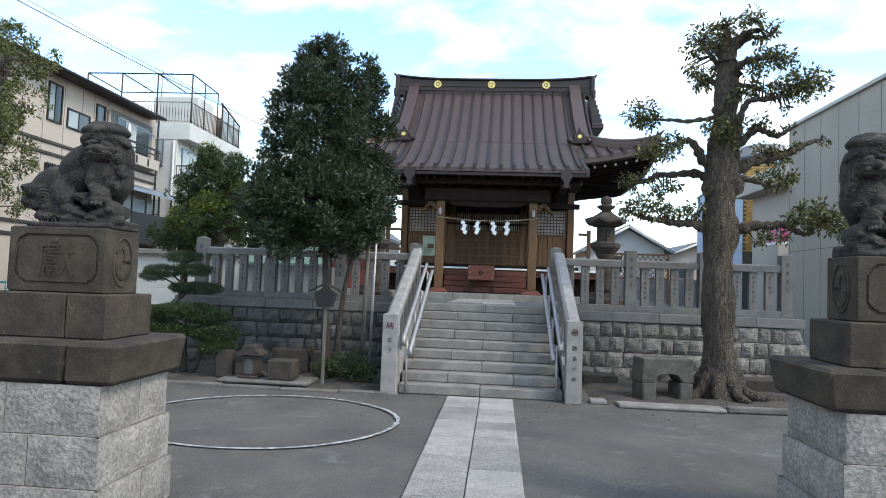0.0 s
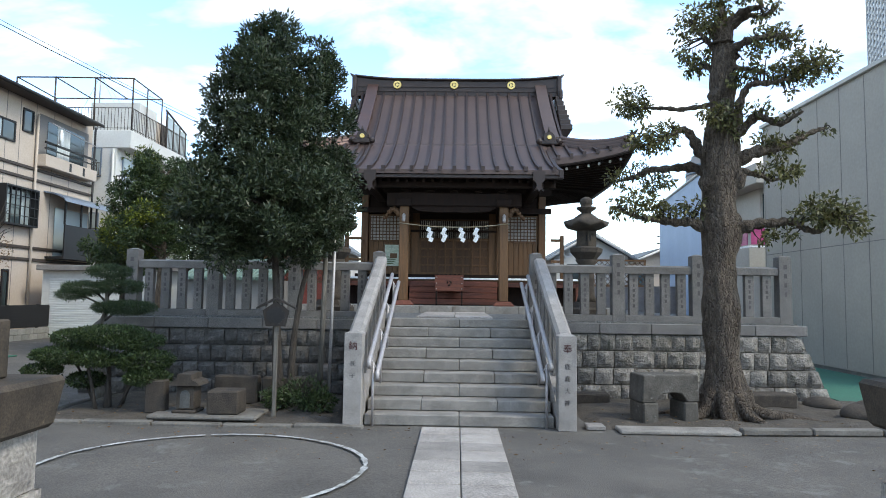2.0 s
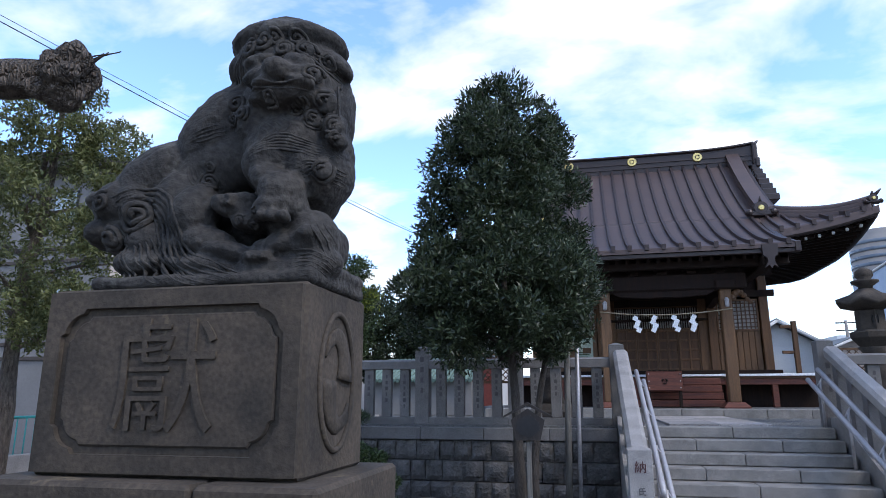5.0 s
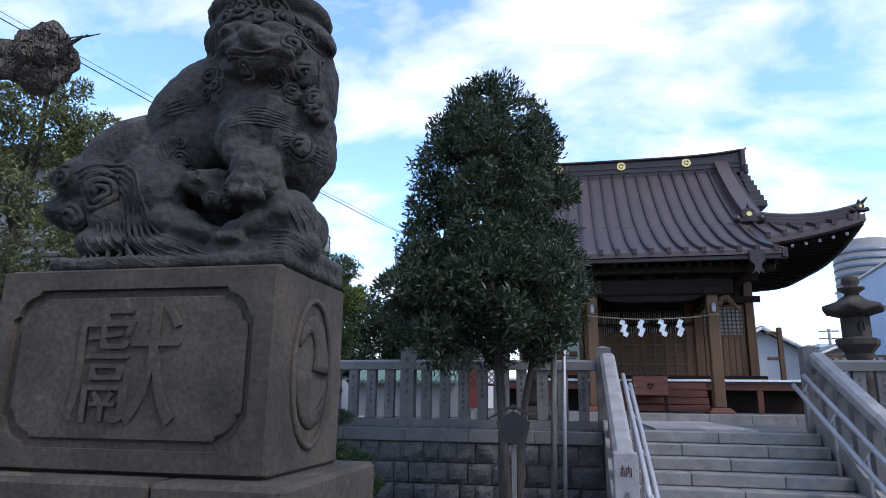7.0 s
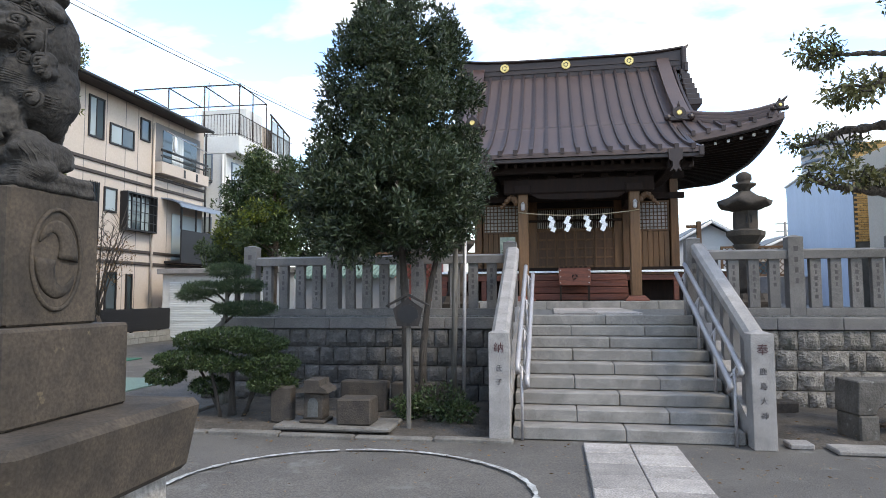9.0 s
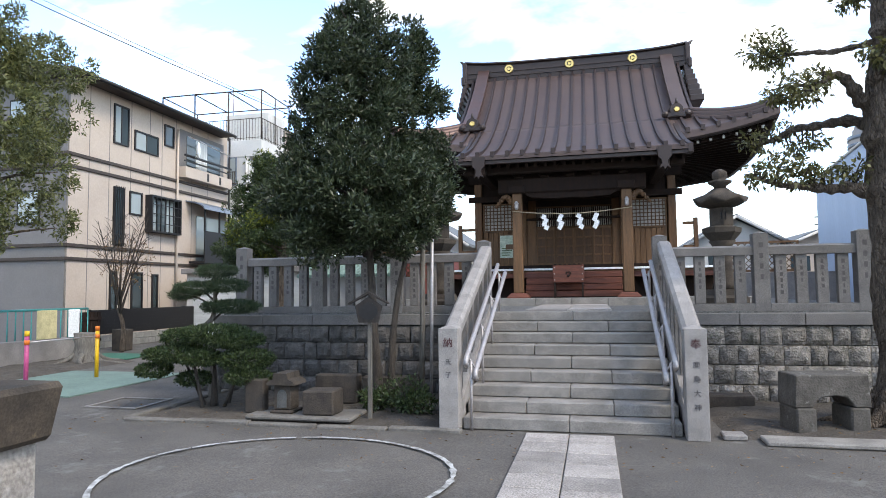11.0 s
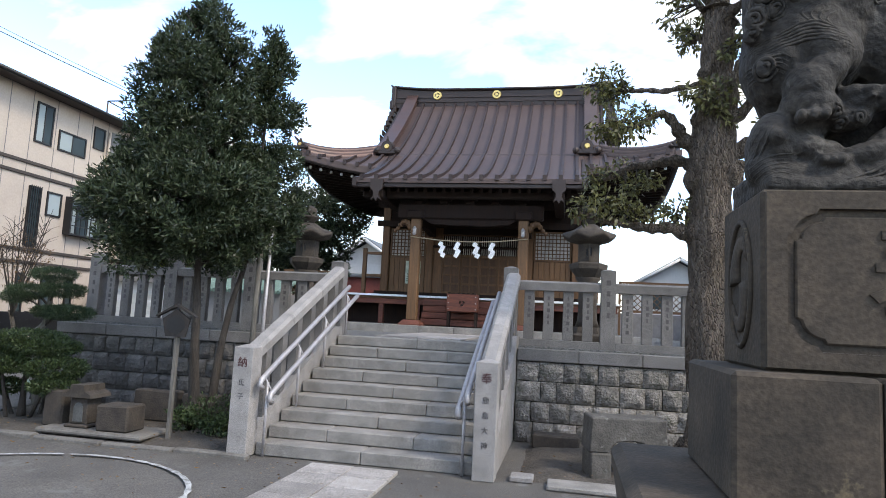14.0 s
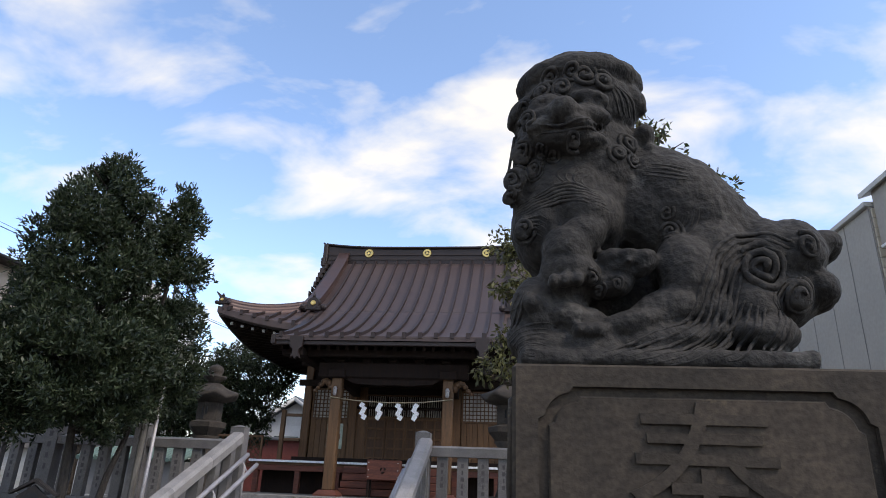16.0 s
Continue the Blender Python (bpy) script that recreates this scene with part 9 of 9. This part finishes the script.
# ---- far towers ----
def slab_tower(cx, cy, w, d, h, turn, floors):
    t = thing("tower_block", (cx, cy, 0), "tall pale high-rise tower with rows of balconies", "tower block")
    rot = Matrix.Translation((cx, cy, 0)) @ Matrix.Rotation(turn, 4, "Z")
    def rb(items):
        bm = bmesh.new()
        for lo, hi in items:
            box(bm, lo, hi)
        bmesh.ops.transform(bm, matrix=rot, verts=bm.verts[:])
        return bm
    part("core", rb([((-w / 2 + 1, -d / 2 + 1, 0), (w / 2 - 1, d / 2 - 1, h))]), M["tower_dark"], t)
    for k in range(floors):
        z = h * (k + 0.6) / floors
        part("balcony_band", rb([((-w / 2, -d / 2, z), (w / 2, d / 2, z + h / floors * 0.42))]), M["tower"], t)
    for k in range(9):
        x = -w / 2 + w * k / 8
        part("pier", rb([((x - 0.6, -d / 2 - 0.4, 0), (x + 0.6, -d / 2 + 1, h))]), M["tower"], t)
        y = -d / 2 + d * k / 8
        part("pier", rb([((-w / 2 - 0.4, y - 0.6, 0), (-w / 2 + 1, y + 0.6, h))]), M["tower"], t)
    return t


slab_tower(208, 256, 56, 56, 200, radians(-24), 66)
t = thing("round_tower", (66, 158, 0), "far pale rounded apartment tower", "tower block")
part("core", lathe(bmesh.new(), [(6.6, 0), (6.6, 36.5), (5.6, 36.6), (5.6, 38.0), (5.2, 38.4), (5.2, 38.9)], 28, (66, 158, 0)), M["tower_tile"], t)
for k in range(20):
    part("floor_band", lathe(bmesh.new(), [(6.72, 2.2 + 1.75 * k), (6.72, 3.0 + 1.75 * k)], 28, (66, 158, 0)), M["tower_dark"], t)
t = thing("far_apartment_block", (41, 112, 0), "far pale apartment block beyond the roofs", "apartment building")
part("wall", boxes(((37, 108, 0), (44, 116, 11))), M["tower"], t)
for k in range(3):
    part("window_band", boxes(((37.3, 107.9, 3.2 + 2.6 * k), (43.7, 107.99, 4.6 + 2.6 * k))), M["tower_dark"], t)
t = thing("utility_pole", (24.5, 68, 0), "far grey utility pole with cross-arms", "utility pole")
part("mast", tube(bmesh.new(), [(24.5, 68, 0), (24.5, 68, 9.3)], [0.2, 0.14], 8), M["concrete"], t)
for z in (8.2, 9.0):
    part("cross_arm", boxes(((23.5, 67.95, z), (25.5, 68.05, z + 0.12))), M["black"], t)


# fallen leaves and grit on the earth
rng = np.random.default_rng(21)
n = 900
lp = np.stack([rng.uniform(-6.5, 7.0, n), rng.normal(0.0, 1.0, n) * 0.9 - 0.2, np.full(n, 0.016)], 1)
lp = lp[(np.abs(lp[:, 0]) > 1.6) | (lp[:, 1] < -0.05)]
lp[:, 2] = np.where(lp[:, 1] > 0.1, 0.09, 0.016)
dirs = np.stack([rng.normal(size=len(lp)), rng.normal(size=len(lp)), np.full(len(lp), 0.05)], 1)
v_, f_ = sprigs(rng, lp, dirs, 1, 0.05, 0.022, 0.05)
v_[:, 2] = np.maximum(np.clip(v_[:, 2], np.repeat(lp[:, 2], 4), np.repeat(lp[:, 2], 4) + 0.012), 0.014)
litter = thing("leaf_litter", (0, 0, 0), "scattered dry fallen leaves on the earth", "leaf litter", kind="stuff")
leaf_part("fallen_leaves", (v_, f_), M["leaf_dry"], litter, "", "stuff")
